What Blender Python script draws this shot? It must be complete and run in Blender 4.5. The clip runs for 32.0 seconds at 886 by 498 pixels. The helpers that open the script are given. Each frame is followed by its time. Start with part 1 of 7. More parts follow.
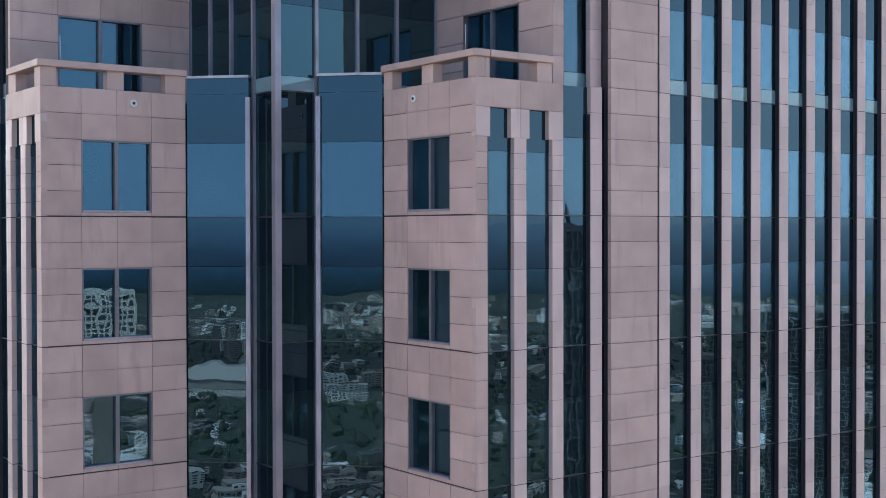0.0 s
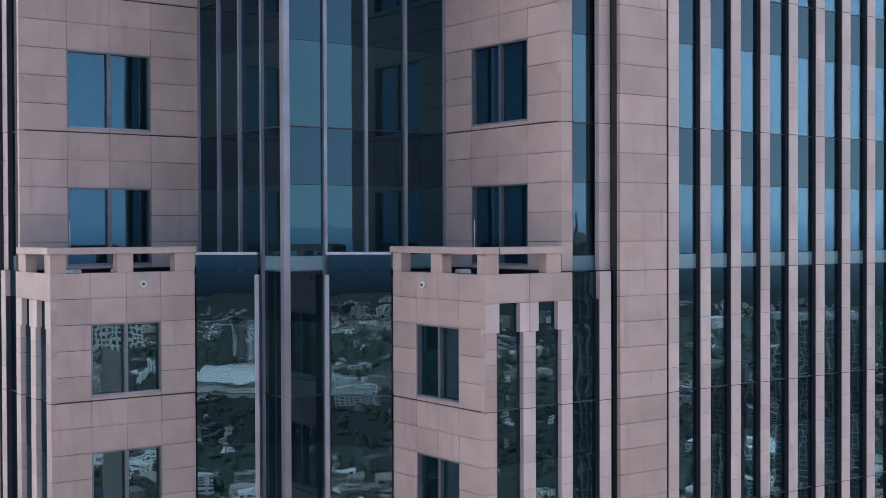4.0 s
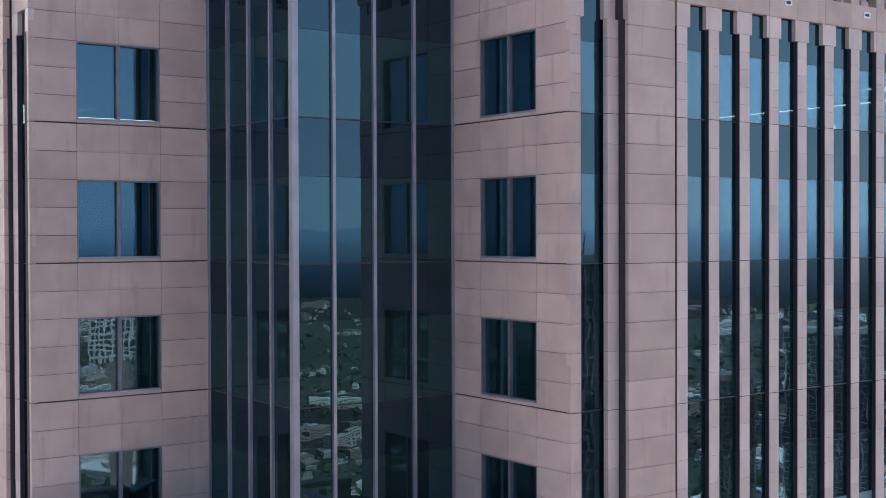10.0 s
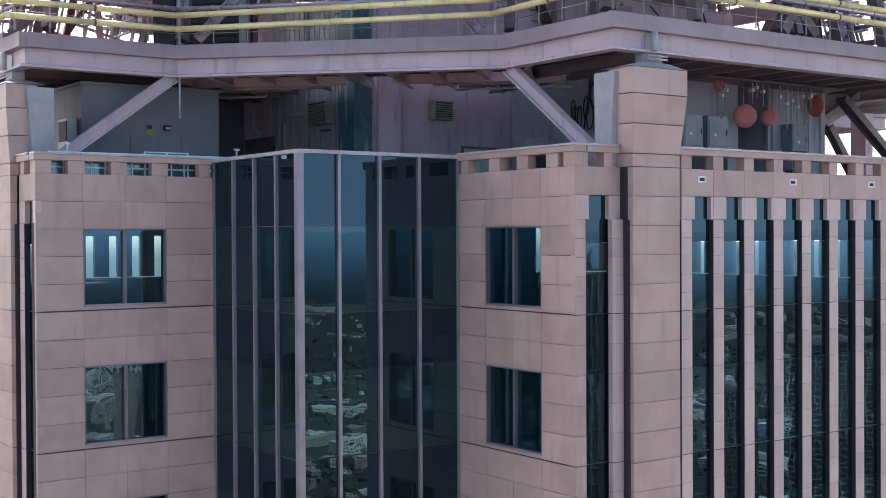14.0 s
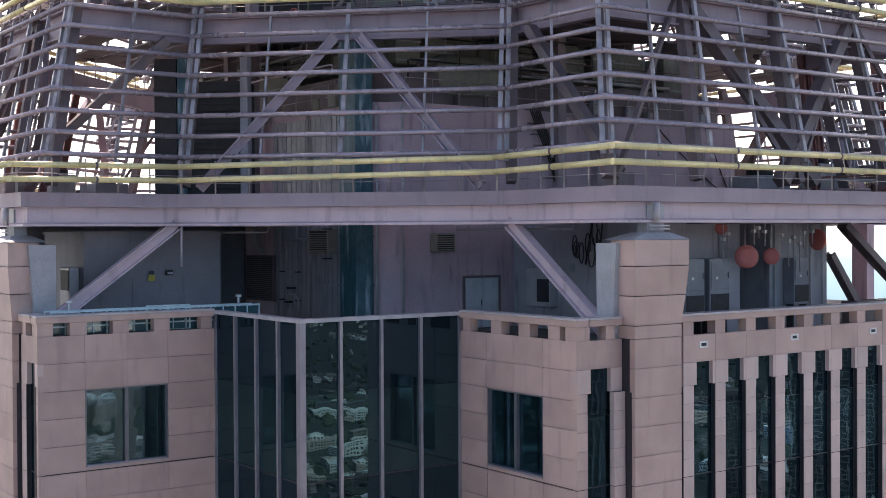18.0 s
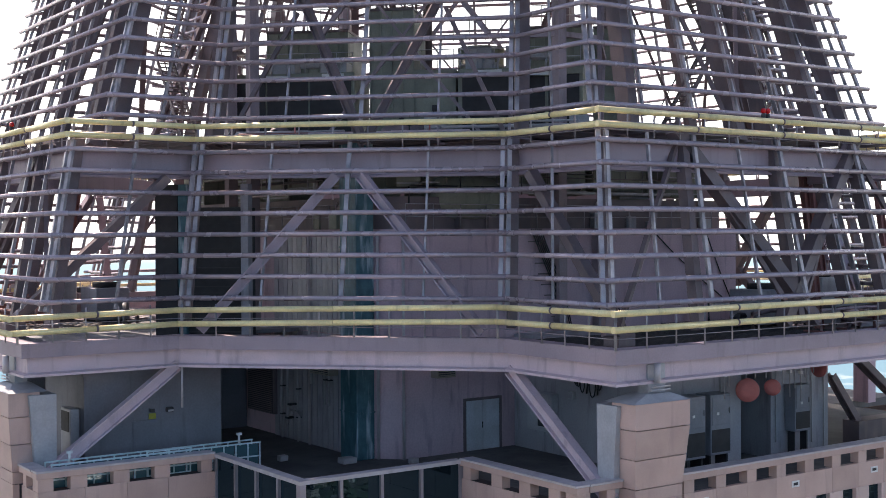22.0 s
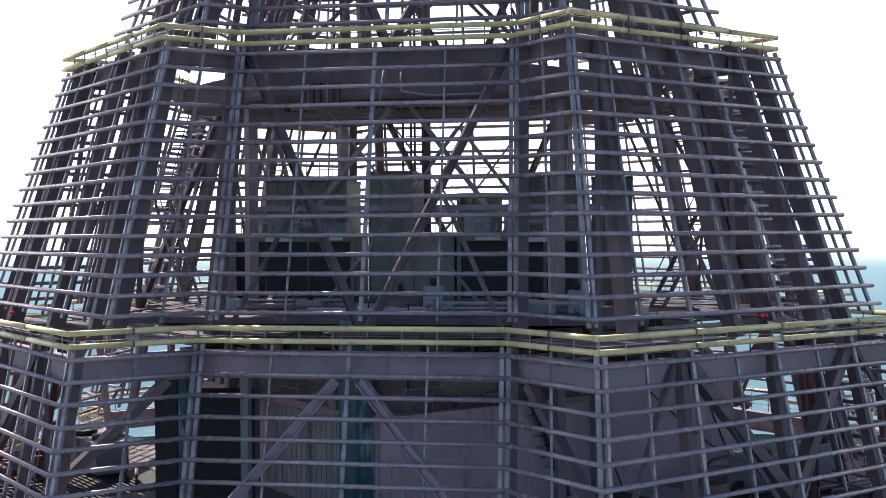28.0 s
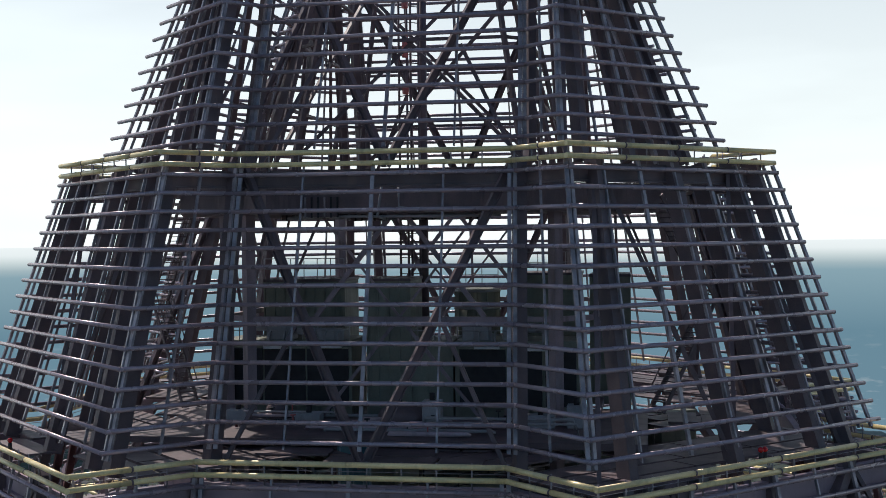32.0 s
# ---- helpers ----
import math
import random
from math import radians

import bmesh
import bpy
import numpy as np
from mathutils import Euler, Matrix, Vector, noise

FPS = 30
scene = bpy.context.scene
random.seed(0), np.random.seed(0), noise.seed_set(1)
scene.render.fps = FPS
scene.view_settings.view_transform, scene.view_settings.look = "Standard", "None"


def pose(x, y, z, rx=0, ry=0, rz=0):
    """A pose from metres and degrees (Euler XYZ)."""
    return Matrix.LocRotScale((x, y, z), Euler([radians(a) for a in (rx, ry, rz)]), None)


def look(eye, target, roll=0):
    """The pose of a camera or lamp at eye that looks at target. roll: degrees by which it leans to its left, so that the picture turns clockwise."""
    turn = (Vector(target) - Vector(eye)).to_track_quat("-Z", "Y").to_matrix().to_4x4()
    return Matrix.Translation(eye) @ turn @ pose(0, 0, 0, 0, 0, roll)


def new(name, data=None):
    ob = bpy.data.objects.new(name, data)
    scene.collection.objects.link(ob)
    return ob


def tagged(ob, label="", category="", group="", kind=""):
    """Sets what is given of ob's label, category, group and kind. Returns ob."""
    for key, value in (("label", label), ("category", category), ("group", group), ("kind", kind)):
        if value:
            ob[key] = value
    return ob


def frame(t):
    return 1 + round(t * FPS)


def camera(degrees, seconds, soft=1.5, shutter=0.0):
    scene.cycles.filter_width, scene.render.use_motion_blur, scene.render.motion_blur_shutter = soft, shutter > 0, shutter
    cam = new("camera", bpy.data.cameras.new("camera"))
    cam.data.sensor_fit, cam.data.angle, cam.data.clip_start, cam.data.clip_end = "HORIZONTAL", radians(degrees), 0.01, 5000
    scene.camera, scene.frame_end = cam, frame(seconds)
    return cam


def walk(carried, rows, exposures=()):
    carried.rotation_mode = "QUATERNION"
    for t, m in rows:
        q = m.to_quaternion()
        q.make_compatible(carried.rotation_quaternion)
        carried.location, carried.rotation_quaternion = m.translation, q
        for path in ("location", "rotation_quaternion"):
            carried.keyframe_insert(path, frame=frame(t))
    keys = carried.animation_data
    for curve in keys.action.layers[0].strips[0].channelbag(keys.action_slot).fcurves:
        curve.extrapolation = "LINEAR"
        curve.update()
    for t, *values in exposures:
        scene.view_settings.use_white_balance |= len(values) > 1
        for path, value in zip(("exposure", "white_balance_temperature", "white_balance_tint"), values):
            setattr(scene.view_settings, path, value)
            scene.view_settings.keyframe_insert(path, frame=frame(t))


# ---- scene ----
cam = camera(39.3, 32.0, soft=0.6)
PATH = [
    (0, (-18.927, -33.958, 232.117), (-17.740, -32.349, 232.089), -0.1),
    (0.5, (-18.930, -33.945, 232.795), (-17.743, -32.335, 232.767), -0.2),
    (1, (-18.932, -33.931, 233.477), (-17.747, -32.320, 233.449), -0.2),
    (1.5, (-18.929, -33.922, 234.162), (-17.745, -32.310, 234.134), -0.2),
    (2, (-18.926, -33.916, 234.851), (-17.743, -32.303, 234.823), -0.2),
    (2.5, (-18.920, -33.913, 235.542), (-17.739, -32.299, 235.514), -0.2),
    (3, (-18.910, -33.908, 236.236), (-17.731, -32.293, 236.208), -0.2),
    (3.5, (-18.897, -33.897, 236.934), (-17.719, -32.280, 236.905), -0.2),
    (5.5, (-18.923, -33.893, 239.744), (-17.748, -32.275, 239.716), -0.2),
    (6, (-18.926, -33.914, 240.449), (-17.752, -32.295, 240.421), -0.2),
    (6.5, (-18.928, -33.947, 241.163), (-17.755, -32.327, 241.135), -0.2),
    (7, (-18.923, -33.970, 241.885), (-17.752, -32.349, 241.857), -0.1),
    (7.5, (-18.913, -33.980, 242.616), (-17.743, -32.358, 242.589), -0.2),
    (8, (-18.904, -33.973, 243.354), (-17.737, -32.349, 243.327), -0.2),
    (8.5, (-18.913, -33.959, 244.088), (-17.746, -32.335, 244.061), -0.2),
    (9, (-18.921, -33.947, 244.810), (-17.755, -32.323, 244.783), -0.2),
    (9.5, (-18.924, -33.931, 245.522), (-17.758, -32.306, 245.495), -0.2),
    (10, (-18.928, -33.924, 246.233), (-17.762, -32.299, 246.206), -0.2),
    (10.5, (-18.946, -33.942, 246.961), (-17.781, -32.317, 246.933), -0.2),
    (11, (-18.970, -33.960, 247.725), (-17.806, -32.334, 247.696), -0.2),
    (11.5, (-18.997, -33.977, 248.531), (-17.834, -32.351, 248.504), -0.2),
    (12, (-19.007, -33.977, 249.344), (-17.844, -32.350, 249.319), -0.3),
    (12.5, (-19.003, -33.976, 250.101), (-17.840, -32.349, 250.076), -0.3),
    (13, (-18.987, -33.979, 250.810), (-17.826, -32.351, 250.784), -0.3),
    (13.5, (-18.980, -33.979, 251.495), (-17.820, -32.350, 251.471), -0.3),
    (14, (-18.980, -33.977, 252.181), (-17.820, -32.348, 252.158), -0.3),
    (14.5, (-18.972, -33.968, 252.866), (-17.812, -32.339, 252.844), -0.3),
    (16.5, (-18.954, -33.938, 255.499), (-17.795, -32.308, 255.475), -0.4),
    (17, (-18.957, -33.933, 256.138), (-17.798, -32.303, 256.113), -0.3),
    (17.5, (-18.967, -33.927, 256.777), (-17.808, -32.297, 256.752), -0.3),
    (18, (-18.962, -33.922, 257.417), (-17.803, -32.293, 257.392), -0.3),
    (18.5, (-18.955, -33.914, 258.061), (-17.796, -32.284, 258.034), -0.3),
    (19, (-18.953, -33.903, 258.696), (-17.794, -32.274, 258.668), -0.3),
    (19.5, (-18.955, -33.902, 259.319), (-17.796, -32.272, 259.291), -0.3),
    (20, (-18.932, -33.904, 259.921), (-17.774, -32.274, 259.894), -0.3),
    (20.5, (-18.909, -33.897, 260.525), (-17.752, -32.267, 260.499), -0.3),
    (21, (-18.892, -33.889, 261.127), (-17.735, -32.258, 261.101), -0.3),
    (21.5, (-18.876, -33.889, 261.744), (-17.719, -32.258, 261.718), -0.3),
    (22, (-18.861, -33.886, 262.359), (-17.704, -32.255, 262.333), -0.3),
    (22.5, (-18.857, -33.884, 262.966), (-17.700, -32.253, 262.941), -0.3),
    (23, (-18.854, -33.869, 263.565), (-17.696, -32.238, 263.540), -0.2),
    (23.5, (-18.850, -33.849, 264.167), (-17.693, -32.218, 264.142), -0.2),
    (24, (-18.856, -33.839, 264.761), (-17.698, -32.209, 264.737), -0.2),
    (24.5, (-18.877, -33.846, 265.354), (-17.719, -32.216, 265.330), -0.3),
    (25, (-18.888, -33.851, 265.945), (-17.730, -32.221, 265.922), -0.2),
    (25.5, (-18.904, -33.862, 266.550), (-17.744, -32.232, 266.526), -0.2),
    (27.5, (-18.955, -33.918, 268.957), (-17.794, -32.289, 268.932), -0.3),
    (28, (-18.963, -33.918, 269.559), (-17.801, -32.290, 269.535), -0.3),
    (28.5, (-18.957, -33.918, 270.172), (-17.795, -32.290, 270.148), -0.4),
    (29, (-18.950, -33.921, 270.773), (-17.788, -32.294, 270.747), -0.5),
    (29.5, (-18.947, -33.921, 271.370), (-17.785, -32.293, 271.344), -0.5),
    (30, (-18.945, -33.915, 271.971), (-17.783, -32.288, 271.945), -0.5),
    (30.5, (-18.942, -33.904, 272.577), (-17.779, -32.277, 272.551), -0.5),
    (31, (-18.938, -33.886, 273.183), (-17.773, -32.260, 273.158), -0.5),
    (31.5, (-18.929, -33.848, 273.773), (-17.764, -32.223, 273.748), -0.5),
    (32, (-18.914, -33.787, 274.344), (-17.748, -32.163, 274.320), -0.6),
]
walk(cam, [(t, look(eye, target, roll)) for t, eye, target, roll in PATH],
     [(0, 1.25, 7500, 25), (12, 1.26, 7700, 26), (15.5, 1.15, 7750, 26), (18, 0.94, 7750, 26), (19, 0.89, 7750, 27), (20, 0.98, 7700, 27), (21, 0.85, 7650, 26), (22, 0.84, 7600, 24), (23, 0.81, 7600, 24), (25.5, 0.76, 7500, 23), (27.5, 0.45, 7000, 18), (28.5, 0.10, 6750, 15), (29, -0.04, 6740, 14.5), (30, -0.44, 6730, 14), (31, -0.58, 6730, 14), (32, -0.7, 6730, 14)])

# ---- light ----
SUN_AZ, SUN_EL, HAZE_AZ, HAZE_LIFT = 4.0, 52.0, 24.0, 1.25
world = bpy.data.worlds.new("sky")
scene.world = world
world.use_nodes = True
wn = world.node_tree
sky = wn.nodes.new("ShaderNodeTexSky")
sky.sky_type = "NISHITA"
sky.sun_disc = False
sky.sun_elevation, sky.sun_rotation = radians(SUN_EL), radians(SUN_AZ)
sky.altitude, sky.air_density, sky.dust_density, sky.ozone_density = 250, 1.0, 0.5, 3.0
wn.nodes["Background"].inputs["Strength"].default_value = 0.12
# haze thickens the sky towards the horizon, white on the sun's side and blue away from it
way = wn.nodes.new("ShaderNodeTexCoord")
cut = wn.nodes.new("ShaderNodeSeparateXYZ")
wn.links.new(way.outputs["Generated"], cut.inputs[0])
rise = wn.nodes.new("ShaderNodeMapRange")
rise.interpolation_type = "SMOOTHSTEP"
rise.inputs["From Min"].default_value, rise.inputs["From Max"].default_value = -0.02, 0.62
rise.inputs["To Min"].default_value, rise.inputs["To Max"].default_value = 0.92, 0.0
wn.links.new(cut.outputs["Z"], rise.inputs["Value"])
facing = wn.nodes.new("ShaderNodeVectorMath")
facing.operation = "DOT_PRODUCT"
facing.inputs[1].default_value = (math.sin(radians(HAZE_AZ)), math.cos(radians(HAZE_AZ)), 0)
wn.links.new(way.outputs["Generated"], facing.inputs[0])
haze = wn.nodes.new("ShaderNodeValToRGB")
haze.color_ramp.elements[0].position, haze.color_ramp.elements[0].color = 0.15, (0.165, 0.39, 0.62, 1)
haze.color_ramp.elements[1].position, haze.color_ramp.elements[1].color = 0.9, (1.30, 1.48, 1.50, 1)
turn01 = wn.nodes.new("ShaderNodeMapRange")
turn01.inputs["From Min"].default_value = -1.0
wn.links.new(facing.outputs["Value"], turn01.inputs["Value"])
wn.links.new(turn01.outputs["Result"], haze.inputs["Fac"])
lift = wn.nodes.new("ShaderNodeVectorMath")
lift.operation = "SCALE"
lift.inputs["Scale"].default_value = HAZE_LIFT / 0.12
cloud_at = wn.nodes.new("ShaderNodeMapping")
cloud_at.inputs["Scale"].default_value = (1.6, 1.6, 7.0)
wn.links.new(way.outputs["Generated"], cloud_at.inputs["Vector"])
cloud = wn.nodes.new("ShaderNodeTexNoise")
cloud.inputs["Scale"].default_value, cloud.inputs["Detail"].default_value = 1.5, 5
wn.links.new(cloud_at.outputs[0], cloud.inputs["Vector"])
thin = wn.nodes.new("ShaderNodeMapRange")
thin.inputs["From Min"].default_value, thin.inputs["From Max"].default_value = 0.38, 0.62
thin.inputs["To Min"].default_value, thin.inputs["To Max"].default_value = 0.93, 1.06
wn.links.new(cloud.outputs["Fac"], thin.inputs["Value"])
veil = wn.nodes.new("ShaderNodeVectorMath")
veil.operation = "SCALE"
wn.links.new(haze.outputs["Color"], veil.inputs[0])
wn.links.new(thin.outputs["Result"], veil.inputs["Scale"])
wn.links.new(veil.outputs[0], lift.inputs[0])
blend = wn.nodes.new("ShaderNodeMix")
blend.data_type = "RGBA"
wn.links.new(rise.outputs["Result"], blend.inputs["Factor"])
wn.links.new(sky.outputs["Color"], blend.inputs["A"])
wn.links.new(lift.outputs[0], blend.inputs["B"])
wn.links.new(blend.outputs["Result"], wn.nodes["Background"].inputs["Color"])
sun_data = bpy.data.lights.new("sun", "SUN")
sun_data.energy, sun_data.angle, sun_data.color = 4.6, radians(0.6), (1.0, 0.95, 0.88)
sun = new("sun", sun_data)
sun_way = Vector((math.sin(radians(SUN_AZ)) * math.cos(radians(SUN_EL)), math.cos(radians(SUN_AZ)) * math.cos(radians(SUN_EL)), math.sin(radians(SUN_EL))))
sun.matrix_world = look(Vector((16, 16, 400)) + sun_way * 50, (16, 16, 400))


# ---- materials ----
def material(name, colour, rough=0.6, metal=0.0, second=None, scale=3.0, grain=40.0, bump=0.1, vary=0.0, stain=None, spec=0.5, streak=1.0, grime=0.0):
    """A surface with two colours mixed by soft patches, fine grain with relief, and, if told, streaky stains and a shift from piece to piece."""
    m = bpy.data.materials.new(name)
    m.use_nodes = True
    t = m.node_tree
    n, l = t.nodes, t.links
    b = n["Principled BSDF"]
    b.inputs["Metallic"].default_value, b.inputs["Specular IOR Level"].default_value = metal, spec
    co = n.new("ShaderNodeTexCoord")
    geo = n.new("ShaderNodeNewGeometry")
    at = geo.outputs["Position"]
    mp = n.new("ShaderNodeMapping")
    mp.inputs["Scale"].default_value = (1, 1, streak)
    l.new(at, mp.inputs["Vector"])
    big = n.new("ShaderNodeTexNoise")
    big.inputs["Scale"].default_value, big.inputs["Detail"].default_value = scale, 5
    l.new(mp.outputs[0], big.inputs["Vector"])
    fine = n.new("ShaderNodeTexNoise")
    fine.inputs["Scale"].default_value, fine.inputs["Detail"].default_value = grain, 3
    l.new(at, fine.inputs["Vector"])
    ramp = n.new("ShaderNodeValToRGB")
    ramp.color_ramp.elements[0].position, ramp.color_ramp.elements[1].position = 0.35, 0.68
    ramp.color_ramp.elements[0].color = (*colour, 1)
    ramp.color_ramp.elements[1].color = (*(second or [c * 0.8 for c in colour]), 1)
    l.new(big.outputs["Fac"], ramp.inputs["Fac"])
    mix = n.new("ShaderNodeMix")
    mix.data_type, mix.blend_type = "RGBA", "MULTIPLY"
    mix.inputs["Factor"].default_value = 1.0
    speck = n.new("ShaderNodeMapRange")
    speck.inputs["From Min"].default_value, speck.inputs["From Max"].default_value = 0.3, 0.7
    speck.inputs["To Min"].default_value, speck.inputs["To Max"].default_value = 0.92, 1.06
    l.new(fine.outputs["Fac"], speck.inputs["Value"])
    l.new(ramp.outputs["Color"], mix.inputs["A"])
    l.new(speck.outputs["Result"], mix.inputs["B"])
    last = mix.outputs["Result"]
    if vary:
        info = n.new("ShaderNodeObjectInfo")
        span = n.new("ShaderNodeMapRange")
        span.inputs["To Min"].default_value, span.inputs["To Max"].default_value = 1 - vary, 1 + vary
        l.new(info.outputs["Random"], span.inputs["Value"])
        mv = n.new("ShaderNodeMix")
        mv.data_type, mv.blend_type = "RGBA", "MULTIPLY"
        mv.inputs["Factor"].default_value = 1.0
        l.new(last, mv.inputs["A"])
        l.new(span.outputs["Result"], mv.inputs["B"])
        last = mv.outputs["Result"]
    if stain:
        ms = n.new("ShaderNodeMapping")
        ms.inputs["Scale"].default_value = (2.2, 2.2, 0.35)
        l.new(at, ms.inputs["Vector"])
        sn = n.new("ShaderNodeTexNoise")
        sn.inputs["Scale"].default_value, sn.inputs["Detail"].default_value = 1.3, 6
        l.new(ms.outputs[0], sn.inputs["Vector"])
        sr = n.new("ShaderNodeMapRange")
        sr.inputs["From Min"].default_value, sr.inputs["From Max"].default_value = 0.56, 0.72
        sr.inputs["To Max"].default_value = stain[3]
        l.new(sn.outputs["Fac"], sr.inputs["Value"])
        mx = n.new("ShaderNodeMix")
        mx.data_type = "RGBA"
        l.new(sr.outputs["Result"], mx.inputs["Factor"])
        l.new(last, mx.inputs["A"])
        mx.inputs["B"].default_value = (*stain[:3], 1)
        last = mx.outputs["Result"]
    if grime:
        # dirt gathered along the lower and upper edges of each piece
        gz = n.new("ShaderNodeSeparateXYZ")
        l.new(co.outputs["Generated"], gz.inputs[0])
        wob = n.new("ShaderNodeMath")
        wob.operation = "MULTIPLY_ADD"
        l.new(big.outputs["Fac"], wob.inputs[0])
        wob.inputs[1].default_value = 0.22
        l.new(gz.outputs["Z"], wob.inputs[2])
        edge = n.new("ShaderNodeMapRange")
        edge.interpolation_type = "SMOOTHSTEP"
        edge.inputs["From Min"].default_value, edge.inputs["From Max"].default_value = 0.22, 0.09
        edge.inputs["To Min"].default_value, edge.inputs["To Max"].default_value = 0.0, grime
        l.new(wob.outputs[0], edge.inputs["Value"])
        gm = n.new("ShaderNodeMix")
        gm.data_type = "RGBA"
        l.new(edge.outputs["Result"], gm.inputs["Factor"])
        l.new(last, gm.inputs["A"])
        gm.inputs["B"].default_value = (0.22, 0.15, 0.14, 1)
        last = gm.outputs["Result"]
    l.new(last, b.inputs["Base Color"])
    rr = n.new("ShaderNodeMapRange")
    rr.inputs["To Min"].default_value, rr.inputs["To Max"].default_value = max(rough - 0.12, 0.02), min(rough + 0.12, 1)
    l.new(big.outputs["Fac"], rr.inputs["Value"])
    l.new(rr.outputs["Result"], b.inputs["Roughness"])
    if bump:
        bp = n.new("ShaderNodeBump")
        bp.inputs["Strength"].default_value, bp.inputs["Distance"].default_value = bump, 0.01
        l.new(fine.outputs["Fac"], bp.inputs["Height"])
        l.new(bp.outputs["Normal"], b.inputs["Normal"])
    return m


def glazing(name, body, tint, gloss, wave=0.02, size=0.55, clear=None):
    """Coated window glass: a dark body under a tinted, slightly wavy mirror coat that strengthens at a glance."""
    m = bpy.data.materials.new(name)
    m.use_nodes = True
    t = m.node_tree
    n, l = t.nodes, t.links
    b = n["Principled BSDF"]
    b.inputs["Base Color"].default_value = (*body, 1)
    b.inputs["Roughness"].default_value = 0.25
    b.inputs["Specular IOR Level"].default_value = 0.0
    if clear:
        see = n.new("ShaderNodeBsdfTransparent")
        see.inputs["Color"].default_value = (*clear, 1)
        half = n.new("ShaderNodeMixShader")
        half.inputs["Fac"].default_value = 0.6
        l.new(b.outputs[0], half.inputs[1])
        l.new(see.outputs[0], half.inputs[2])
        b = half
    gl = n.new("ShaderNodeBsdfGlossy")
    gl.inputs["Color"].default_value = (*tint, 1)
    gl.inputs["Roughness"].default_value = 0.0
    lw = n.new("ShaderNodeLayerWeight")
    lw.inputs["Blend"].default_value = 0.25
    rng = n.new("ShaderNodeMapRange")
    rng.inputs["To Min"].default_value, rng.inputs["To Max"].default_value = gloss, min(gloss + 0.45, 1)
    l.new(lw.outputs["Fresnel"], rng.inputs["Value"])
    mix = n.new("ShaderNodeMixShader")
    l.new(rng.outputs["Result"], mix.inputs["Fac"])
    l.new(b.outputs[0], mix.inputs[1])
    l.new(gl.outputs[0], mix.inputs[2])
    l.new(mix.outputs[0], n["Material Output"].inputs["Surface"])
    geo = n.new("ShaderNodeNewGeometry")
    info = n.new("ShaderNodeObjectInfo")
    off = n.new("ShaderNodeVectorMath")
    off.operation = "SCALE"
    off.inputs[0].default_value = (37, 53, 71)
    l.new(info.outputs["Random"], off.inputs["Scale"])
    add = n.new("ShaderNodeVectorMath")
    l.new(geo.outputs["Position"], add.inputs[0])
    l.new(off.outputs[0], add.inputs[1])
    noi = n.new("ShaderNodeTexNoise")
    noi.inputs["Scale"].default_value, noi.inputs["Detail"].default_value = size, 2
    l.new(add.outputs[0], noi.inputs["Vector"])
    bp = n.new("ShaderNodeBump")
    bp.inputs["Strength"].default_value, bp.inputs["Distance"].default_value = 1.0, wave
    l.new(noi.outputs["Fac"], bp.inputs["Height"])
    l.new(bp.outputs["Normal"], gl.inputs["Normal"])
    return m


STONE = material("pink_granite", (0.565, 0.385, 0.335), 0.55, second=(0.475, 0.32, 0.28), scale=0.9, grain=60, bump=0.15, vary=0.10, stain=(0.40, 0.27, 0.245, 0.6), grime=0.2)
FINSTONE = material("pale_fin_granite", (0.64, 0.47, 0.43), 0.5, second=(0.57, 0.41, 0.375), scale=0.7, grain=60, bump=0.12, vary=0.09, stain=(0.47, 0.345, 0.32, 0.5))
JOINT = material("grout", (0.07, 0.052, 0.05), 0.9, bump=0)
# near-black colour that stands in for the darkness of unlit interiors
CORE = material("dark_interior", (0.05, 0.045, 0.05), 0.9, bump=0)
REVEAL = material("dark_bronze_metal", (0.045, 0.04, 0.05), 0.45, metal=0.3, bump=0.03)
FRAME = material("mauve_aluminium", (0.36, 0.33, 0.37), 0.4, metal=0.55, scale=1.2, bump=0.02)
WINFRAME = material("window_metal", (0.20, 0.19, 0.21), 0.45, metal=0.5, bump=0.02)
VISION = glazing("blue_vision_glass", (0.006, 0.018, 0.019), (0.38, 0.74, 0.98), 0.099, 0.0026, 0.7, (0.72, 0.88, 0.88))
FRIT = glazing("pale_sill_glass", (0.16, 0.26, 0.28), (0.6, 0.85, 0.9), 0.10, 0.0026, 0.7)
BOXGLASS = glazing("green_vision_glass", (0.010, 0.020, 0.021), (0.32, 0.72, 0.86), 0.098, 0.0026, 0.7)
SPANDREL = glazing("dull_spandrel_glass", (0.006, 0.012, 0.016), (0.33, 0.66, 0.86), 0.074, 0.0026, 0.7)
CAP = material("pale_metal_coping", (0.52, 0.48, 0.50), 0.45, metal=0.2, scale=2, bump=0.05, stain=(0.35, 0.33, 0.34, 0.5))
STEEL = material("mauve_painted_steel", (0.62, 0.475, 0.52), 0.55, scale=0.7, grain=25, bump=0.08, stain=(0.31, 0.24, 0.265, 0.6), second=(0.50, 0.40, 0.44))
FASCIA = material("dark_mauve_fascia", (0.36, 0.285, 0.335), 0.55, scale=0.5, grain=25, bump=0.06, second=(0.29, 0.23, 0.27), stain=(0.2, 0.16, 0.185, 0.5))
TUBE = material("grey_violet_tube", (0.42, 0.335, 0.37), 0.27, metal=0.25, scale=1.1, bump=0.04, second=(0.32, 0.27, 0.315), vary=0.1, stain=(0.25, 0.23, 0.25, 0.35))
RODS = material("pale_steel_rod", (0.46, 0.415, 0.44), 0.45, metal=0.3, scale=1.5, bump=0.04, second=(0.2, 0.19, 0.21))
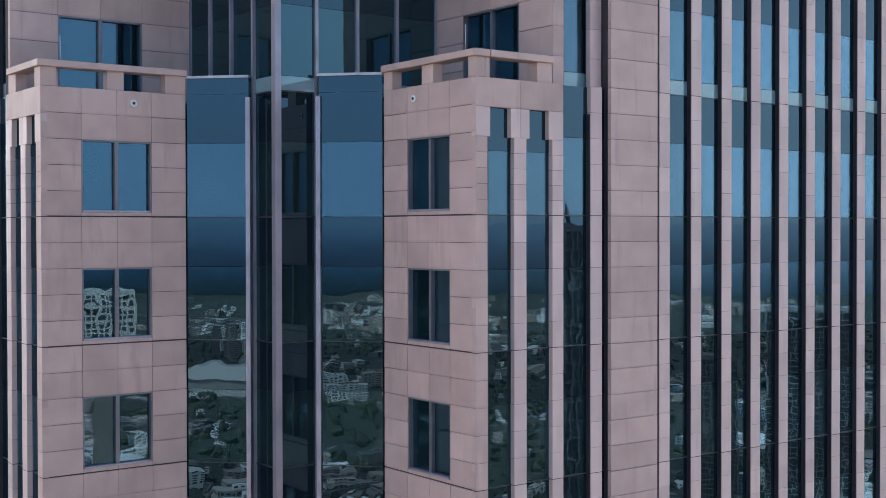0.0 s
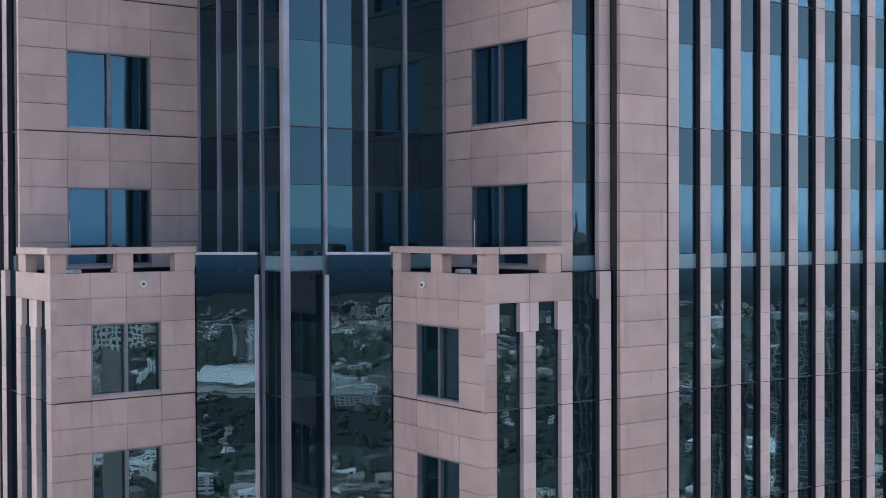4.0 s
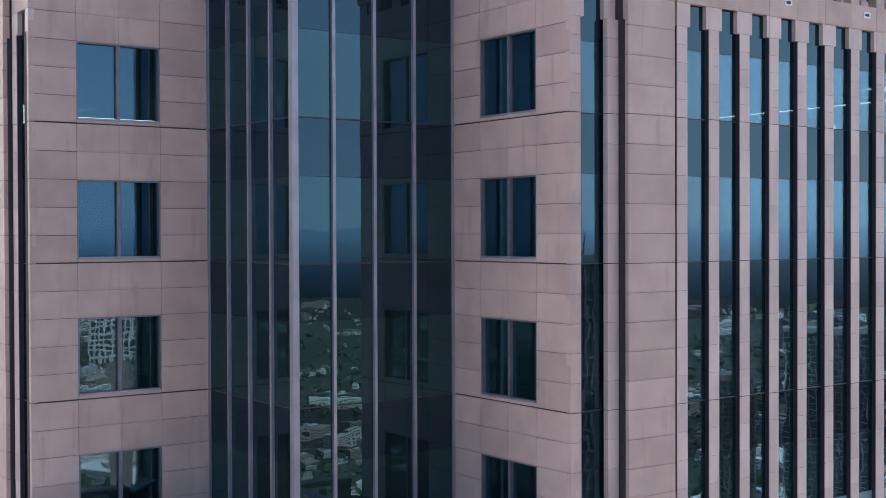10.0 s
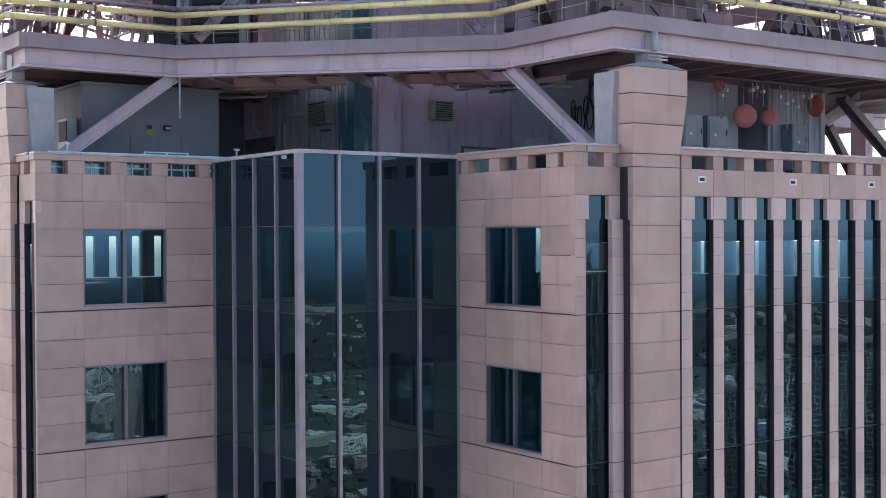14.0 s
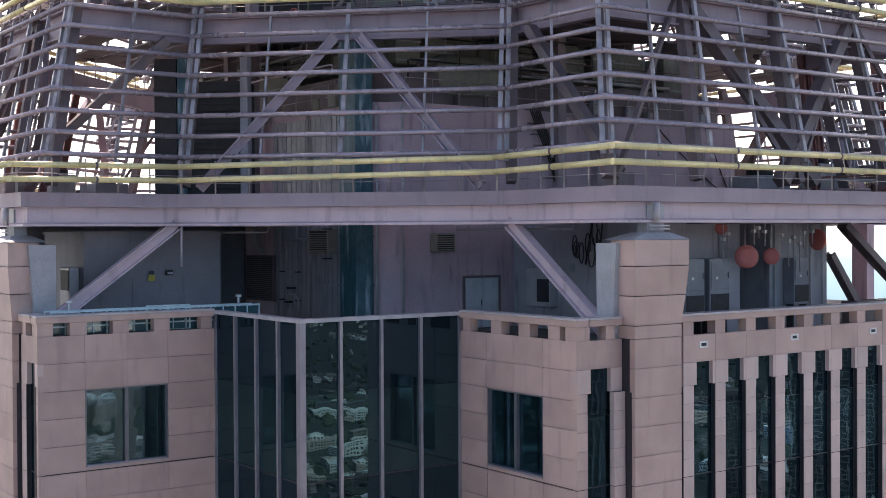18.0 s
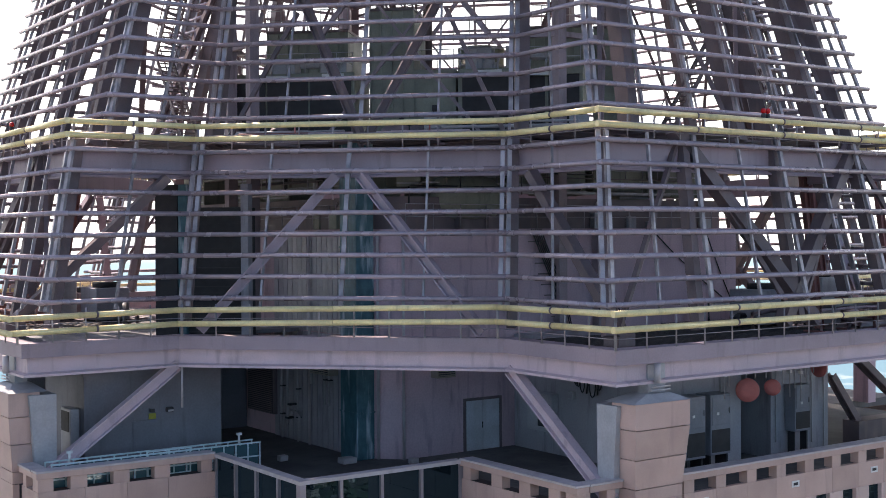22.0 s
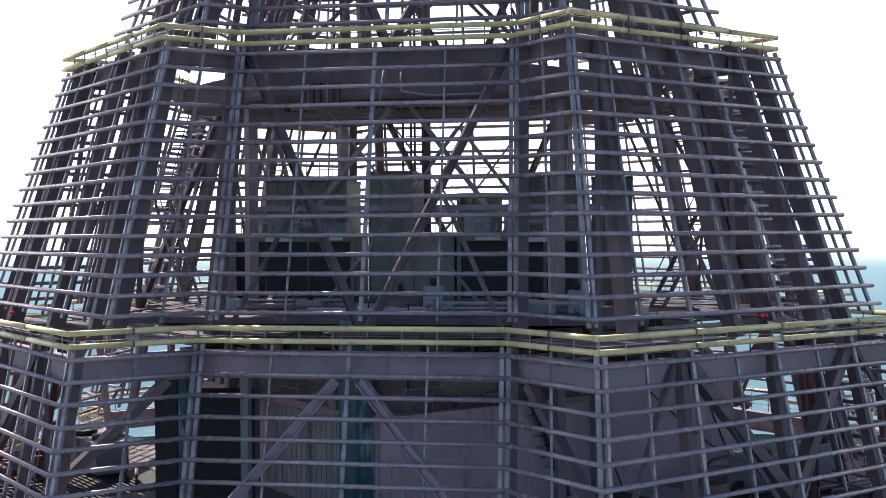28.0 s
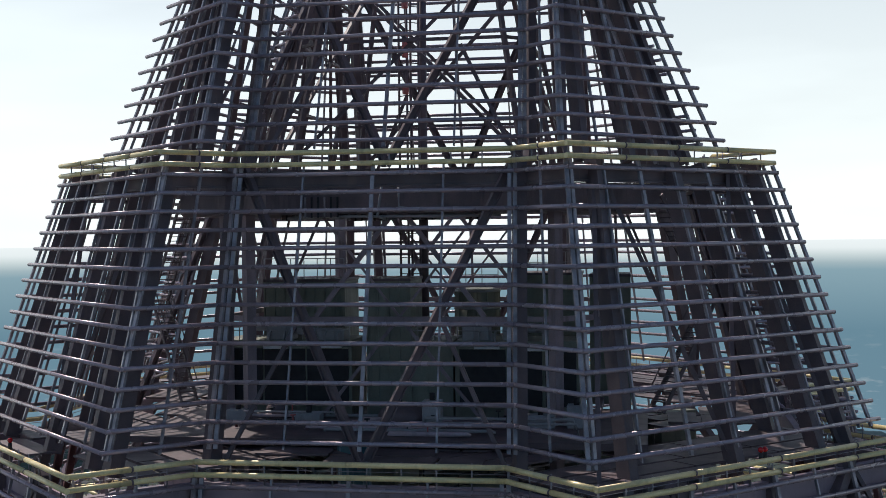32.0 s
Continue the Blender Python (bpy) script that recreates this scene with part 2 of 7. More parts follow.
GIRDER = material("dark_violet_girder", (0.185, 0.136, 0.146), 0.55, scale=0.8, grain=20, bump=0.06, second=(0.12, 0.095, 0.105), stain=(0.24, 0.165, 0.15, 0.5), vary=0.12)
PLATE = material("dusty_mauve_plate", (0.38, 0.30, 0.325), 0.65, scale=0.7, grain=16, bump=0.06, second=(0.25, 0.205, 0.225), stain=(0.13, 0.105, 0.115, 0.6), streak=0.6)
# PLATE's recipe in darker tones, for the upper deck's edge and underside
SOFFIT = material("darker_mauve_plate", (0.25, 0.19, 0.2), 0.65, scale=0.7, grain=16, bump=0.06, second=(0.14, 0.115, 0.125), stain=(0.08, 0.07, 0.072, 0.6), streak=0.6)
RUSTY = material("red_brown_steel", (0.30, 0.13, 0.12), 0.65, scale=1.2, grain=14, bump=0.06, second=(0.20, 0.09, 0.085), stain=(0.12, 0.07, 0.06, 0.5))
BLACK = material("black_cable", (0.02, 0.02, 0.022), 0.5, bump=0.02)
GILT = material("worn_gold_tube", (0.90, 0.74, 0.38), 0.34, metal=0.12, scale=1.3, grain=18, bump=0.06, second=(0.76, 0.63, 0.34), stain=(0.42, 0.33, 0.18, 0.5), vary=0.1)
WALLP = material("mauve_plant_wall", (0.60, 0.43, 0.485), 0.75, scale=0.5, grain=14, bump=0.06, second=(0.50, 0.36, 0.41), stain=(0.22, 0.18, 0.21, 0.6))
WALLG = material("grey_plant_wall", (0.37, 0.365, 0.40), 0.7, scale=0.6, grain=14, bump=0.05, second=(0.31, 0.305, 0.335), stain=(0.14, 0.14, 0.15, 0.6))
WALLD = material("slate_grey_render", (0.19, 0.19, 0.215), 0.7, scale=0.6, grain=14, bump=0.05, second=(0.155, 0.157, 0.178), stain=(0.09, 0.09, 0.10, 0.6))
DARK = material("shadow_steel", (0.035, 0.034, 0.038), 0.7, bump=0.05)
TEAL = material("peeling_teal_wrap", (0.016, 0.085, 0.11), 0.45, scale=3.2, grain=9, bump=0.25, second=(0.05, 0.16, 0.20), stain=(0.42, 0.55, 0.62, 0.95), streak=0.5)
ROOF = material("roof_membrane", (0.15, 0.145, 0.145), 0.9, scale=0.6, grain=12, bump=0.15, second=(0.095, 0.092, 0.095), stain=(0.06, 0.058, 0.06, 0.5))
UNIT = material("machine_grey", (0.42, 0.42, 0.44), 0.5, scale=1.3, grain=15, bump=0.03, stain=(0.26, 0.25, 0.25, 0.4))
BEIGE = material("beige_machine", (0.34, 0.31, 0.26), 0.6, scale=2, bump=0.04, stain=(0.2, 0.17, 0.14, 0.5))
RED = material("red_dish", (0.62, 0.17, 0.155), 0.5, scale=2.5, bump=0.04, second=(0.54, 0.15, 0.14))
GLASSRAIL = material("pale_green_rail", (0.62, 0.80, 0.82), 0.35, metal=0.2, bump=0.02)
MECH = material("green_grey_plant_panel", (0.27, 0.285, 0.23), 0.6, scale=0.8, grain=12, bump=0.06, second=(0.20, 0.21, 0.175), stain=(0.09, 0.10, 0.09, 0.5))
WHITE = material("white_plastic", (0.75, 0.75, 0.74), 0.4, bump=0.02)
YELLOW = material("yellow_sign_paint", (0.32, 0.29, 0.03), 0.5, bump=0.02)
REDGLOW = material("red_lamp_glass", (0.6, 0.01, 0.015), 0.2, bump=0)


# ---- tools ----
def part(name, bm, mat, parent=None, label="", m=None):
    """Links a bmesh as one mesh object."""
    bmesh.ops.recalc_face_normals(bm, faces=bm.faces)
    me = bpy.data.meshes.new(name)
    bm.to_mesh(me)
    bm.free()
    me.materials.append(mat)
    ob = new(name, me)
    ob.parent = parent
    if label:
        tagged(ob, label)
    return ob


def thing(name, label, category, at=(0, 0, 0), group="", kind=""):
    return tagged(new(name), label, category, group, kind)


def box(bm, x0, x1, y0, y1, z0, z1):
    v = [bm.verts.new(p) for p in ((x0, y0, z0), (x1, y0, z0), (x1, y1, z0), (x0, y1, z0), (x0, y0, z1), (x1, y0, z1), (x1, y1, z1), (x0, y1, z1))]
    for f in ((0, 3, 2, 1), (4, 5, 6, 7), (0, 1, 5, 4), (1, 2, 6, 5), (2, 3, 7, 6), (3, 0, 4, 7)):
        bm.faces.new([v[i] for i in f])
    return v


def bevelled(bm, width, segments=1):
    bmesh.ops.bevel(bm, geom=list(bm.edges), offset=width, segments=segments, affect="EDGES")


def fbox(bm, side, v, a0, a1, d0, d1, z0, z1):
    """A box on a facade: side "y" is a plane y = v that runs along x, side "x" the plane x = v that runs along y; d goes into the building."""
    if side == "y":
        return box(bm, a0, a1, v + d0, v + d1, z0, z1)
    return box(bm, v + d0, v + d1, a0, a1, z0, z1)


def tube(bm, p, q, r, sides=8, caps=True):
    p, q = Vector(p), Vector(q)
    way = (q - p).normalized()
    u = way.cross((0, 0, 1) if abs(way.z) < 0.9 else (1, 0, 0)).normalized()
    w = way.cross(u)
    rings = []
    for c in (p, q):
        rings.append([bm.verts.new(c + r * (math.cos(2 * math.pi * k / sides) * u + math.sin(2 * math.pi * k / sides) * w)) for k in range(sides)])
    for k in range(sides):
        f = bm.faces.new((rings[0][k], rings[0][(k + 1) % sides], rings[1][(k + 1) % sides], rings[1][k]))
        f.smooth = True
    if caps:
        bm.faces.new(rings[0])
        bm.faces.new(rings[1])


def strut(bm, p, q, across, deep, out=None):
    """A rectangular bar from p to q, "across" wide and "deep" thick, its depth along out."""
    p, q = Vector(p), Vector(q)
    way = (q - p).normalized()
    out = Vector(out) if out is not None else Vector((0, 0, 1))
    side = way.cross(out)
    if side.length < 1e-4:
        side = way.cross(Vector((1, 0, 0)))
    side.normalize()
    dep = side.cross(way).normalized()
    v = []
    for c in (p, q):
        for s, d in ((-1, -1), (1, -1), (1, 1), (-1, 1)):
            v.append(bm.verts.new(c + side * s * across / 2 + dep * d * deep / 2))
    for f in ((0, 1, 2, 3), (4, 5, 6, 7), (0, 1, 5, 4), (1, 2, 6, 5), (2, 3, 7, 6), (3, 0, 4, 7)):
        bm.faces.new([v[i] for i in f])


def channel(bm, p, q, across, deep, out, t=0.03):
    """An I section from p to q: two flanges and a web."""
    p, q = Vector(p), Vector(q)
    way = (q - p).normalized()
    side = way.cross(Vector(out)).normalized()
    dep = side.cross(way).normalized()
    a, w, o, i = across / 2, t / 2, deep / 2 + t / 2, deep / 2 - t / 2
    section = ((-a, -o), (a, -o), (a, -i), (w, -i), (w, i), (a, i), (a, o), (-a, o), (-a, i), (-w, i), (-w, -i), (-a, -i))
    lo, hi = [[bm.verts.new(c + side * u + dep * v) for u, v in section] for c in (p, q)]
    for k in range(12):
        bm.faces.new((lo[k], lo[(k + 1) % 12], hi[(k + 1) % 12], hi[k]))
    bm.faces.new(lo[::-1])
    bm.faces.new(hi)


def unit_block(mat):
    bm = bmesh.new()
    box(bm, -0.5, 0.5, -0.5, 0.5, -0.5, 0.5)
    bevelled(bm, 0.008)
    bmesh.ops.recalc_face_normals(bm, faces=bm.faces)
    me = bpy.data.meshes.new("stone_block")
    bm.to_mesh(me)
    bm.free()
    me.materials.append(mat)
    return me


BLOCK, BLOCK_FIN = unit_block(STONE), unit_block(FINSTONE)
rnd = random.Random(4)


def block(parent, side, v, a0, a1, d0, d1, z0, z1, name="stone_panel", joint=0.011, tilt=0.0, mesh=None):
    """One stone of a facade, an object of its own on the shared mesh."""
    ob = new(name, mesh or BLOCK)
    ob.parent = parent
    a0, a1, z0, z1 = a0 + joint / 2, a1 - joint / 2, z0 + joint / 2, z1 - joint / 2
    proud = rnd.uniform(-0.003, 0.003)
    mid, size = (a0 + a1) / 2, a1 - a0
    dm, ds = v + (d0 + d1) / 2 + proud, d1 - d0
    ob.location = (mid, dm, (z0 + z1) / 2) if side == "y" else (dm, mid, (z0 + z1) / 2)
    if tilt:
        ob.rotation_euler = (tilt, 0, 0) if side == "y" else (0, -tilt, 0)
    ob.scale = (size, ds, z1 - z0) if side == "y" else (ds, size, z1 - z0)
    return ob


def pane(name, side, v, a0, a1, d, z0, z1, mat, parent):
    bm = bmesh.new()
    fbox(bm, side, v, a0, a1, d, d + 0.02, z0, z1)
    return part(name, bm, mat, parent)


# ---- plan ----
C = 16.5                      # the tower's axis, at x = y = C
F, A, L, B = 5.42, -6.85, 2.2, -0.65
LOW = [236.42 - 3.845 * k for k in range(0, 7)]          # joint lines of the lower storeys, downwards
UP = [236.42, 240.85, 245.27, 249.77, 254.2]
TOP = 254.2
STOREYS = [(LOW[k + 1], LOW[k]) for k in range(5, -1, -1)] + [(UP[k], UP[k + 1]) for k in range(4)]


def rows5(z0, z1):
    return [z0 + (z1 - z0) * k / 5 for k in range(6)]


def vision_top(z0, z1):
    return z0 + (z1 - z0) * 0.6


def facade_window(side, v, a0, a1, mid, z0, z1, deep=0.22):
    """A stone-framed window of two panes: reveal frame, centre mullion, sill and panes."""
    w = thing("window", "two-pane blue reflective window with grey metal mullion in the granite wall", "window", group="granite wall windows")
    bm = bmesh.new()
    t = 0.05
    fbox(bm, side, v, a0, a0 + t, 0.02, deep, z0, z1)
    fbox(bm, side, v, a1 - t, a1, 0.02, deep, z0, z1)
    fbox(bm, side, v, a0 + t, a1 - t, 0.02, deep, z1 - t, z1)
    part("window_frame", bm, WINFRAME, w)
    bm = bmesh.new()
    fbox(bm, side, v, a0 + t, a1 - t, 0.0, deep, z0, z0 + 0.06)
    part("window_sill", bm, FRAME, w)
    bm = bmesh.new()
    fbox(bm, side, v, mid - 0.06, mid + 0.06, 0.04, deep, z0 + 0.06, z1 - t)
    part("mullion", bm, WINFRAME, w)
    pane("pane", side, v, a0 + t, mid - 0.06, deep - 0.06, z0 + 0.06, z1 - t, VISION, w)
    pane("pane", side, v, mid + 0.06, a1 - t, deep - 0.06, z0 + 0.06, z1 - t, VISION, w)


def stone_face(name, label, side, v, cols, storeys, top_row, plain_from=None):
    """A granite face with one window a storey: cols are its upright joints, the window fills the middle two columns."""
    wall = thing(name, label, "wall", kind="structure")
    bm = bmesh.new()
    for z0, z1 in storeys:
        r = rows5(z0, z1)
        zb, zt = z0 + 0.14, r[3]
        fbox(bm, side, v, cols[0] + 0.01, cols[1], 0.05, 0.45, z0, z1)
        fbox(bm, side, v, cols[3], cols[4] - 0.01, 0.05, 0.45, z0, z1)
        fbox(bm, side, v, cols[1], cols[3], 0.05, 0.45, zt, z1)
        fbox(bm, side, v, cols[1], cols[3], 0.05, 0.45, z0, zb)
        for k in range(5):
            for c in range(4):
                if c in (1, 2) and k < 3:
                    continue
                block(wall, side, v, cols[c], cols[c + 1], 0, 0.05, r[k] + (0.03 if k == 0 else 0), r[k + 1], joint=0.015 if c in (0, 3) else 0.008, tilt=-0.012 if c in (0, 3) else 0.0)
        for c in (1, 2):
            block(wall, side, v, cols[c], cols[c + 1], 0.004, 0.05, z0 + 0.03, zb)
        facade_window(side, v, cols[1], cols[3], cols[2], zb, zt)
    part("wall_core", bm, JOINT, wall)
    return wall


def fin_pieces(wall, side, v, a0, a1, storeys, deep, singly=True, core=None, mesh=None):
    """An upright stone fin, laid of one block a course, against a dark core."""
    fbox(core, side, v, a0 + 0.012, a1 - 0.012, 0.012, deep, storeys[0][0], storeys[-1][1])
    joined = None if singly else bmesh.new()
    for z0, z1 in storeys:
        r = rows5(z0, z1)
        for k in range(5):
            if singly:
                block(wall, side, v, a0, a1, 0, deep, r[k] + (0.015 if k == 0 else 0), r[k + 1], "stone_block", 0.008, 0.0, mesh or BLOCK_FIN)
            else:
                fbox(joined, side, v, a0, a1, 0, deep, r[k] + 0.006, r[k + 1] - 0.006)
    return joined


def strip_glass(owner, side, v, a0, a1, d, storeys, mullion=True):
    """Storey-high glass between fins: a vision pane and a duller spandrel pane a storey, with a thin transom."""
    for z0, z1 in storeys:
        zv = vision_top(z0, z1)
        sill = z0 + (0.46 if z0 == UP[0] else 0.0)
        if z0 == UP[0]:
            pane("sill_pane", side, v, a0, a1, d, z0 + 0.02, sill, FRIT, owner)
        pane("pane", side, v, a0, a1, d, sill + 0.02, zv, VISION, owner)
        pane("spandrel_pane", side, v, a0, a1, d, zv + 0.012, z1 - 0.012, SPANDREL, owner)
    for z0, z1 in storeys:
        bm = bmesh.new()
        fbox(bm, side, v, a0, a1, d - 0.02, d + 0.03, z0 - 0.012, z0 + 0.02)
        part("transom", bm, REVEAL, owner)


# ---- the granite wings of the tower ----
AL, AR = -6.72, -6.42          # outer corners of the upper wings
up_st = STOREYS[6:]
low_st = STOREYS[:6]
stone_face("wall_upper_left", "pink granite wall with paired reflective windows", "y", F, [AL, -5.19, -3.78, -2.35, B], up_st, TOP)
stone_face("wall_upper_right", "pink granite wall with paired reflective windows", "x", F, [AR, -4.87, -3.47, -2.06, B], up_st, TOP)
stone_face("wall_lower_left", "pink granite wall of the lower setback block with paired windows", "y", L, [A, -5.63, -4.53, -3.42, -2.28], low_st, LOW[0])
stone_face("wall_lower_right", "pink granite wall of the lower setback block with paired windows", "x", L, [A, -5.65, -4.63, -3.53, -2.28], low_st, LOW[0])

DEEP = 0.19
PITCH, FIN = 1.452, 0.47


def long_face(side, name, label, singly_to):
    """One of the tower's long faces: corner stone, glass strip, pilaster, then fins and glass strips as far as the mirrored pilaster."""
    wall = thing(name, label, "wall", kind="structure")
    core = bmesh.new()
    far = bmesh.new()

    W = AR if side == "y" else AL

    def fin(a0, a1, storeys, deep=DEEP, v=A, mesh=None):
        j = fin_pieces(wall, side, v, a0, a1, storeys, deep, a0 < singly_to, core, mesh)
        if j is not None:
            me = bpy.data.meshes.new("tmp")
            j.to_mesh(me)
            far.from_mesh(me)
            j.free()
            bpy.data.meshes.remove(me)

    body = STOREYS[:-1] + [(UP[3], 252.62)]
    # the corner stone stands on the lower block below and on the wing's corner above
    dx = (W - A) * 0.88
    upper = up_st[:-1] + [(UP[3], 252.62)]
    fin(F, 5.47 + dx, upper, DEEP, W, BLOCK)
    fin(6.80, 7.26, upper, DEEP, W - 0.13) if side == "y" else fin(6.53 + dx, 7.0 + dx, upper, DEEP, W)
    fin(5.02, F + 0.03, low_st[:-1] + [(low_st[-1][0], 234.77)])
    fin(L, 2.62, low_st[:-1] + [(low_st[-1][0], 234.77)], mesh=BLOCK)
    fin(3.58, 4.04, low_st[:-1] + [(low_st[-1][0], 234.77)])
    fin(6.53, 7.0, low_st)
    mirrored = 2 * C
    fins = [9.45 + PITCH * k for k in range(10)]
    for a in fins:
        fin(a, a + FIN, body)
    # pilasters, a little proud
    pil = [(7.25, 9.25), (mirrored - 9.25, mirrored - 7.25)]
    for n, (p0, p1) in enumerate(pil):
        fbox(core, side, A, p0 + 0.02, p1 - 0.02, -0.04, 0.5, STOREYS[0][0], 254.2)
        for z0, z1 in STOREYS:
            r = rows5(z0, z1)
            for k in range(5):
                block(wall, side, A, p0, p1, -0.12, 0.1, r[k] + (0.006 if k == 0 else 0), r[k + 1], "pilaster_panel")
        # the flared head
        for (za, zb), (ga, gb) in zip([(254.2, 254.6), (254.6, 255.5), (255.5, 256.4), (256.4, 257.2)], [(0, 0), (0.0, 0.11), (0.11, 0.21), (0.21, 0.21)]):
            bm = bmesh.new()
            va = []
            for z, g in ((za + 0.012, ga), (zb - 0.012, gb)):
                for x, d in ((p0 - g * 0.6, -0.12 - g * 0.7), (p1 + g * 0.9, -0.12 - g * 0.7), (p1 + g * 0.9, 0.75), (p0 - g * 0.6, 0.75)):
                    va.append(bm.verts.new((x, A + d, z) if side == "y" else (A + d, x, z)))
            for f in ((0, 1, 2, 3), (4, 5, 6, 7), (0, 1, 5, 4), (1, 2, 6, 5), (2, 3, 7, 6), (3, 0, 4, 7)):
                bm.faces.new([va[i] for i in f])
            part("pilaster_head", bm, STONE, wall)
    # band of panels over the openings, with narrow openings below it
    def head(a0, a1, w0, w1, zc, zd, ztop, v=A):
        """Stone from a0 to w0 and w1 to a1 between zc and zd, and a full panel above."""
        if w0 - a0 > 0.03:
            block(wall, side, v, a0, w0, 0, DEEP, zc, zd, "stone_block", 0.008, 0.0, BLOCK_FIN)
        if a1 - w1 > 0.03:
            block(wall, side, v, w1, a1, 0, DEEP, zc, zd, "stone_block", 0.008, 0.0, BLOCK_FIN)
        block(wall, side, v, a0, a1, 0, DEEP, zd, ztop)

    head(F, min(7.0 + dx, 7.26), 5.6 + dx, 6.4 + dx, 252.62, 253.34, TOP, W)
    for a in fins:
        head(a - 0.0, a + PITCH, a + FIN + 0.13, a + PITCH - 0.13, 252.62, 253.34, TOP)
    head(L, 3.81, 2.72, 3.46, 234.77, 235.6, LOW[0])
    head(3.81, F + 0.03, 4.16, 4.88, 234.77, 235.6, LOW[0])
    part("wall_core", core, REVEAL, wall)
    if far.faces:
        tagged(part("stone_courses", far, FINSTONE, wall), kind="stuff")
    else:
        far.free()
    # glass strips
    glass_top = STOREYS[:-1] + [(UP[3], 253.34)]
    corner = (5.43 + dx, 6.57 + dx, up_st[:-1] + [(UP[3], 253.34)])
    spans = [corner, (F, 6.57, low_st), (6.96, 7.27, low_st), (9.2, 9.47, glass_top)]
    spans += [(a + FIN - 0.03, a + PITCH + 0.03, glass_top) for a in fins]
    low_glass = low_st[:-1] + [(low_st[-1][0], 235.6)]
    spans += [(2.6, 3.62, low_glass), (4.0, 5.05, low_glass)]
    for a0, a1, st in spans:
        strip = thing("glass_strip", "tall narrow strip of blue reflective glass between granite fins", "window", group="facade glass strips")
        strip_glass(strip, side, W if a0 == corner[0] else A, a0, a1, DEEP - 0.03, st)
    for a in [6.53, 7.25, 6.53 + dx] + fins + [fins[-1] + PITCH]:
        bm = bmesh.new()
        v, z0, z1 = (A, STOREYS[6][0] - 20, 252.6) if a > 7 else ((A, STOREYS[6][0] - 20, 235.6) if a == 6.53 else (W, STOREYS[6][0], 252.6))
        fbox(bm, side, v, a - 0.03, a - 0.004, 0.012, DEEP, z0, z1)
        part("reveal_strip", bm, REVEAL, wall)
    # slotted vents in the top band
    for a in (10.36, 14.76, 19.05):
        vent = thing("wall_vent", "small white-framed slot vent in the granite parapet", "vent", group="parapet vents")
        bm = bmesh.new()
        z = 253.88
        for q0, q1, y0, y1 in ((-0.19, 0.19, 0.05, 0.105), (-0.19, 0.19, -0.105, -0.05), (-0.19, -0.12, -0.05, 0.05), (0.12, 0.19, -0.05, 0.05)):
            fbox(bm, side, A, a + q0, a + q1, -0.02, 0.01, z + y0, z + y1)
        part("vent_frame", bm, WHITE, vent)
        bm = bmesh.new()
        fbox(bm, side, A, a - 0.12, a + 0.12, -0.006, 0.01, z - 0.05, z + 0.05)
        part("vent_slot", bm, DARK, vent)
    return wall


long_face("y", "wall_long_right", "tall granite and glass face with thin pink fins and a broad pilaster", 40)
long_face("x", "wall_long_left", "tall granite and glass face with thin pink fins and a broad pilaster", 8.0)


# ---- parapets ----
def parapet(name, label, side, v, a0, a1, z, posts, tall, cap, over, first_over=0.0, last_over=0.0, cap_mat=STONE, lip=False):
    p = thing(name, label, "parapet", kind="structure")
    for q0, q1 in posts:
        block(p, side, v, q0, q1, 0.0, 0.34, z, z + tall, "baluster", 0.0)
    bm = bmesh.new()
    fbox(bm, side, v, a0 - first_over, a1 + last_over, -over, 0.42, z + tall, z + tall + cap)
    bevelled(bm, 0.015)
    part("coping", bm, STONE, p)
    if lip:
        n = max(1, round((a1 - a0) / 1.45))
        for k in range(n):
            bm = bmesh.new()
            s0, s1 = a0 - first_over + (a1 + last_over - a0 + first_over) * k / n, a0 - first_over + (a1 + last_over - a0 + first_over) * (k + 1) / n
            fbox(bm, side, v, s0 + 0.005, s1 - 0.005, -over - 0.03, 0.45, z + tall + cap, z + tall + cap + 0.06)
            part("cap_sheet", bm, CAP, p)
    return p


ZL = LOW[0]
for side, tag in (("y", "left"), ("x", "right")):
    parapet("parapet_lower_" + tag, "granite balustrade of square posts under a heavy coping", side, L, A, -2.28, ZL, [(A, A + 0.34), (-4.85, -4.28), (-2.75, -2.28)] if side == "x" else [(A, -6.37), (-4.82, -4.3), (-2.96, -2.28)], 0.56, 0.2, 0.12, 0.12, 0.0)
for side, tag in (("y", "right"), ("x", "left")):
    parapet("parapet_lower_return_" + tag, "granite balustrade of square posts under a heavy coping", side, A, L, 5.0, ZL, [(L + 0.345, L + 0.5), (4.45, 5.0)], 0.56, 0.2, 0.118, -0.46, 0.0)
for side, tag in (("y", "left"), ("x", "right")):
    step = 1.42
    U = AL if side == "y" else AR
    posts = [(U, U + 0.5)] + [(A + 1.18 + step * k, A + 1.18 + 0.55 + step * k) for k in range(3)] + [(B - 0.5, B - 0.1)]
    parapet("parapet_upper_" + tag, "granite parapet with square openings under a pale metal cap", side, F, U, B - 0.02, TOP, posts, 0.42, 0.2, 0.07, 0.07, 0.0, lip=True)
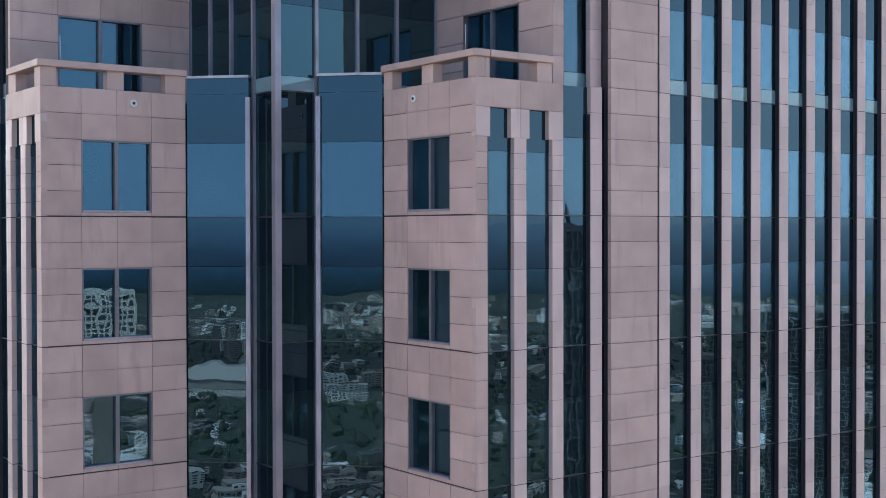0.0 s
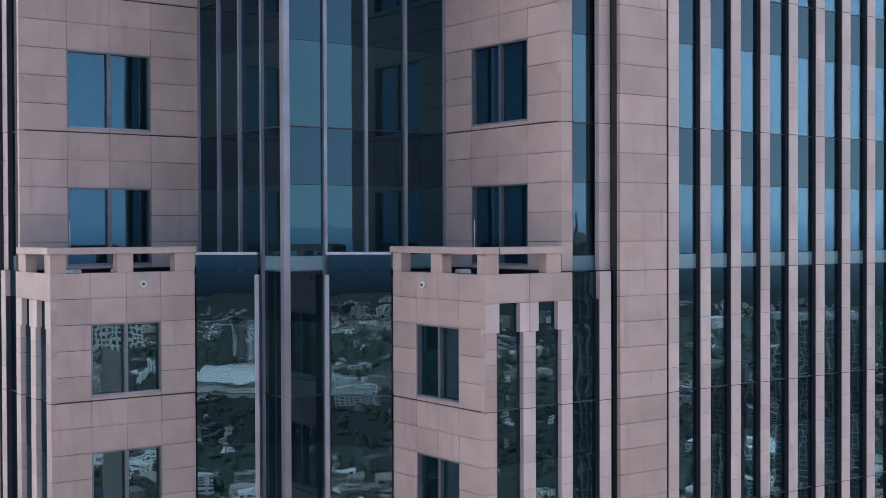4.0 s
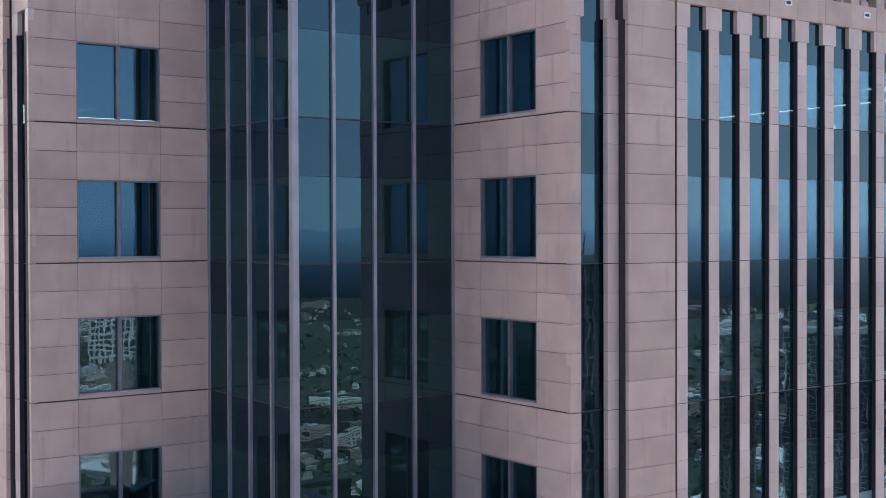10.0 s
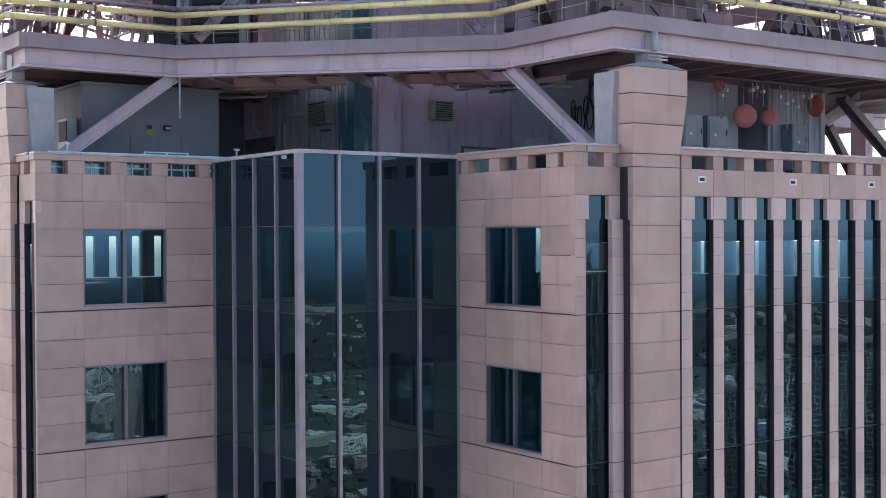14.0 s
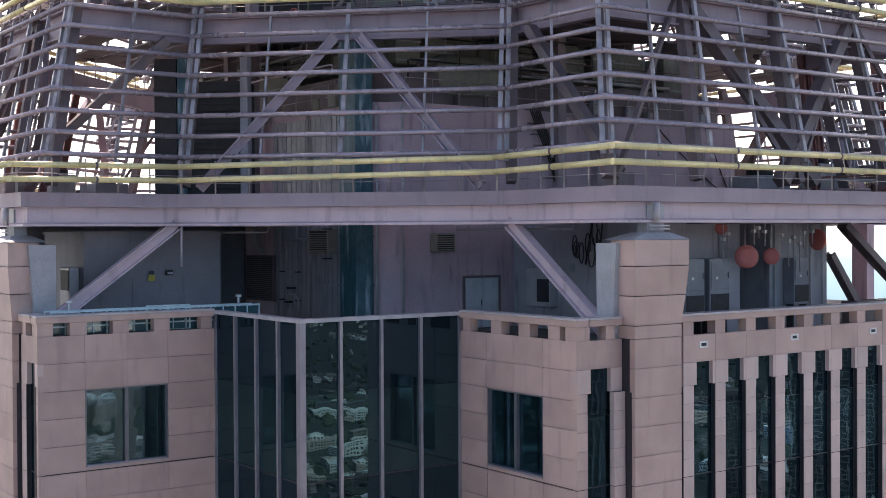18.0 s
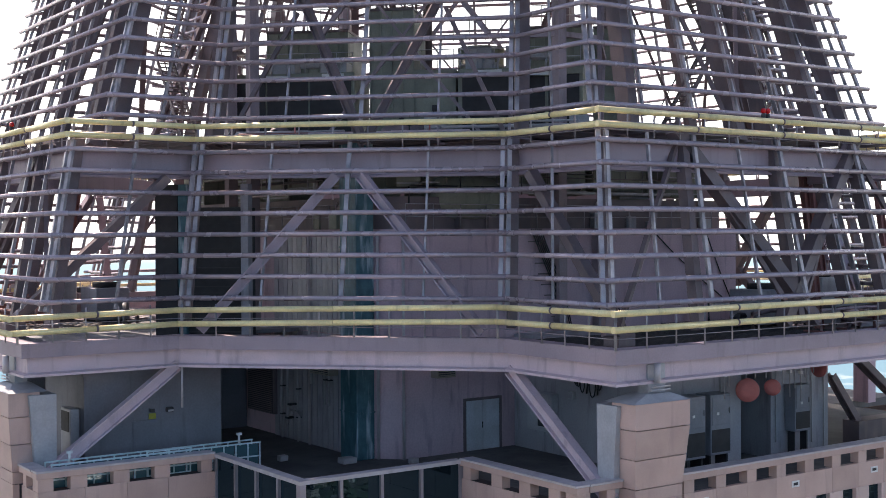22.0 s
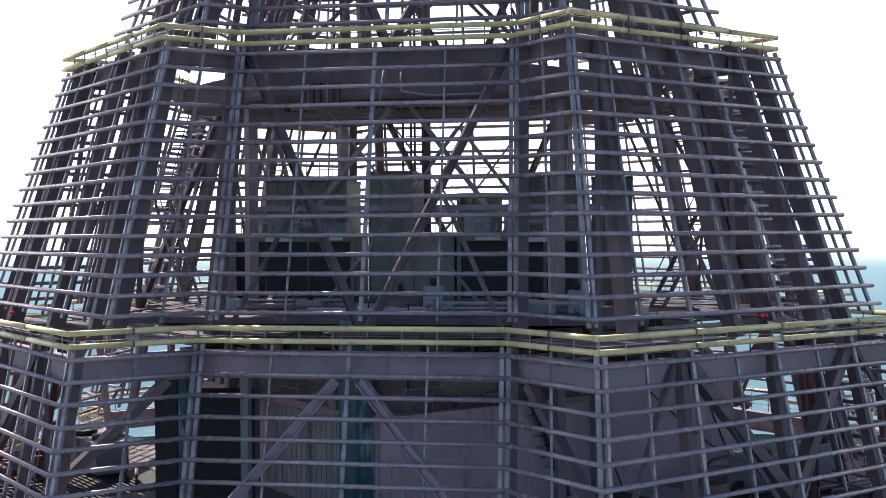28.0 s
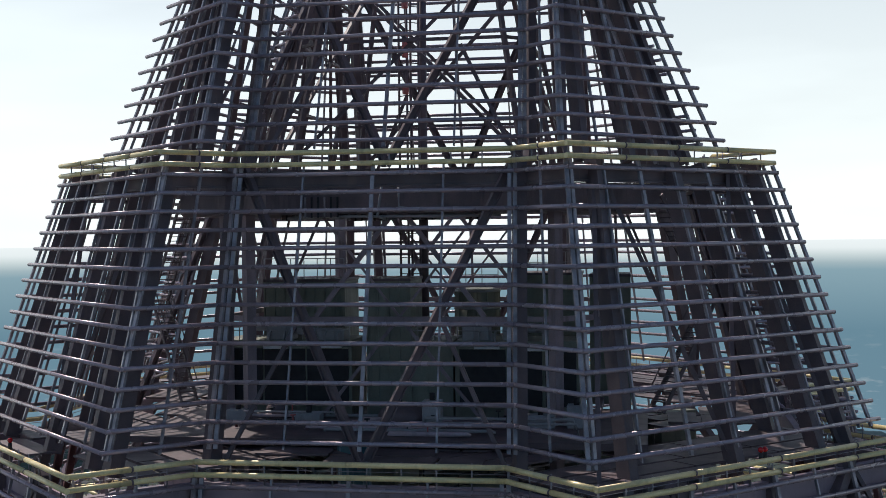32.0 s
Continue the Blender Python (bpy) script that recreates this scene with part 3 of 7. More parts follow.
for side, tag in (("y", "right"), ("x", "left")):
    parapet("parapet_corner_" + tag, "granite parapet with square openings under a pale metal cap", side, AR if side == "y" else AL, F, 7.22, TOP, [(F + 0.345, F + 0.52), (6.6, 6.95)], 0.42, 0.2, 0.068, -0.46, 0.0, lip=True)
    posts = [(9.45 + PITCH * k, 9.45 + PITCH * k + 0.46) for k in range(10)]
    parapet("parapet_long_" + tag, "granite parapet with square openings under a pale metal cap", side, A, 9.28, 2 * C - 9.28, TOP, posts, 0.42, 0.2, 0.068, 0.0, 0.0, lip=True)

# ---- the glass corner box ----
box_wall = thing("wall_glass_corner", "projecting corner of dark reflective curtain-wall glass with mauve mullions", "curtain wall", kind="structure")
marks = [B + 0.16, 0.78, 2.28, 3.8, F]
for side in ("y", "x"):
    st = STOREYS[:-1] + [(UP[3], 252.45), (252.45, 254.72)]
    for n in range(4):
        for z0, z1 in STOREYS[:-1] + [(UP[3], 254.7)]:
            zv = z0 + (2.7 if z0 == UP[3] else (z1 - z0) * 0.6)
            sill = z0 + (0.46 if z0 == UP[0] else 0.0)
            if z0 == UP[0]:
                pane("sill_pane", side, B, marks[n] + 0.02, marks[n + 1] - 0.02, 0.06, z0 + 0.012, sill, FRIT, box_wall)
            pane("pane", side, B, marks[n] + 0.02, marks[n + 1] - 0.02, 0.06, sill + 0.012, zv - 0.006, BOXGLASS, box_wall)
            pane("spandrel_pane", side, B, marks[n] + 0.02, marks[n + 1] - 0.02, 0.06, zv + 0.006, z1 - 0.012, SPANDREL, box_wall)
    bm = bmesh.new()
    fbox(bm, side, B, F - 0.09, F + 0.12, 0.0, 0.14, 236.0, 254.7)
    part("mullion", bm, FRAME, box_wall)
    for a in marks[1:4]:
        bm = bmesh.new()
        fbox(bm, side, B, a - 0.055, a + 0.055, -0.05, 0.1, STOREYS[0][0], 254.7)
        part("mullion", bm, FRAME, box_wall)
    for z0, z1 in STOREYS[1:]:
        bm = bmesh.new()
        fbox(bm, side, B, marks[0], F, 0.03, 0.08, z0 - 0.02, z0 + 0.02)
        part("transom", bm, REVEAL, box_wall)
    bm = bmesh.new()
    fbox(bm, side, B, B - 0.06 if side == "y" else B + 0.3, F, -0.06, 0.3, 254.7, 254.82)
    part("cap_sheet", bm, CAP, box_wall)
bm = bmesh.new()
box(bm, B - 0.05, B + 0.17, B - 0.05, B + 0.17, STOREYS[0][0], 254.7)
part("corner_mullion", bm, FRAME, box_wall)

# ---- the lower chamfer of glass across the corner ----
cham = thing("wall_glass_chamfer", "blue reflective glass set across the corner between the lower blocks", "curtain wall", kind="structure")
R2 = math.sqrt(2)


def diag_box(bm, s0, s1, d0, d1, z0, z1, k=-0.08):
    """A box along the diagonal plane x + y = k: s runs along it to the right, d goes inwards."""
    v = []
    for z in (z0, z1):
        for s, d in ((s0, d0), (s1, d0), (s1, d1), (s0, d1)):
            v.append(bm.verts.new((k / 2 + s / R2 + d / R2, k / 2 - s / R2 + d / R2, z)))
    for f in ((0, 1, 2, 3), (4, 5, 6, 7), (0, 1, 5, 4), (1, 2, 6, 5), (2, 3, 7, 6), (3, 0, 4, 7)):
        bm.faces.new([v[i] for i in f])


for s0, s1 in ((-3.12, -1.12), (1.12, 3.12)):
    for z0, z1 in low_st:
        zv = vision_top(z0, z1)
        for name, za, zb, mat in (("pane", z0 + 0.012, zv - 0.006, VISION), ("spandrel_pane", zv + 0.006, z1 - 0.012, SPANDREL)):
            bm = bmesh.new()
            diag_box(bm, s0, s1, 0.0, 0.03, za, zb)
            part(name, bm, mat, cham)
        bm = bmesh.new()
        diag_box(bm, s0, s1, 0.004, 0.05, z0 - 0.02, z0 + 0.02)
        part("transom", bm, REVEAL, cham)
    bm = bmesh.new()
    diag_box(bm, s0, s1, 0.0, 0.03, LOW[0], 236.92)
    part("spandrel_pane", bm, SPANDREL, cham)
    bm = bmesh.new()
    diag_box(bm, s0 - 0.05, s1, -0.06, 0.4, 236.92, 237.0)
    part("cap_sheet", bm, CAP, cham)
    e = s1 if s0 < 0 else s0
    bm = bmesh.new()
    diag_box(bm, e - 0.07, e + 0.07, -0.12, 0.1, STOREYS[0][0], 236.3)
    part("edge_mullion", bm, FRAME, cham)

# ---- floors, terraces and inner core of the tower ----
def slab(name, label, outline, z0, z1, mat):
    bm = bmesh.new()
    lo = [bm.verts.new((x, y, z0)) for x, y in outline]
    hi = [bm.verts.new((x, y, z1)) for x, y in outline]
    bm.faces.new(lo[::-1])
    bm.faces.new(hi)
    n = len(lo)
    for k in range(n):
        bm.faces.new((lo[k], lo[(k + 1) % n], hi[(k + 1) % n], hi[k]))
    return tagged(part(name, bm, mat), label, "floor", kind="structure")


def around(w, h, n):
    """The sixteen corners of the stepped plan round the axis."""
    p = []
    for k in range(4):
        c, s = [(1, 0), (0, 1), (-1, 0), (0, -1)][k]
        for x, y in ((-w, -h), (w, -h), (w, -n), (n, -w)):
            p.append((C + c * x - s * y, C + s * x + c * y))
    return p


e = 0.42
tower = []
for k in range(4):
    c, s = [(1, 0), (0, 1), (-1, 0), (0, -1)][k]
    w, h, b = C - F - e, C - A - 0.8, C - B - 0.12
    for x, y in ((-b, -b), (-w, -b), (-w, -h), (w, -h), (w, -b)):
        tower.append((C + c * x - s * y, C + s * x + c * y))
slab("roof", "grey membrane roof of the tower with puddled dust", tower, 253.2, 253.6, ROOF)
# solid dark filler where the rooms would be, so windows look unlit
slab("tower_shaft", "near-black filler for the unlit rooms behind the facade", tower, 0.0, 249.68, CORE)
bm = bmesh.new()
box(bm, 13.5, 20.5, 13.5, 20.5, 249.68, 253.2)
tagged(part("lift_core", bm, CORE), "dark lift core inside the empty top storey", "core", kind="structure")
far_side = thing("wall_far_sides", "far fins of the top storey, with daylight between them", "wall", kind="structure")
for side in ("y", "x"):
    for k in range(20):
        a = 6.0 + PITCH * k
        if a < 2 * C - 5.5:
            bm = bmesh.new()
            fbox(bm, side, 2 * C - A - 0.3, a, a + 0.9, 0, 0.3, 249.7, 253.2)
            part("fin", bm, STONE, far_side)
    bm = bmesh.new()
    fbox(bm, side, 2 * C - A - 0.3, 6.0, 2 * C - 5.6, 0.01, 0.29, 252.2, 253.2)
    part("lintel", bm, STONE, far_side)
for side in ("y", "x"):
    bm = bmesh.new()
    fbox(bm, side, 2 * C - F, 2 * C + 0.9, 2 * C - A, 0.0, 0.3, 249.7, 253.2)
    part("corner_wall", bm, STONE, far_side)

low_plan = []
for k in range(4):
    c, s = [(1, 0), (0, 1), (-1, 0), (0, -1)][k]
    h, l, q = C - A - e, C - L - e, C + 2.28 - 0.2
    for x, y in ((-q, -l), (-l, -q), (-l, -h), (l, -h)):
        low_plan.append((C + c * x - s * y, C + s * x + c * y))
slab("terrace", "setback terrace floor behind the granite balustrade", low_plan, 235.9, 236.2, ROOF)
slab("lower_shaft", "near-black filler for the unlit rooms of the wider lower part", low_plan, 0.0, 235.89, CORE)

base = []
for k in range(4):
    c, s = [(1, 0), (0, 1), (-1, 0), (0, -1)][k]
    h, l, q = C - A, C - L, C + 2.28
    for x, y in ((-q, -l), (-l, -q), (-l, -h), (l, -h)):
        base.append((C + c * x - s * y, C + s * x + c * y))
slab("tower_base", "plain pink granite lower body of the tower", base, 0.0, STOREYS[0][0] - 0.01, STONE)

# ---- ground and distance ----
GROUND = bpy.data.materials.new("city_ground")
GROUND.use_nodes = True
gn = GROUND.node_tree
gp = gn.nodes.new("ShaderNodeNewGeometry")
cells = gn.nodes.new("ShaderNodeTexVoronoi")
cells.inputs["Scale"].default_value = 1 / 8
gn.links.new(gp.outputs["Position"], cells.inputs["Vector"])
grey = gn.nodes.new("ShaderNodeSeparateColor")
gn.links.new(cells.outputs["Color"], grey.inputs[0])
gr = gn.nodes.new("ShaderNodeValToRGB")
gr.color_ramp.interpolation = "CONSTANT"
gr.color_ramp.elements[0].color = (0.030, 0.048, 0.034, 1)
for pos, col in ((0.5, (0.045, 0.068, 0.045)), (0.74, (0.08, 0.085, 0.09)), (0.88, (0.16, 0.13, 0.11)), (0.95, (0.3, 0.28, 0.26))):
    el = gr.color_ramp.elements.new(pos)
    el.color = (*col, 1)
gn.links.new(grey.outputs[0], gr.inputs["Fac"])
town = gn.nodes.new("ShaderNodeTexNoise")
town.inputs["Scale"].default_value = 1 / 420
gn.links.new(gp.outputs["Position"], town.inputs["Vector"])
tf = gn.nodes.new("ShaderNodeMapRange")
tf.inputs["From Min"].default_value, tf.inputs["From Max"].default_value = 0.45, 0.55
gn.links.new(town.outputs["Fac"], tf.inputs["Value"])
gm = gn.nodes.new("ShaderNodeMix")
gm.data_type = "RGBA"
gm.inputs["A"].default_value = (0.034, 0.052, 0.038, 1)
gn.links.new(tf.outputs["Result"], gm.inputs["Factor"])
gn.links.new(gr.outputs["Color"], gm.inputs["B"])
gn.links.new(gm.outputs["Result"], gn.nodes["Principled BSDF"].inputs["Base Color"])
gn.nodes["Principled BSDF"].inputs["Roughness"].default_value = 0.9
bm = bmesh.new()
bmesh.ops.create_circle(bm, cap_ends=True, segments=64, radius=30000)
tagged(part("ground", bm, GROUND), "far city ground of trees, roofs and roads below", "ground", kind="structure")
city = bmesh.new()
rc = random.Random(11)


def turned_box(bm, x, y, sx, sy, turn, z0, z1, hip=0.0):
    """A box turned about the vertical, its roof drawn in by hip to a ridge-like top."""
    c, q = math.cos(turn), math.sin(turn)
    v = []
    for z, k in ((z0, 1.0), (z1, 1.0 - hip)):
        for u, w in ((-1, -1), (1, -1), (1, 1), (-1, 1)):
            px, py = u * sx / 2 * (k if hip else 1), w * sy / 2 * k
            v.append(bm.verts.new((x + c * px - q * py, y + q * px + c * py, z)))
    for f in ((0, 3, 2, 1), (4, 5, 6, 7), (0, 1, 5, 4), (1, 2, 6, 5), (2, 3, 7, 6), (3, 0, 4, 7)):
        bm.faces.new([v[i] for i in f])


# quarters of aligned houses and slabs with woods between them, then scattered villas
for k in range(760):
    ang = rc.uniform(math.pi * 0.7, math.pi * 1.85) if k % 4 else rc.uniform(0, 2 * math.pi)
    rad = 420 + 3700 * rc.random() ** 0.9
    cx, cy, turn = C + rad * math.cos(ang), C + rad * math.sin(ang), rc.uniform(0, math.pi)
    kind = rc.random()
    rows, cols = rc.randint(2, 5), rc.randint(2, 6)
    if kind < 0.25:
        sx, sy, tall = rc.uniform(38, 80), rc.uniform(14, 22), rc.uniform(10, 24)
    elif kind < 0.42:
        sx, sy, tall, rows, cols = rc.uniform(60, 130), rc.uniform(40, 80), rc.uniform(9, 16), 1, rc.randint(1, 2)
    elif kind < 0.5:
        sx, sy, tall, rows, cols = rc.uniform(20, 30), rc.uniform(16, 24), rc.uniform(35, 70), 1, rc.randint(1, 4)
    else:
        sx, sy, tall = rc.uniform(11, 24), rc.uniform(9, 16), rc.uniform(5, 11)
    for i in range(rows):
        for j in range(cols):
            if rc.random() < 0.22:
                continue
            u, w = (j - cols / 2) * sx * 1.35, (i - rows / 2) * sy * 2.1
            c, q = math.cos(turn), math.sin(turn)
            high = tall * rc.uniform(0.75, 1.2)
            turned_box(city, cx + c * u - q * w + rc.uniform(-3, 3), cy + q * u + c * w + rc.uniform(-3, 3), sx * rc.uniform(0.8, 1.1), sy * rc.uniform(0.8, 1.1), turn + rc.uniform(-0.06, 0.06), 0, high)
            if sx < 30 and rc.random() < 0.6:
                continue
            turned_box(city, cx + c * u - q * w, cy + q * u + c * w, sx * 0.3, sy * 0.4, turn, high, high + rc.uniform(1.5, 4))
for k in range(3500):
    ang, rad = rc.uniform(0, 2 * math.pi) if k % 3 == 0 else rc.uniform(math.pi * 0.75, math.pi * 1.75), 300 + 3800 * rc.random() ** 1.1
    turned_box(city, C + rad * math.cos(ang), C + rad * math.sin(ang), rc.uniform(7, 16), rc.uniform(6, 12), rc.uniform(0, math.pi), 0, rc.uniform(4, 10), 0.35)
ROOFS = bpy.data.materials.new("city_blocks")
ROOFS.use_nodes = True
rn = ROOFS.node_tree
isl = rn.nodes.new("ShaderNodeNewGeometry")
rr = rn.nodes.new("ShaderNodeValToRGB")
rr.color_ramp.elements[0].color, rr.color_ramp.elements[1].color = (0.10, 0.10, 0.10, 1), (0.92, 0.92, 0.90, 1)
for pos, col in ((0.3, (0.30, 0.25, 0.22)), (0.55, (0.50, 0.40, 0.34)), (0.72, (0.70, 0.68, 0.64))):
    el = rr.color_ramp.elements.new(pos)
    el.color = (*col, 1)
rn.links.new(isl.outputs["Random Per Island"], rr.inputs["Fac"])
# rows of windows on the walls
rx = rn.nodes.new("ShaderNodeSeparateXYZ")
rn.links.new(isl.outputs["Position"], rx.inputs[0])
along = rn.nodes.new("ShaderNodeMath")
rn.links.new(rx.outputs["X"], along.inputs[0])
rn.links.new(rx.outputs["Y"], along.inputs[1])
marks_on = []
for source, pitch, share in ((rx.outputs["Z"], 3.3, 0.5), (along.outputs[0], 4.1, 0.62)):
    part_of = rn.nodes.new("ShaderNodeMath")
    part_of.operation = "PINGPONG"
    part_of.inputs[1].default_value = pitch / 2
    rn.links.new(source, part_of.inputs[0])
    cutoff = rn.nodes.new("ShaderNodeMath")
    cutoff.operation = "LESS_THAN"
    cutoff.inputs[1].default_value = pitch / 2 * share
    rn.links.new(part_of.outputs[0], cutoff.inputs[0])
    marks_on.append(cutoff)
both = rn.nodes.new("ShaderNodeMath")
both.operation = "MULTIPLY"
rn.links.new(marks_on[0].outputs[0], both.inputs[0])
rn.links.new(marks_on[1].outputs[0], both.inputs[1])
upright = rn.nodes.new("ShaderNodeSeparateXYZ")
rn.links.new(isl.outputs["Normal"], upright.inputs[0])
flat = rn.nodes.new("ShaderNodeMath")
flat.operation = "LESS_THAN"
flat.inputs[1].default_value = 0.5
rn.links.new(upright.outputs["Z"], flat.inputs[0])
pane_on = rn.nodes.new("ShaderNodeMath")
pane_on.operation = "MULTIPLY"
rn.links.new(both.outputs[0], pane_on.inputs[0])
rn.links.new(flat.outputs[0], pane_on.inputs[1])
wx = rn.nodes.new("ShaderNodeMix")
wx.data_type = "RGBA"
wx.inputs["B"].default_value = (0.05, 0.055, 0.06, 1)
rn.links.new(pane_on.outputs[0], wx.inputs["Factor"])
rn.links.new(rr.outputs["Color"], wx.inputs["A"])
rn.links.new(wx.outputs["Result"], rn.nodes["Principled BSDF"].inputs["Base Color"])
tagged(part("city", city, ROOFS), "far low city buildings scattered among trees", "city", kind="stuff")

# round crowns of the woods between the houses
woods = bmesh.new()
LEAF = material("far_woods", (0.06, 0.085, 0.055), 0.9, scale=0.05, grain=0.4, bump=0, second=(0.042, 0.062, 0.04))
for k in range(13000):
    ang, rad = rc.uniform(math.pi * 0.75, math.pi * 1.85), 350 + 2600 * rc.random()
    x, y, r, h = C + rad * math.cos(ang), C + rad * math.sin(ang), rc.uniform(3.2, 8), rc.uniform(6, 13)
    foot = [woods.verts.new((x + r * 0.75 * math.cos(2 * math.pi * n / 6), y + r * 0.75 * math.sin(2 * math.pi * n / 6), 0)) for n in range(6)]
    ring = [woods.verts.new((x + r * rc.uniform(0.7, 1.15) * math.cos(2 * math.pi * n / 6), y + r * rc.uniform(0.7, 1.15) * math.sin(2 * math.pi * n / 6), h * rc.uniform(0.4, 0.6))) for n in range(6)]
    top = woods.verts.new((x + rc.uniform(-2, 2), y, h))
    for n in range(6):
        woods.faces.new((ring[n], ring[(n + 1) % 6], top))
        woods.faces.new((foot[n], foot[(n + 1) % 6], ring[(n + 1) % 6], ring[n]))
tagged(part("woods", woods, LEAF), "dark green tree crowns between the far houses", "trees", kind="stuff")

# the towers of the city that the glass mirrors
CONCRETE = material("pale_tower_concrete", (0.62, 0.60, 0.56), 0.8, scale=0.05, grain=1, bump=0)
# bluish grey with distance haze mixed into the tower's own colour
HAZYSLAB = material("haze_tinted_tower", (0.13, 0.14, 0.16), 0.8, scale=0.05, grain=1, bump=0)
GREYGRID = material("grey_tower_concrete", (0.36, 0.35, 0.335), 0.8, scale=0.05, grain=1, bump=0)
BROWNSLAB = material("brown_tower_concrete", (0.22, 0.185, 0.165), 0.8, scale=0.05, grain=1, bump=0)
TOWERGLASS = material("dark_tower_glazing", (0.035, 0.045, 0.05), 0.3, bump=0, scale=0.1)


def city_tower(p, q, deep, top, cols, floor, frame_mat, label, bar=1.1, mast=0.0, grid=400.0):
    """A slab from p to q whose front towards the tower is a grid of piers and floor bands before dark glazing."""
    t = thing("office_tower", label, "building", group="mirrored city towers")
    p, q = Vector((*p, 0)), Vector((*q, 0))
    way = (q - p).normalized()
    back = Vector((-way.y, way.x, 0))
    if back.dot((p + q) / 2 - Vector((C, C, 0))) < 0:
        back = -back
    long = (q - p).length
    turn = math.atan2(way.y, way.x)
    c = (p + q) / 2 + back * deep / 2
    bm = bmesh.new()
    turned_box(bm, c.x, c.y, long - 2, deep, turn, max(0, top - grid), top - 4)
    part("glazing", bm, TOWERGLASS, t)
    if grid < top:
        bm = bmesh.new()
        turned_box(bm, c.x, c.y, long * 0.35, deep + 1.5, turn, 0, top - grid)
        part("plain_shaft", bm, BROWNSLAB, t)
    bm = bmesh.new()
    for k in range(cols + 1):
        m = p.lerp(q, k / cols)
        turned_box(bm, m.x, m.y, bar, 2.4, turn, max(0, top - grid), top)
    part("piers", bm, frame_mat, t)
    bm = bmesh.new()
    m = (p + q) / 2
    for k in range(int(min(top, grid) / floor)):
        turned_box(bm, m.x, m.y, long, 1.4, turn, top - 4 - floor * k, top - 4 - floor * k + bar)
    part("floor_bands", bm, frame_mat, t)
    bm = bmesh.new()
    turned_box(bm, c.x, c.y, long + 1, deep + 2, turn, top - 3, top)
    part("roof_edge", bm, frame_mat, t)
    if mast:
        bm = bmesh.new()
        tube(bm, (c.x, c.y, top), (c.x, c.y, top + mast), 0.8, 8)
        part("roof_mast", bm, frame_mat, t)


city_tower((700, -561), (743, -510), 24, 177, 15, 4.2, GREYGRID, "tall slab tower with a grey concrete grid of windows", 0.55, 14)
city_tower((676, -612), (697, -585), 20, 140, 9, 4.0, BROWNSLAB, "brown concrete slab tower with dark windows", 0.8)
city_tower((332, -936), (377, -919), 30, 184, 10, 5.0, CONCRETE, "broad white tower head with a bold grid of openings", 1.8, 0.0, 42.0)
city_tower((371, -423), (383, -411), 16, 236, 5, 9.0, HAZYSLAB, "tall dark tower with a stepped top and a thin mast", 0.8, 10)
hall = thing("exhibition_hall", "large white hall with a low hipped roof among the trees", "building")
bm = bmesh.new()
turned_box(bm, -1610, -795, 120, 70, 2.2, 0, 22)
part("hall_wall", bm, CONCRETE, hall)
bm = bmesh.new()
turned_box(bm, -1610, -795, 126, 76, 2.2, 22, 42, 0.45)
part("hall_roof", bm, WHITE, hall)
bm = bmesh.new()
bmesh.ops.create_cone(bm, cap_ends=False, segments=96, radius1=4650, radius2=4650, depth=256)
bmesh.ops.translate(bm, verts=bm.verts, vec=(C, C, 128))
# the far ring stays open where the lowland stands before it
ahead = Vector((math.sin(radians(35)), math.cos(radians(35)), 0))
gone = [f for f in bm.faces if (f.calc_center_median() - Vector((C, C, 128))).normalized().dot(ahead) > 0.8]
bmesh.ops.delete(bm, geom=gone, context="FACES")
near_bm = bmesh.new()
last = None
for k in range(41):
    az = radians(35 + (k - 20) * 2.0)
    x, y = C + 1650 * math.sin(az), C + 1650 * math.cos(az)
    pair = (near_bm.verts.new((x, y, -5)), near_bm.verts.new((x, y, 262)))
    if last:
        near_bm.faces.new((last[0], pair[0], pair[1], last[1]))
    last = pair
# haze painted into a glowing ring, paler with height and towards HAZE_AZ
HAZE = bpy.data.materials.new("painted_far_haze")
HAZE.use_nodes = True
hn = HAZE.node_tree
hp = hn.nodes.new("ShaderNodeNewGeometry")
hz = hn.nodes.new("ShaderNodeSeparateXYZ")
hn.links.new(hp.outputs["Position"], hz.inputs[0])
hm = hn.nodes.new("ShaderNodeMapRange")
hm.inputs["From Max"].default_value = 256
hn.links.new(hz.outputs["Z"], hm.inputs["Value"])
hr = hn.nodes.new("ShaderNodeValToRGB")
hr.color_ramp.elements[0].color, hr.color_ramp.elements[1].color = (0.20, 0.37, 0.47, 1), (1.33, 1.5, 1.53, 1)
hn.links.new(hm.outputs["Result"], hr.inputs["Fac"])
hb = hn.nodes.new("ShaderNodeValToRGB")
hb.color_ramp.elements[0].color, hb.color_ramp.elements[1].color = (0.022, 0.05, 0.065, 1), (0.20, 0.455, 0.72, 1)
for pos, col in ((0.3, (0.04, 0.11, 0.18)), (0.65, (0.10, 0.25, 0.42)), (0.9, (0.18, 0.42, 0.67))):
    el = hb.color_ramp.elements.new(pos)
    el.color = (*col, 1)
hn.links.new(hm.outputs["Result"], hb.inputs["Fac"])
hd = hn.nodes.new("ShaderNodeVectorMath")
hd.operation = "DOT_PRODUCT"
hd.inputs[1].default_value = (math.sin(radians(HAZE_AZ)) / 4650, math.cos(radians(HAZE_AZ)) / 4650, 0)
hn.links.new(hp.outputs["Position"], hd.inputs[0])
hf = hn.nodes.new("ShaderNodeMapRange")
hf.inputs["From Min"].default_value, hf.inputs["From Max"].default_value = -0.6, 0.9
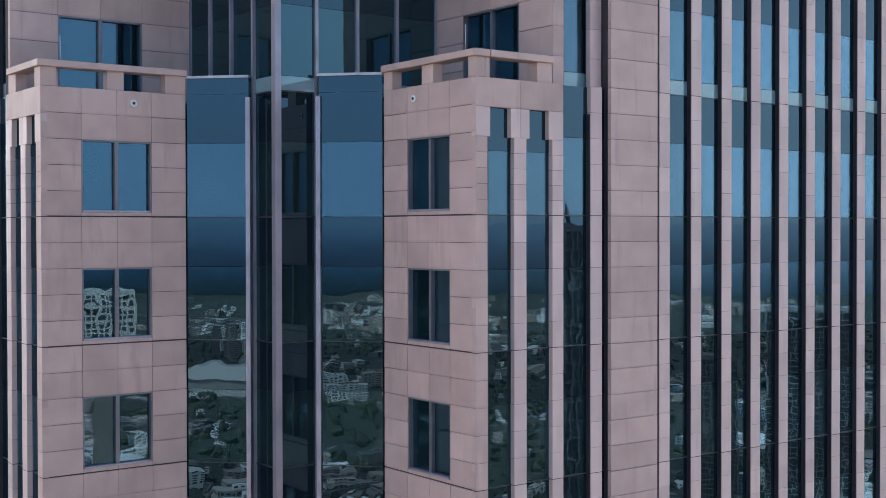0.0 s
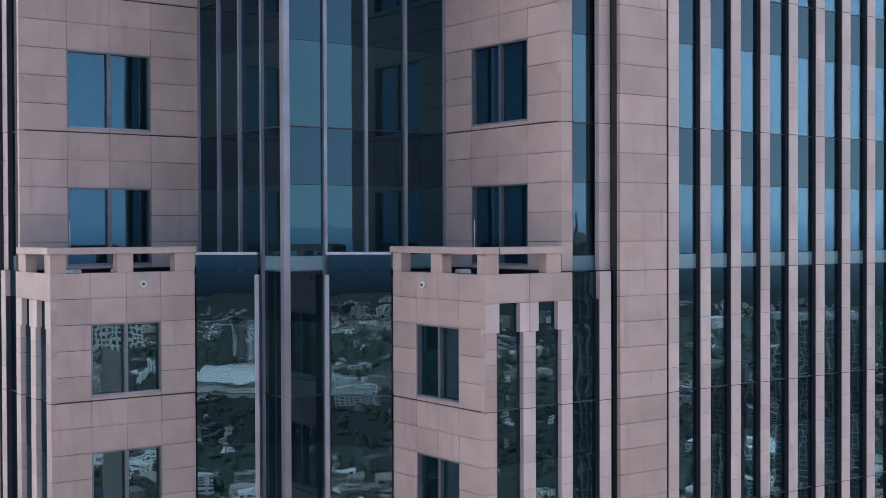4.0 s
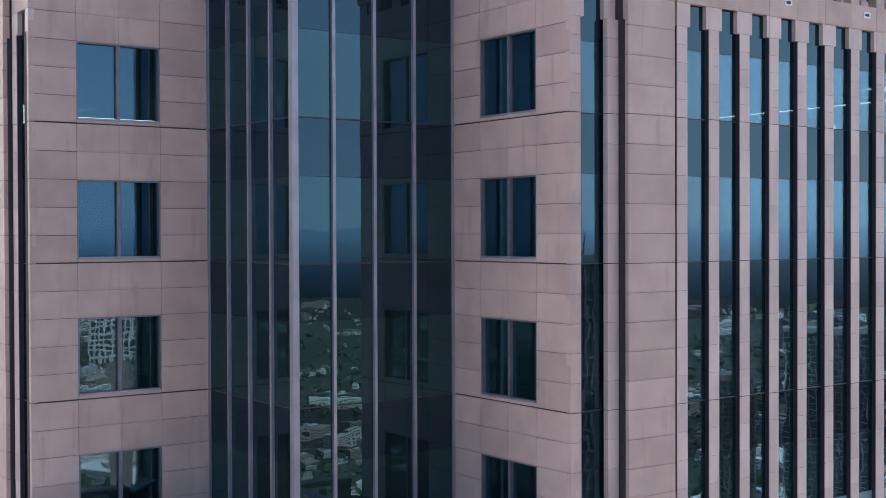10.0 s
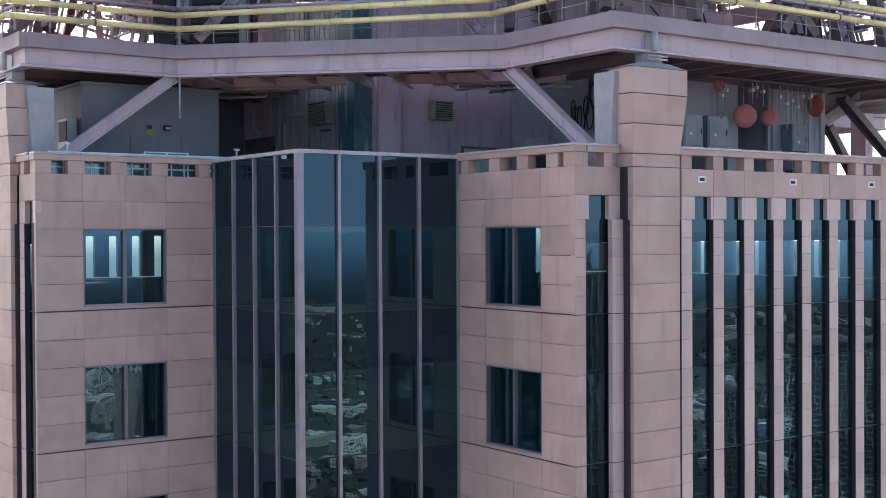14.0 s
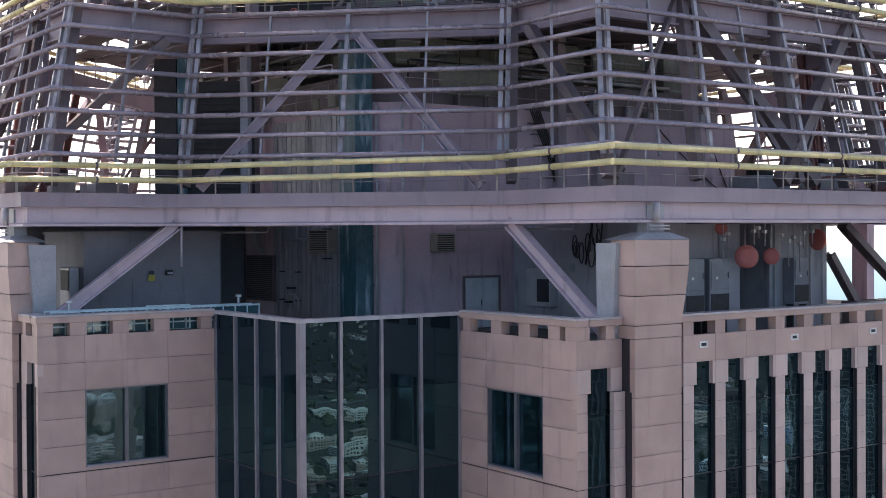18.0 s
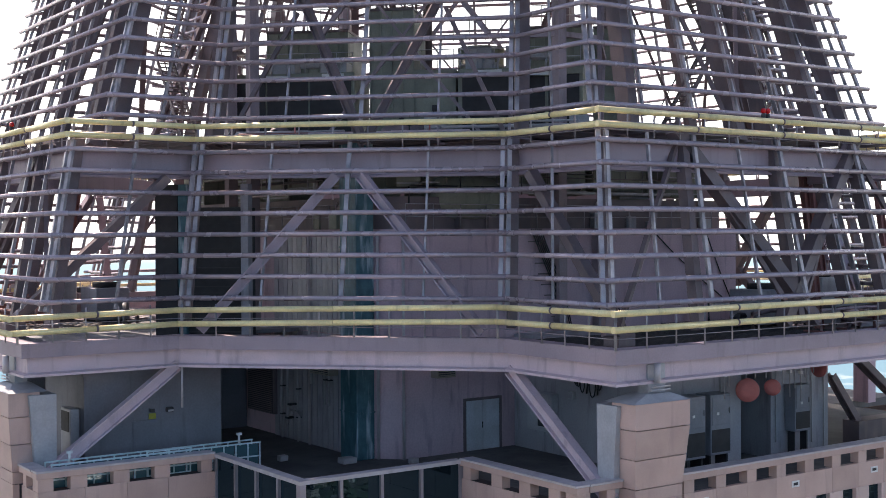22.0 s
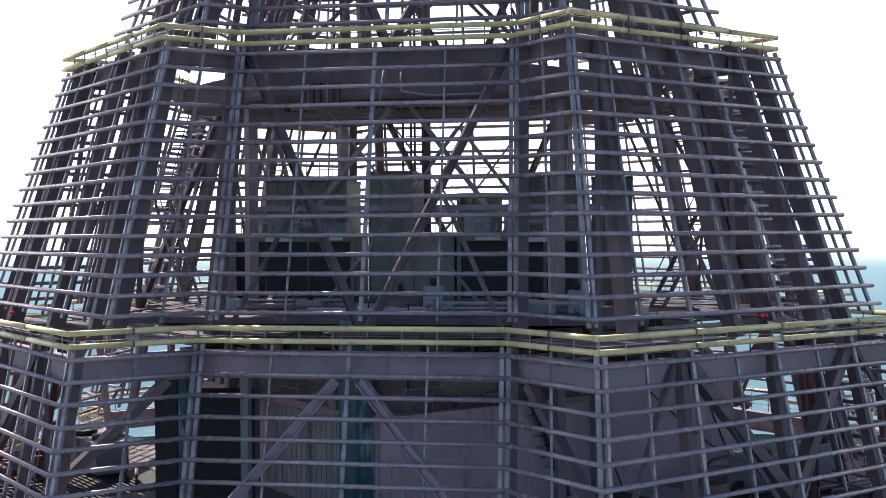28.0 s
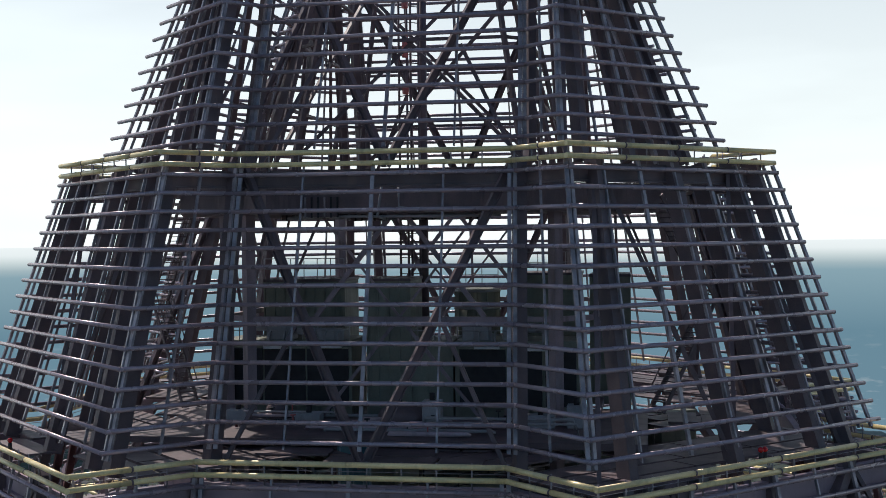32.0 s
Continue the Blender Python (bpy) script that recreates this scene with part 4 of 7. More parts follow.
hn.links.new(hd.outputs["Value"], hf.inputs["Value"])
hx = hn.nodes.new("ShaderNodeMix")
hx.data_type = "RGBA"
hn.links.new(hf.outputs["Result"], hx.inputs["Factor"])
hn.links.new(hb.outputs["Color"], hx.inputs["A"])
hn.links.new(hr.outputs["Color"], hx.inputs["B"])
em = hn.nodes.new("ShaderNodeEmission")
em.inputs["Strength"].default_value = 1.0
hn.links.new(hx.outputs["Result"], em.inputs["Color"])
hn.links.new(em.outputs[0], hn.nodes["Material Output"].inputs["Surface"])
tagged(part("backdrop", bm, HAZE), "glowing backdrop of painted blue-green haze at the horizon", "horizon", kind="structure")
# glowing lowland sheet; its haze is a painted ramp, whitening towards the top
DIST = bpy.data.materials.new("painted_haze_lowland")
DIST.use_nodes = True
dn = DIST.node_tree
dp = dn.nodes.new("ShaderNodeNewGeometry")
dz = dn.nodes.new("ShaderNodeSeparateXYZ")
dn.links.new(dp.outputs["Position"], dz.inputs[0])
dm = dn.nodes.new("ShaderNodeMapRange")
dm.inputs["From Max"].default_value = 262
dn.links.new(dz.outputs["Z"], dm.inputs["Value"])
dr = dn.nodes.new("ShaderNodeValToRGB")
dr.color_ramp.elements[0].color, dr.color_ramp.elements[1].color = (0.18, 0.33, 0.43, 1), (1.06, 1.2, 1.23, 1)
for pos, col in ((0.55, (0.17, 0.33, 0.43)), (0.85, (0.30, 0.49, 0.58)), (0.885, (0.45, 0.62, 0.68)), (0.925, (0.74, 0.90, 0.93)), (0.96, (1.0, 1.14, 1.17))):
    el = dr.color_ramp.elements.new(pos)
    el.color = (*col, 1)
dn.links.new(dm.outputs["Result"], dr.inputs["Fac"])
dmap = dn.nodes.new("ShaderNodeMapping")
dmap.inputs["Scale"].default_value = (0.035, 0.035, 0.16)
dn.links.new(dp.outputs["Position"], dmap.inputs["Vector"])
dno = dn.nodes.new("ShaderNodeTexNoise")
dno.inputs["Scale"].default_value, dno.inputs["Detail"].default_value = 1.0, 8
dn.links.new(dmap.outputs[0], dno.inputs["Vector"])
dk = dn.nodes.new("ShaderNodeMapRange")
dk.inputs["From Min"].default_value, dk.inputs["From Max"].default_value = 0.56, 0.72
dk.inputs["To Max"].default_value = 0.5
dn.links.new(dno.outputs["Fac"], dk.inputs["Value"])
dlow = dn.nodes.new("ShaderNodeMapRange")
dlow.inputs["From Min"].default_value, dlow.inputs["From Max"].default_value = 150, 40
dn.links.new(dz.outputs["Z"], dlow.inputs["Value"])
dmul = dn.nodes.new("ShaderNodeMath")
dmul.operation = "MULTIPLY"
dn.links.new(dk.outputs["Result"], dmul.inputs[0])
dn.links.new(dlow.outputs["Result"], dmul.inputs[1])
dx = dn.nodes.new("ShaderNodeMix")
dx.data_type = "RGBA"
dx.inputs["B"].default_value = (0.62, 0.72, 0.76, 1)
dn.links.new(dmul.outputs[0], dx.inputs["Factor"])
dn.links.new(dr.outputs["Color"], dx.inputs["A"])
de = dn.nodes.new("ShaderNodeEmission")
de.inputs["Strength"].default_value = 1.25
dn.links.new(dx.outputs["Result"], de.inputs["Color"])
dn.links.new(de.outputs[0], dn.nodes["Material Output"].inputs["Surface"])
tagged(part("backdrop_lowland", near_bm, DIST), "glowing backdrop of lowland and city paling into painted haze", "distance", kind="structure")


# ---- the stepped lattice crown ----
def lerp(p, q, f):
    return tuple(a + (b - a) * f for a, b in zip(p, q))


# half width of a side, its distance from the axis, the chamfer's corner, height
T1 = ((9.62, 22.67, 17.75, 260.13), (8.62, 21.34, 16.68, 265.3), 8)
T2 = ((7.4, 19.65, 15.57, 266.66), (5.48, 16.42, 13.37, 276.75), 15)
T3 = ((3.95, 14.33, 12.14, 278.2), (1.45, 11.05, 9.25, 288.0), 14)
G1 = ((10.4, 23.88, 18.15), 259.83)
G2 = ((8.75, 21.42, 16.75), 266.23)
G3 = ((5.6, 16.58, 13.35), 277.6)


def lattice(name, label, tier, r, over, sides):
    t = thing(name, label, "lattice", group="stepped lattice crown")
    lo, hi, count = tier
    clips = bmesh.new()
    for k in range(count):
        w, h, n, z = lerp(lo, hi, k / (count - 1))
        p = around(w, h, n)
        for j in range(16):
            a, b = Vector((*p[j], z)), Vector((*p[(j + 1) % 16], z))
            way = (b - a).normalized()
            near = 0.05
            out = over[0] + (over[1] - over[0]) * k / (count - 1)
            g0, g1 = (out + (0.45 + (0.5 if tier is T3 else 0.0) if j == 12 else 0.0), out) if j % 4 == 0 else (0.04, 0.04)
            g0, g1 = (near if j == 0 else g0), (near if j == 12 else g1)
            bm = bmesh.new()
            tube(bm, a - way * g0, b + way * g1, r)
            part("tube", bm, TUBE, t)
    # upright rods behind the tubes
    for j in range(16):
        pl, ph = around(*lo[:3]), around(*hi[:3])
        a0, a1 = Vector((*pl[j], lo[3] - 0.3)), Vector((*pl[(j + 1) % 16], lo[3] - 0.3))
        b0, b1 = Vector((*ph[j], hi[3] + 0.3)), Vector((*ph[(j + 1) % 16], hi[3] + 0.3))
        inward = Vector((C, C, 0)) - Vector(((a0.x + a1.x) / 2, (a0.y + a1.y) / 2, 0))
        inward.normalize()
        cut = {0: sides, 1: 2, 2: 4, 3: 2}[j % 4]
        for k in range(cut + 1):
            f = k / cut
            if k in (0, cut):
                f = min(max(f, 0.02), 0.98)
            if j == 0 and k == cut:
                f = 1 + (over[0] - 0.3) / (a1 - a0).length
            if j == 12 and k == 0:
                f = -(over[0] - 0.3) / (a1 - a0).length
            thick = 0.15 if k in (0, cut) or (j % 4 == 2 and k == 2) or (j % 4 == 0 and k % 2 == 0) else 0.075
            bm = bmesh.new()
            foot, headp = a0.lerp(a1, f) + inward * 0.16, b0.lerp(b1, f) + inward * 0.16
            strut(bm, foot, headp, thick, 0.11, inward)
            part("rod", bm, RODS, t)
            # small saddle plates where the tubes cross the rod
            if j in (0, 1, 2, 3, 12, 13, 15):
                way = (a1 - a0).normalized()
                for q in range(count):
                    c = foot.lerp(headp, (lo[3] + (hi[3] - lo[3]) * q / (count - 1) - foot.z) / (headp.z - foot.z)) - inward * 0.1
                    strut(clips, c - way * (thick * 0.5 + 0.03), c + way * (thick * 0.5 + 0.03), 0.05, 0.15, Vector((0, 0, 1)))
    tagged(part("saddle_plate", clips, GIRDER, t), kind="stuff")
    return t


lattice("lattice_tier", "lowest tier of violet-grey tubes on steel rods", T1, 0.088, (0.3, 0.3), 8)
lattice("lattice_tier", "middle tier of violet-grey tubes on steel rods", T2, 0.088, (0.95, 0.5), 6)
lattice("lattice_tier", "upper tier of violet-grey tubes on steel rods", T3, 0.088, (1.25, 0.5), 4)


def gilt(ring, z, r, gap, lean=0.0):
    def at(x, y, dz):
        return Vector((x, y, z + dz + lean * max(-14.0, min(14.0, x - y))))

    g = thing("gold_ring", "pair of worn gold tubes running round the crown", "gold tube", group="gold rings")
    for dz in (0, -gap):
        p = around(*ring)
        for j in range(16):
            a, b = at(*p[j], dz), at(*p[(j + 1) % 16], dz)
            way = (b - a).normalized()
            grow = 0.12 if j % 4 == 0 else 0.02
            cuts = 4 if j % 4 == 0 else 2
            for k in range(cuts):
                bm = bmesh.new()
                tube(bm, a.lerp(b, k / cuts) - way * (grow if k == 0 else -0.006), a.lerp(b, (k + 1) / cuts) + way * (grow if k == cuts - 1 else -0.006), r, 10)
                length = part("gold_tube", bm, GILT, g)
                if k and j in (0, 1, 2, 3, 12, 13, 15):
                    bm = bmesh.new()
                    mid = a.lerp(b, k / cuts)
                    tube(bm, mid - way * 0.035, mid + way * 0.035, r + 0.012, 10)
                    part("collar", bm, GIRDER, length, "dark joint collar")
    return g


gilt(*G1, 0.102, 0.47, 0.01)
gilt(*G2, 0.102, 0.46)
gilt(*G3, 0.102, 0.46)


def ring_of(name, label, base, profile, mat, cat="beam", half=False):
    """A beam round the stepped plan: base is (w, h, n), profile a closed list of (outward, height)."""
    t = thing(name, label, cat)
    for j in range(16):
        a, b = around(*base)[j], around(*base)[(j + 1) % 16]
        if half and a[0] + a[1] + b[0] + b[1] > 4 * C + 1.0:
            continue
        bm = bmesh.new()
        ends = []
        for q in (j, (j + 1) % 16):
            ends.append([bm.verts.new((*around(base[0] + d, base[1] + d, base[2] + 0.414 * d)[q], z)) for d, z in profile])
        m = len(profile)
        for k in range(m):
            bm.faces.new((ends[0][k], ends[0][(k + 1) % m], ends[1][(k + 1) % m], ends[1][k]))
        bm.faces.new(ends[0][::-1])
        bm.faces.new(ends[1])
        part("beam_length", bm, mat, t)
    return t


ring_of("ring_beam", "deep mauve painted steel beam carrying the crown", (9.6, 23.05, 17.8), [(0.02, 258.356), (0.02, 257.85), (0.2, 257.8), (0.2, 257.72), (-0.25, 257.72), (-0.25, 257.8), (-0.03, 257.85), (-0.03, 258.356)], STEEL)
ring_of("beam_fascia", "darker mauve folded steel fascia on top of the ring beam", (9.6, 23.05, 17.8), [(0.28, 258.83), (0.28, 258.36), (-0.35, 258.36), (-0.35, 258.83)], FASCIA)
ring_of("ring_beam", "deep dark painted steel beam inside the crown", (8.15, 20.9, 16.3), [(0.12, 265.35), (0.12, 265.27), (0.0, 265.25), (0.0, 264.47), (0.14, 264.44), (0.14, 264.36), (-0.2, 264.36), (-0.2, 265.35)], FASCIA)
ring_of("ring_beam", "deep dark painted steel beam inside the crown", (5.0, 15.9, 12.9), [(0.12, 276.95), (0.12, 276.88), (0.0, 276.85), (0.0, 276.33), (0.12, 276.3), (0.12, 276.24), (-0.2, 276.24), (-0.2, 276.95)], GIRDER)
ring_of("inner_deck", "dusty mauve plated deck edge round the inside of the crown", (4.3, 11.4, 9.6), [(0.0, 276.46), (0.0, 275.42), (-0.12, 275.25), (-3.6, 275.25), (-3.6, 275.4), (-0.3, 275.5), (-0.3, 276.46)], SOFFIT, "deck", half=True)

# plates of the deck between the lowest and the middle tier, with open joints
plates = thing("crown_floor", "dusty mauve plates of the floor inside the crown, with open joints", "deck")
rp = random.Random(21)
for k in range(4):
    c, s = [(1, 0), (0, 1), (-1, 0), (0, -1)][k]
    for row in range(9):
        y0 = -20.3 + 1.42 * row
        x0 = -8.0
        while x0 < 8.0:
            x1 = min(x0 + rp.uniform(2.4, 5.2), 8.0)
            if rp.random() < 0.72:
                bm = bmesh.new()
                v = [bm.verts.new((C + c * x - s * y, C + s * x + c * y, z)) for z in (265.72, 265.8) for x, y in ((x0, y0), (x1 - 0.12, y0), (x1 - 0.12, y0 + 1.22), (x0, y0 + 1.22))]
                for f in ((0, 1, 2, 3), (4, 5, 6, 7), (0, 1, 5, 4), (1, 2, 6, 5), (2, 3, 7, 6), (3, 0, 4, 7)):
                    bm.faces.new([v[i] for i in f])
                part("deck_plate", bm, GIRDER, plates)
            x0 = x1
    # across the corner
    for row in range(1, 6):
        d0 = 17.2 - 1.5 * row
        half = 4.6
        s0 = -half
        while s0 < half:
            s1 = min(s0 + rp.uniform(2.2, 4.4), half)
            if rp.random() < 0.72:
                bm = bmesh.new()
                v = []
                for z in (265.82, 265.9):
                    for a, d in ((s0, d0), (s1 - 0.12, d0), (s1 - 0.12, d0 - 1.3), (s0, d0 - 1.3)):
                        x, y = (-d + a) / R2, (-d - a) / R2
                        v.append(bm.verts.new((C + c * x - s * y, C + s * x + c * y, z)))
                for f in ((0, 1, 2, 3), (4, 5, 6, 7), (0, 1, 5, 4), (1, 2, 6, 5), (2, 3, 7, 6), (3, 0, 4, 7)):
                    bm.faces.new([v[i] for i in f])
                part("deck_plate", bm, GIRDER, plates)
            s0 = s1

# inclined box columns behind the lattice
for tier, label, wide, deep, places in ((T1, "inclined box columns of the lowest crown tier", 0.3, 0.4, (0.22, 0.5, 0.78)), (T2, "inclined box columns of the middle crown tier", 0.42, 0.64, (0.12, 0.52, 0.87)), (T3, "inclined box columns of the upper crown tier", 0.34, 0.58, (0.14, 0.52, 0.86))):
    frame_set = thing("crown_truss", label, "steel truss")
    (w0, h0, n0, z0), (w1, h1, n1, z1), _ = tier
    lo, hi = around(w0 - 0.55, h0 - 0.55, n0 - 0.4), around(w1 - 0.55, h1 - 0.55, n1 - 0.4)
    for j in range(16):
        a, b = Vector((*lo[j], z0 - 1.0)), Vector((*hi[j], z1 + 0.5))
        if tier is T1 or j not in (0, 5):
            bm = bmesh.new()
            strut(bm, a, b, wide, deep, Vector((C, C, a.z)) - a)
            part("column", bm, GIRDER, frame_set)
        if j % 4 == 0:
            a1, b1 = Vector((*lo[j + 1], z0 - 1.0)), Vector((*hi[j + 1], z1 + 0.5))
            for f in places:
                if tier is not T1 and (j, f) in ((4, places[2]), (8, places[0])):
                    continue
                bm = bmesh.new()
                c = a.lerp(a1, f)
                aside = Vector((0, 1, 0)) if j in (0, 8) else Vector((1, 0, 0))
                strut(bm, c, b.lerp(b1, f), wide, deep, aside)
                part("column", bm, GIRDER, frame_set)
            if tier is T1:
                # heavy raking members of the lowest tier
                for f, g in ((0.55, 0.2), (0.45, 0.8)):
                    bm = bmesh.new()
                    strut(bm, a.lerp(a1, f), b.lerp(b1, g), 0.42, 0.5, aside)
                    part("raker", bm, GIRDER, frame_set)
            for f, g in ((0.02, places[0]), (places[1], places[0]), (places[1], places[2]), (0.98, places[2])):
                bm = bmesh.new()
                strut(bm, a.lerp(a1, f), b.lerp(b1, g), 0.16, 0.16, Vector((0, 0, 1)))
                part("brace", bm, GIRDER, frame_set)
        if j % 4 == 2:
            a1, b1 = Vector((*lo[j + 1], z0 - 1.0)), Vector((*hi[j + 1], z1 + 0.5))
            for f in (0.02, 0.98):
                bm = bmesh.new()
                foot, headp = (a.lerp(a1, 0.5), b.lerp(b1, f))
                if tier is T1:
                    # the V's feet stand on the ring beam, its head under the dark beam
                    mid0, way0 = (a + a1) / 2, (a1 - a).normalized()
                    out0 = Vector((mid0.x - C, mid0.y - C, 0)).normalized()
                    reach = (f - 0.5) * 2 / 0.96
                    foot = Vector((C, C, 259.0)) + out0 * 19.55 + way0 * 4.95 * reach
                    headp = Vector((C, C, 264.4)) + out0 * 18.0 + way0 * 0.45 * reach
                channel(bm, foot, headp, 0.34 if tier is T1 else 0.26, 0.3 if tier is T1 else 0.28, Vector((0, 0, 1)), 0.045)
                part("brace", bm, FASCIA if tier is T1 else GIRDER, frame_set)
            if tier is not T1:
                for f in (0.25, 0.75):
                    bm = bmesh.new()
                    m0 = a.lerp(b, 0.45).lerp(a1.lerp(b1, 0.45), f)
                    strut(bm, m0, a.lerp(a1, 0.04 if f < 0.5 else 0.96), 0.16, 0.16, Vector((1, 1, 0)))
                    part("brace", bm, GIRDER, frame_set)

# upright legs, braces and rails of the inner frame that carries the deck
inner = thing("steel_truss", "dusty mauve upright legs and braces inside the crown", "steel truss")
legs = []
for k in range(4):
    c, s = [(1, 0), (0, 1), (-1, 0), (0, -1)][k]
    for x in (-1.1, 1.1):
        legs.append((C + c * x + s * 10.6, C + s * x - c * 10.6))
for k in range(8):
    x, y = legs[k]
    if k in (1, 2, 3, 5):
        foot_to = 262.5     # stub legs that end under the crown floor
    else:
        foot_to = 275.7
    bm = bmesh.new()
    box(bm, x - 0.22, x + 0.22, y - 0.22, y + 0.22, 258.3, foot_to)
    part("leg", bm, PLATE, inner)
    u, v = legs[k], legs[(k + 1) % 8]
    if k % 2:
        m = ((u[0] + v[0]) / 2, (u[1] + v[1]) / 2)
        for p, q in ((u, m), (v, m)):
            for (za, zb), th in (((270.8, 275.6), 0.2), ((275.6, 270.8), 0.1), ((266.2, 270.8), 0.14)):
                bm = bmesh.new()
                strut(bm, (p[0] * 0.55 + q[0] * 0.45, p[1] * 0.55 + q[1] * 0.45, za), (*q, zb), th, th, Vector((0, 0, 1)))
                part("brace", bm, PLATE, inner)
    for z, th in ((270.7, 0.22), (266.2, 0.3), (262.4, 0.14)):
        bm = bmesh.new()
        strut(bm, (*u, z), (*v, z), th, th, Vector((0, 0, 1)))
        part("tie", bm, PLATE, inner)
# the upper tier's inner frame
upper = thing("steel_truss", "dark slender legs and crossed braces inside the upper crown", "steel truss")
for k in range(8):
    x, y = legs[k]
    u = (C + (x - C) * 0.78, C + (y - C) * 0.78)
    v = (C + (x - C) * 0.5, C + (y - C) * 0.5)
    x2, y2 = legs[(k + 1) % 8]
    u2 = (C + (x2 - C) * 0.78, C + (y2 - C) * 0.78)
    v2 = (C + (x2 - C) * 0.5, C + (y2 - C) * 0.5)
    bm = bmesh.new()
    strut(bm, (*u, 277.3), (*v, 289), 0.2, 0.2, Vector((0, 0, 1)).cross(Vector((x - C, y - C, 0))))
    part("leg", bm, GIRDER, upper)
    if k % 2:
        for p, q in ((u, v2), (u2, v)):
            bm = bmesh.new()
            strut(bm, (*p, 277.6), (*q, 286.5), 0.16, 0.16, Vector((0, 0, 1)))
            part("brace", bm, GIRDER, upper)
    for f in (0.25, 0.5, 0.75):
        bm = bmesh.new()
        strut(bm, (*(u[i] + (v[i] - u[i]) * f for i in (0, 1)), 277.3 + 11.7 * f), (*(u2[i] + (v2[i] - u2[i]) * f for i in (0, 1)), 277.3 + 11.7 * f), 0.14, 0.14, Vector((0, 0, 1)))
        part("tie", bm, GIRDER, upper)

# low posts and wires between the beams and the gold rings
for (ring, zg), zb, zt in ((G1, 258.83, 259.95), (G2, 265.3, 266.3), (G3, 276.9, 277.7)):
    guard = thing("ring_brackets", "short steel brackets and wires that hold the gold tubes", "bracket", group="gold ring brackets")
    p = around(ring[0] - 0.3, ring[1] - 0.35, ring[2] - 0.25)
    for j in range(16):
        a, b = Vector((*p[j], zb)), Vector((*p[(j + 1) % 16], zb))
        n = max(2, round((b - a).length / 1.25))
        for k in range(n + 1):
            bm = bmesh.new()
            c = a.lerp(b, (k + 0.02) / (n + 0.04))
            tube(bm, c, c + Vector((0, 0, zt - zb)), 0.028, 6)
            part("post", bm, RODS, guard)
        for dz in (0.35, 0.62):
            bm = bmesh.new()
            tube(bm, a + Vector((0, 0, dz)), b + Vector((0, 0, dz)), 0.014, 5)
            part("wire", bm, RODS, guard)


# ---- plant rooms on the roof ----
ROOFZ = 253.6


def prism(bm, outline, z0, z1):
    lo = [bm.verts.new((x, y, z0)) for x, y in outline]
    hi = [bm.verts.new((x, y, z1)) for x, y in outline]
    bm.faces.new(lo[::-1])
    bm.faces.new(hi)
    n = len(lo)
    for k in range(n):
        bm.faces.new((lo[k], lo[(k + 1) % n], hi[(k + 1) % n], hi[k]))


def on_diag(k, s, d=0.0):
    return (k / 2 + s / R2 + d / R2, k / 2 - s / R2 + d / R2)


plant = thing("plant_house", "tall mauve rendered plant house in the middle of the roof", "plant room", kind="structure")
bm = bmesh.new()
prism(bm, [(6.5, 26.5), (6.5, 7.2), (7.6, 6.05), (26.5, 6.05), (26.5, 26.5)], ROOFZ, 258.3)
part("lower_wall", bm, WALLP, plant)
bm = bmesh.new()
prism(bm, [(6.52, 26.5), (6.52, 7.21), (7.61, 6.07), (26.5, 6.07), (26.5, 26.5)], 258.3, 262.52)
part("upper_wall", bm, WALLP, plant)
bm = bmesh.new()
prism(bm, [(7.1, 26.0), (7.1, 7.8), (8.2, 6.65), (26.0, 6.65), (26.0, 26.0)], 262.52, 263.8)
part("dark_louvre_band", bm, GIRDER, plant)
# cross wall at the back of the passage beside the stair house, and its roof slab
bm = bmesh.new()
box(bm, -4.2, 6.45, 17.3, 17.6, ROOFZ, 258.25)
part("cross_wall", bm, WALLD, plant)
bm = bmesh.new()
box(bm, -4.2, 6.45, 12.3, 17.6, 258.25, 258.4)
part("roof_slab", bm, WALLD, plant)
# ribbed cladding to the left of the casing
for k in range(14):
    y0 = 8.7 + 0.42 * k
    bm = bmesh.new()
    box(bm, 6.44, 6.49, y0, y0 + 0.36, ROOFZ, 258.28)
    part("cladding_strip", bm, WALLG, plant)
    bm = bmesh.new()
    box(bm, 6.44, 6.51, y0, y0 + 0.36, 258.32, 262.2)
    part("cladding_strip", bm, UNIT if k < 11 else WALLG, plant)
# downpipes on the mauve wall
for x, y in ((6.83, 6.72), (6.36, 11.3), (7.52, 5.97)):
    bm = bmesh.new()
    tube(bm, (x, y, ROOFZ), (x, y, 262.4), 0.06)
    part("pipe", bm, CAP, plant)
casing = thing("pipe_casing", "tall riser casing in a peeling teal coat", "casing")
bm = bmesh.new()
box(bm, 5.95, 6.75, 6.85, 8.1, ROOFZ, 266.2)
bevelled(bm, 0.03)
part("casing_wrap", bm, TEAL, casing)
for z in (255.4, 257.3, 259.6, 261.8, 264.1):
    bm = bmesh.new()
    box(bm, 5.93, 6.77, 6.83, 8.12, z, z + 0.05)
    part("band", bm, TEAL, casing)

left_house = thing("stair_house", "grey rendered stair house with a door on the roof", "plant room", kind="structure")
bm = bmesh.new()
box(bm, -4.24, 0.91, 8.2, 12.4, ROOFZ, 257.45)
part("wall_mass", bm, WALLD, left_house)
bm = bmesh.new()
box(bm, -4.3, 0.97, 8.14, 12.46, 257.45, 257.55)
part("roof_edge", bm, WALLD, left_house)
right_house = thing("switch_house", "grey rendered switch room on the roof behind the dishes", "plant room", kind="structure")
bm = bmesh.new()
box(bm, 13.0, 17.38, -2.2, 6.0, ROOFZ, 258.2)
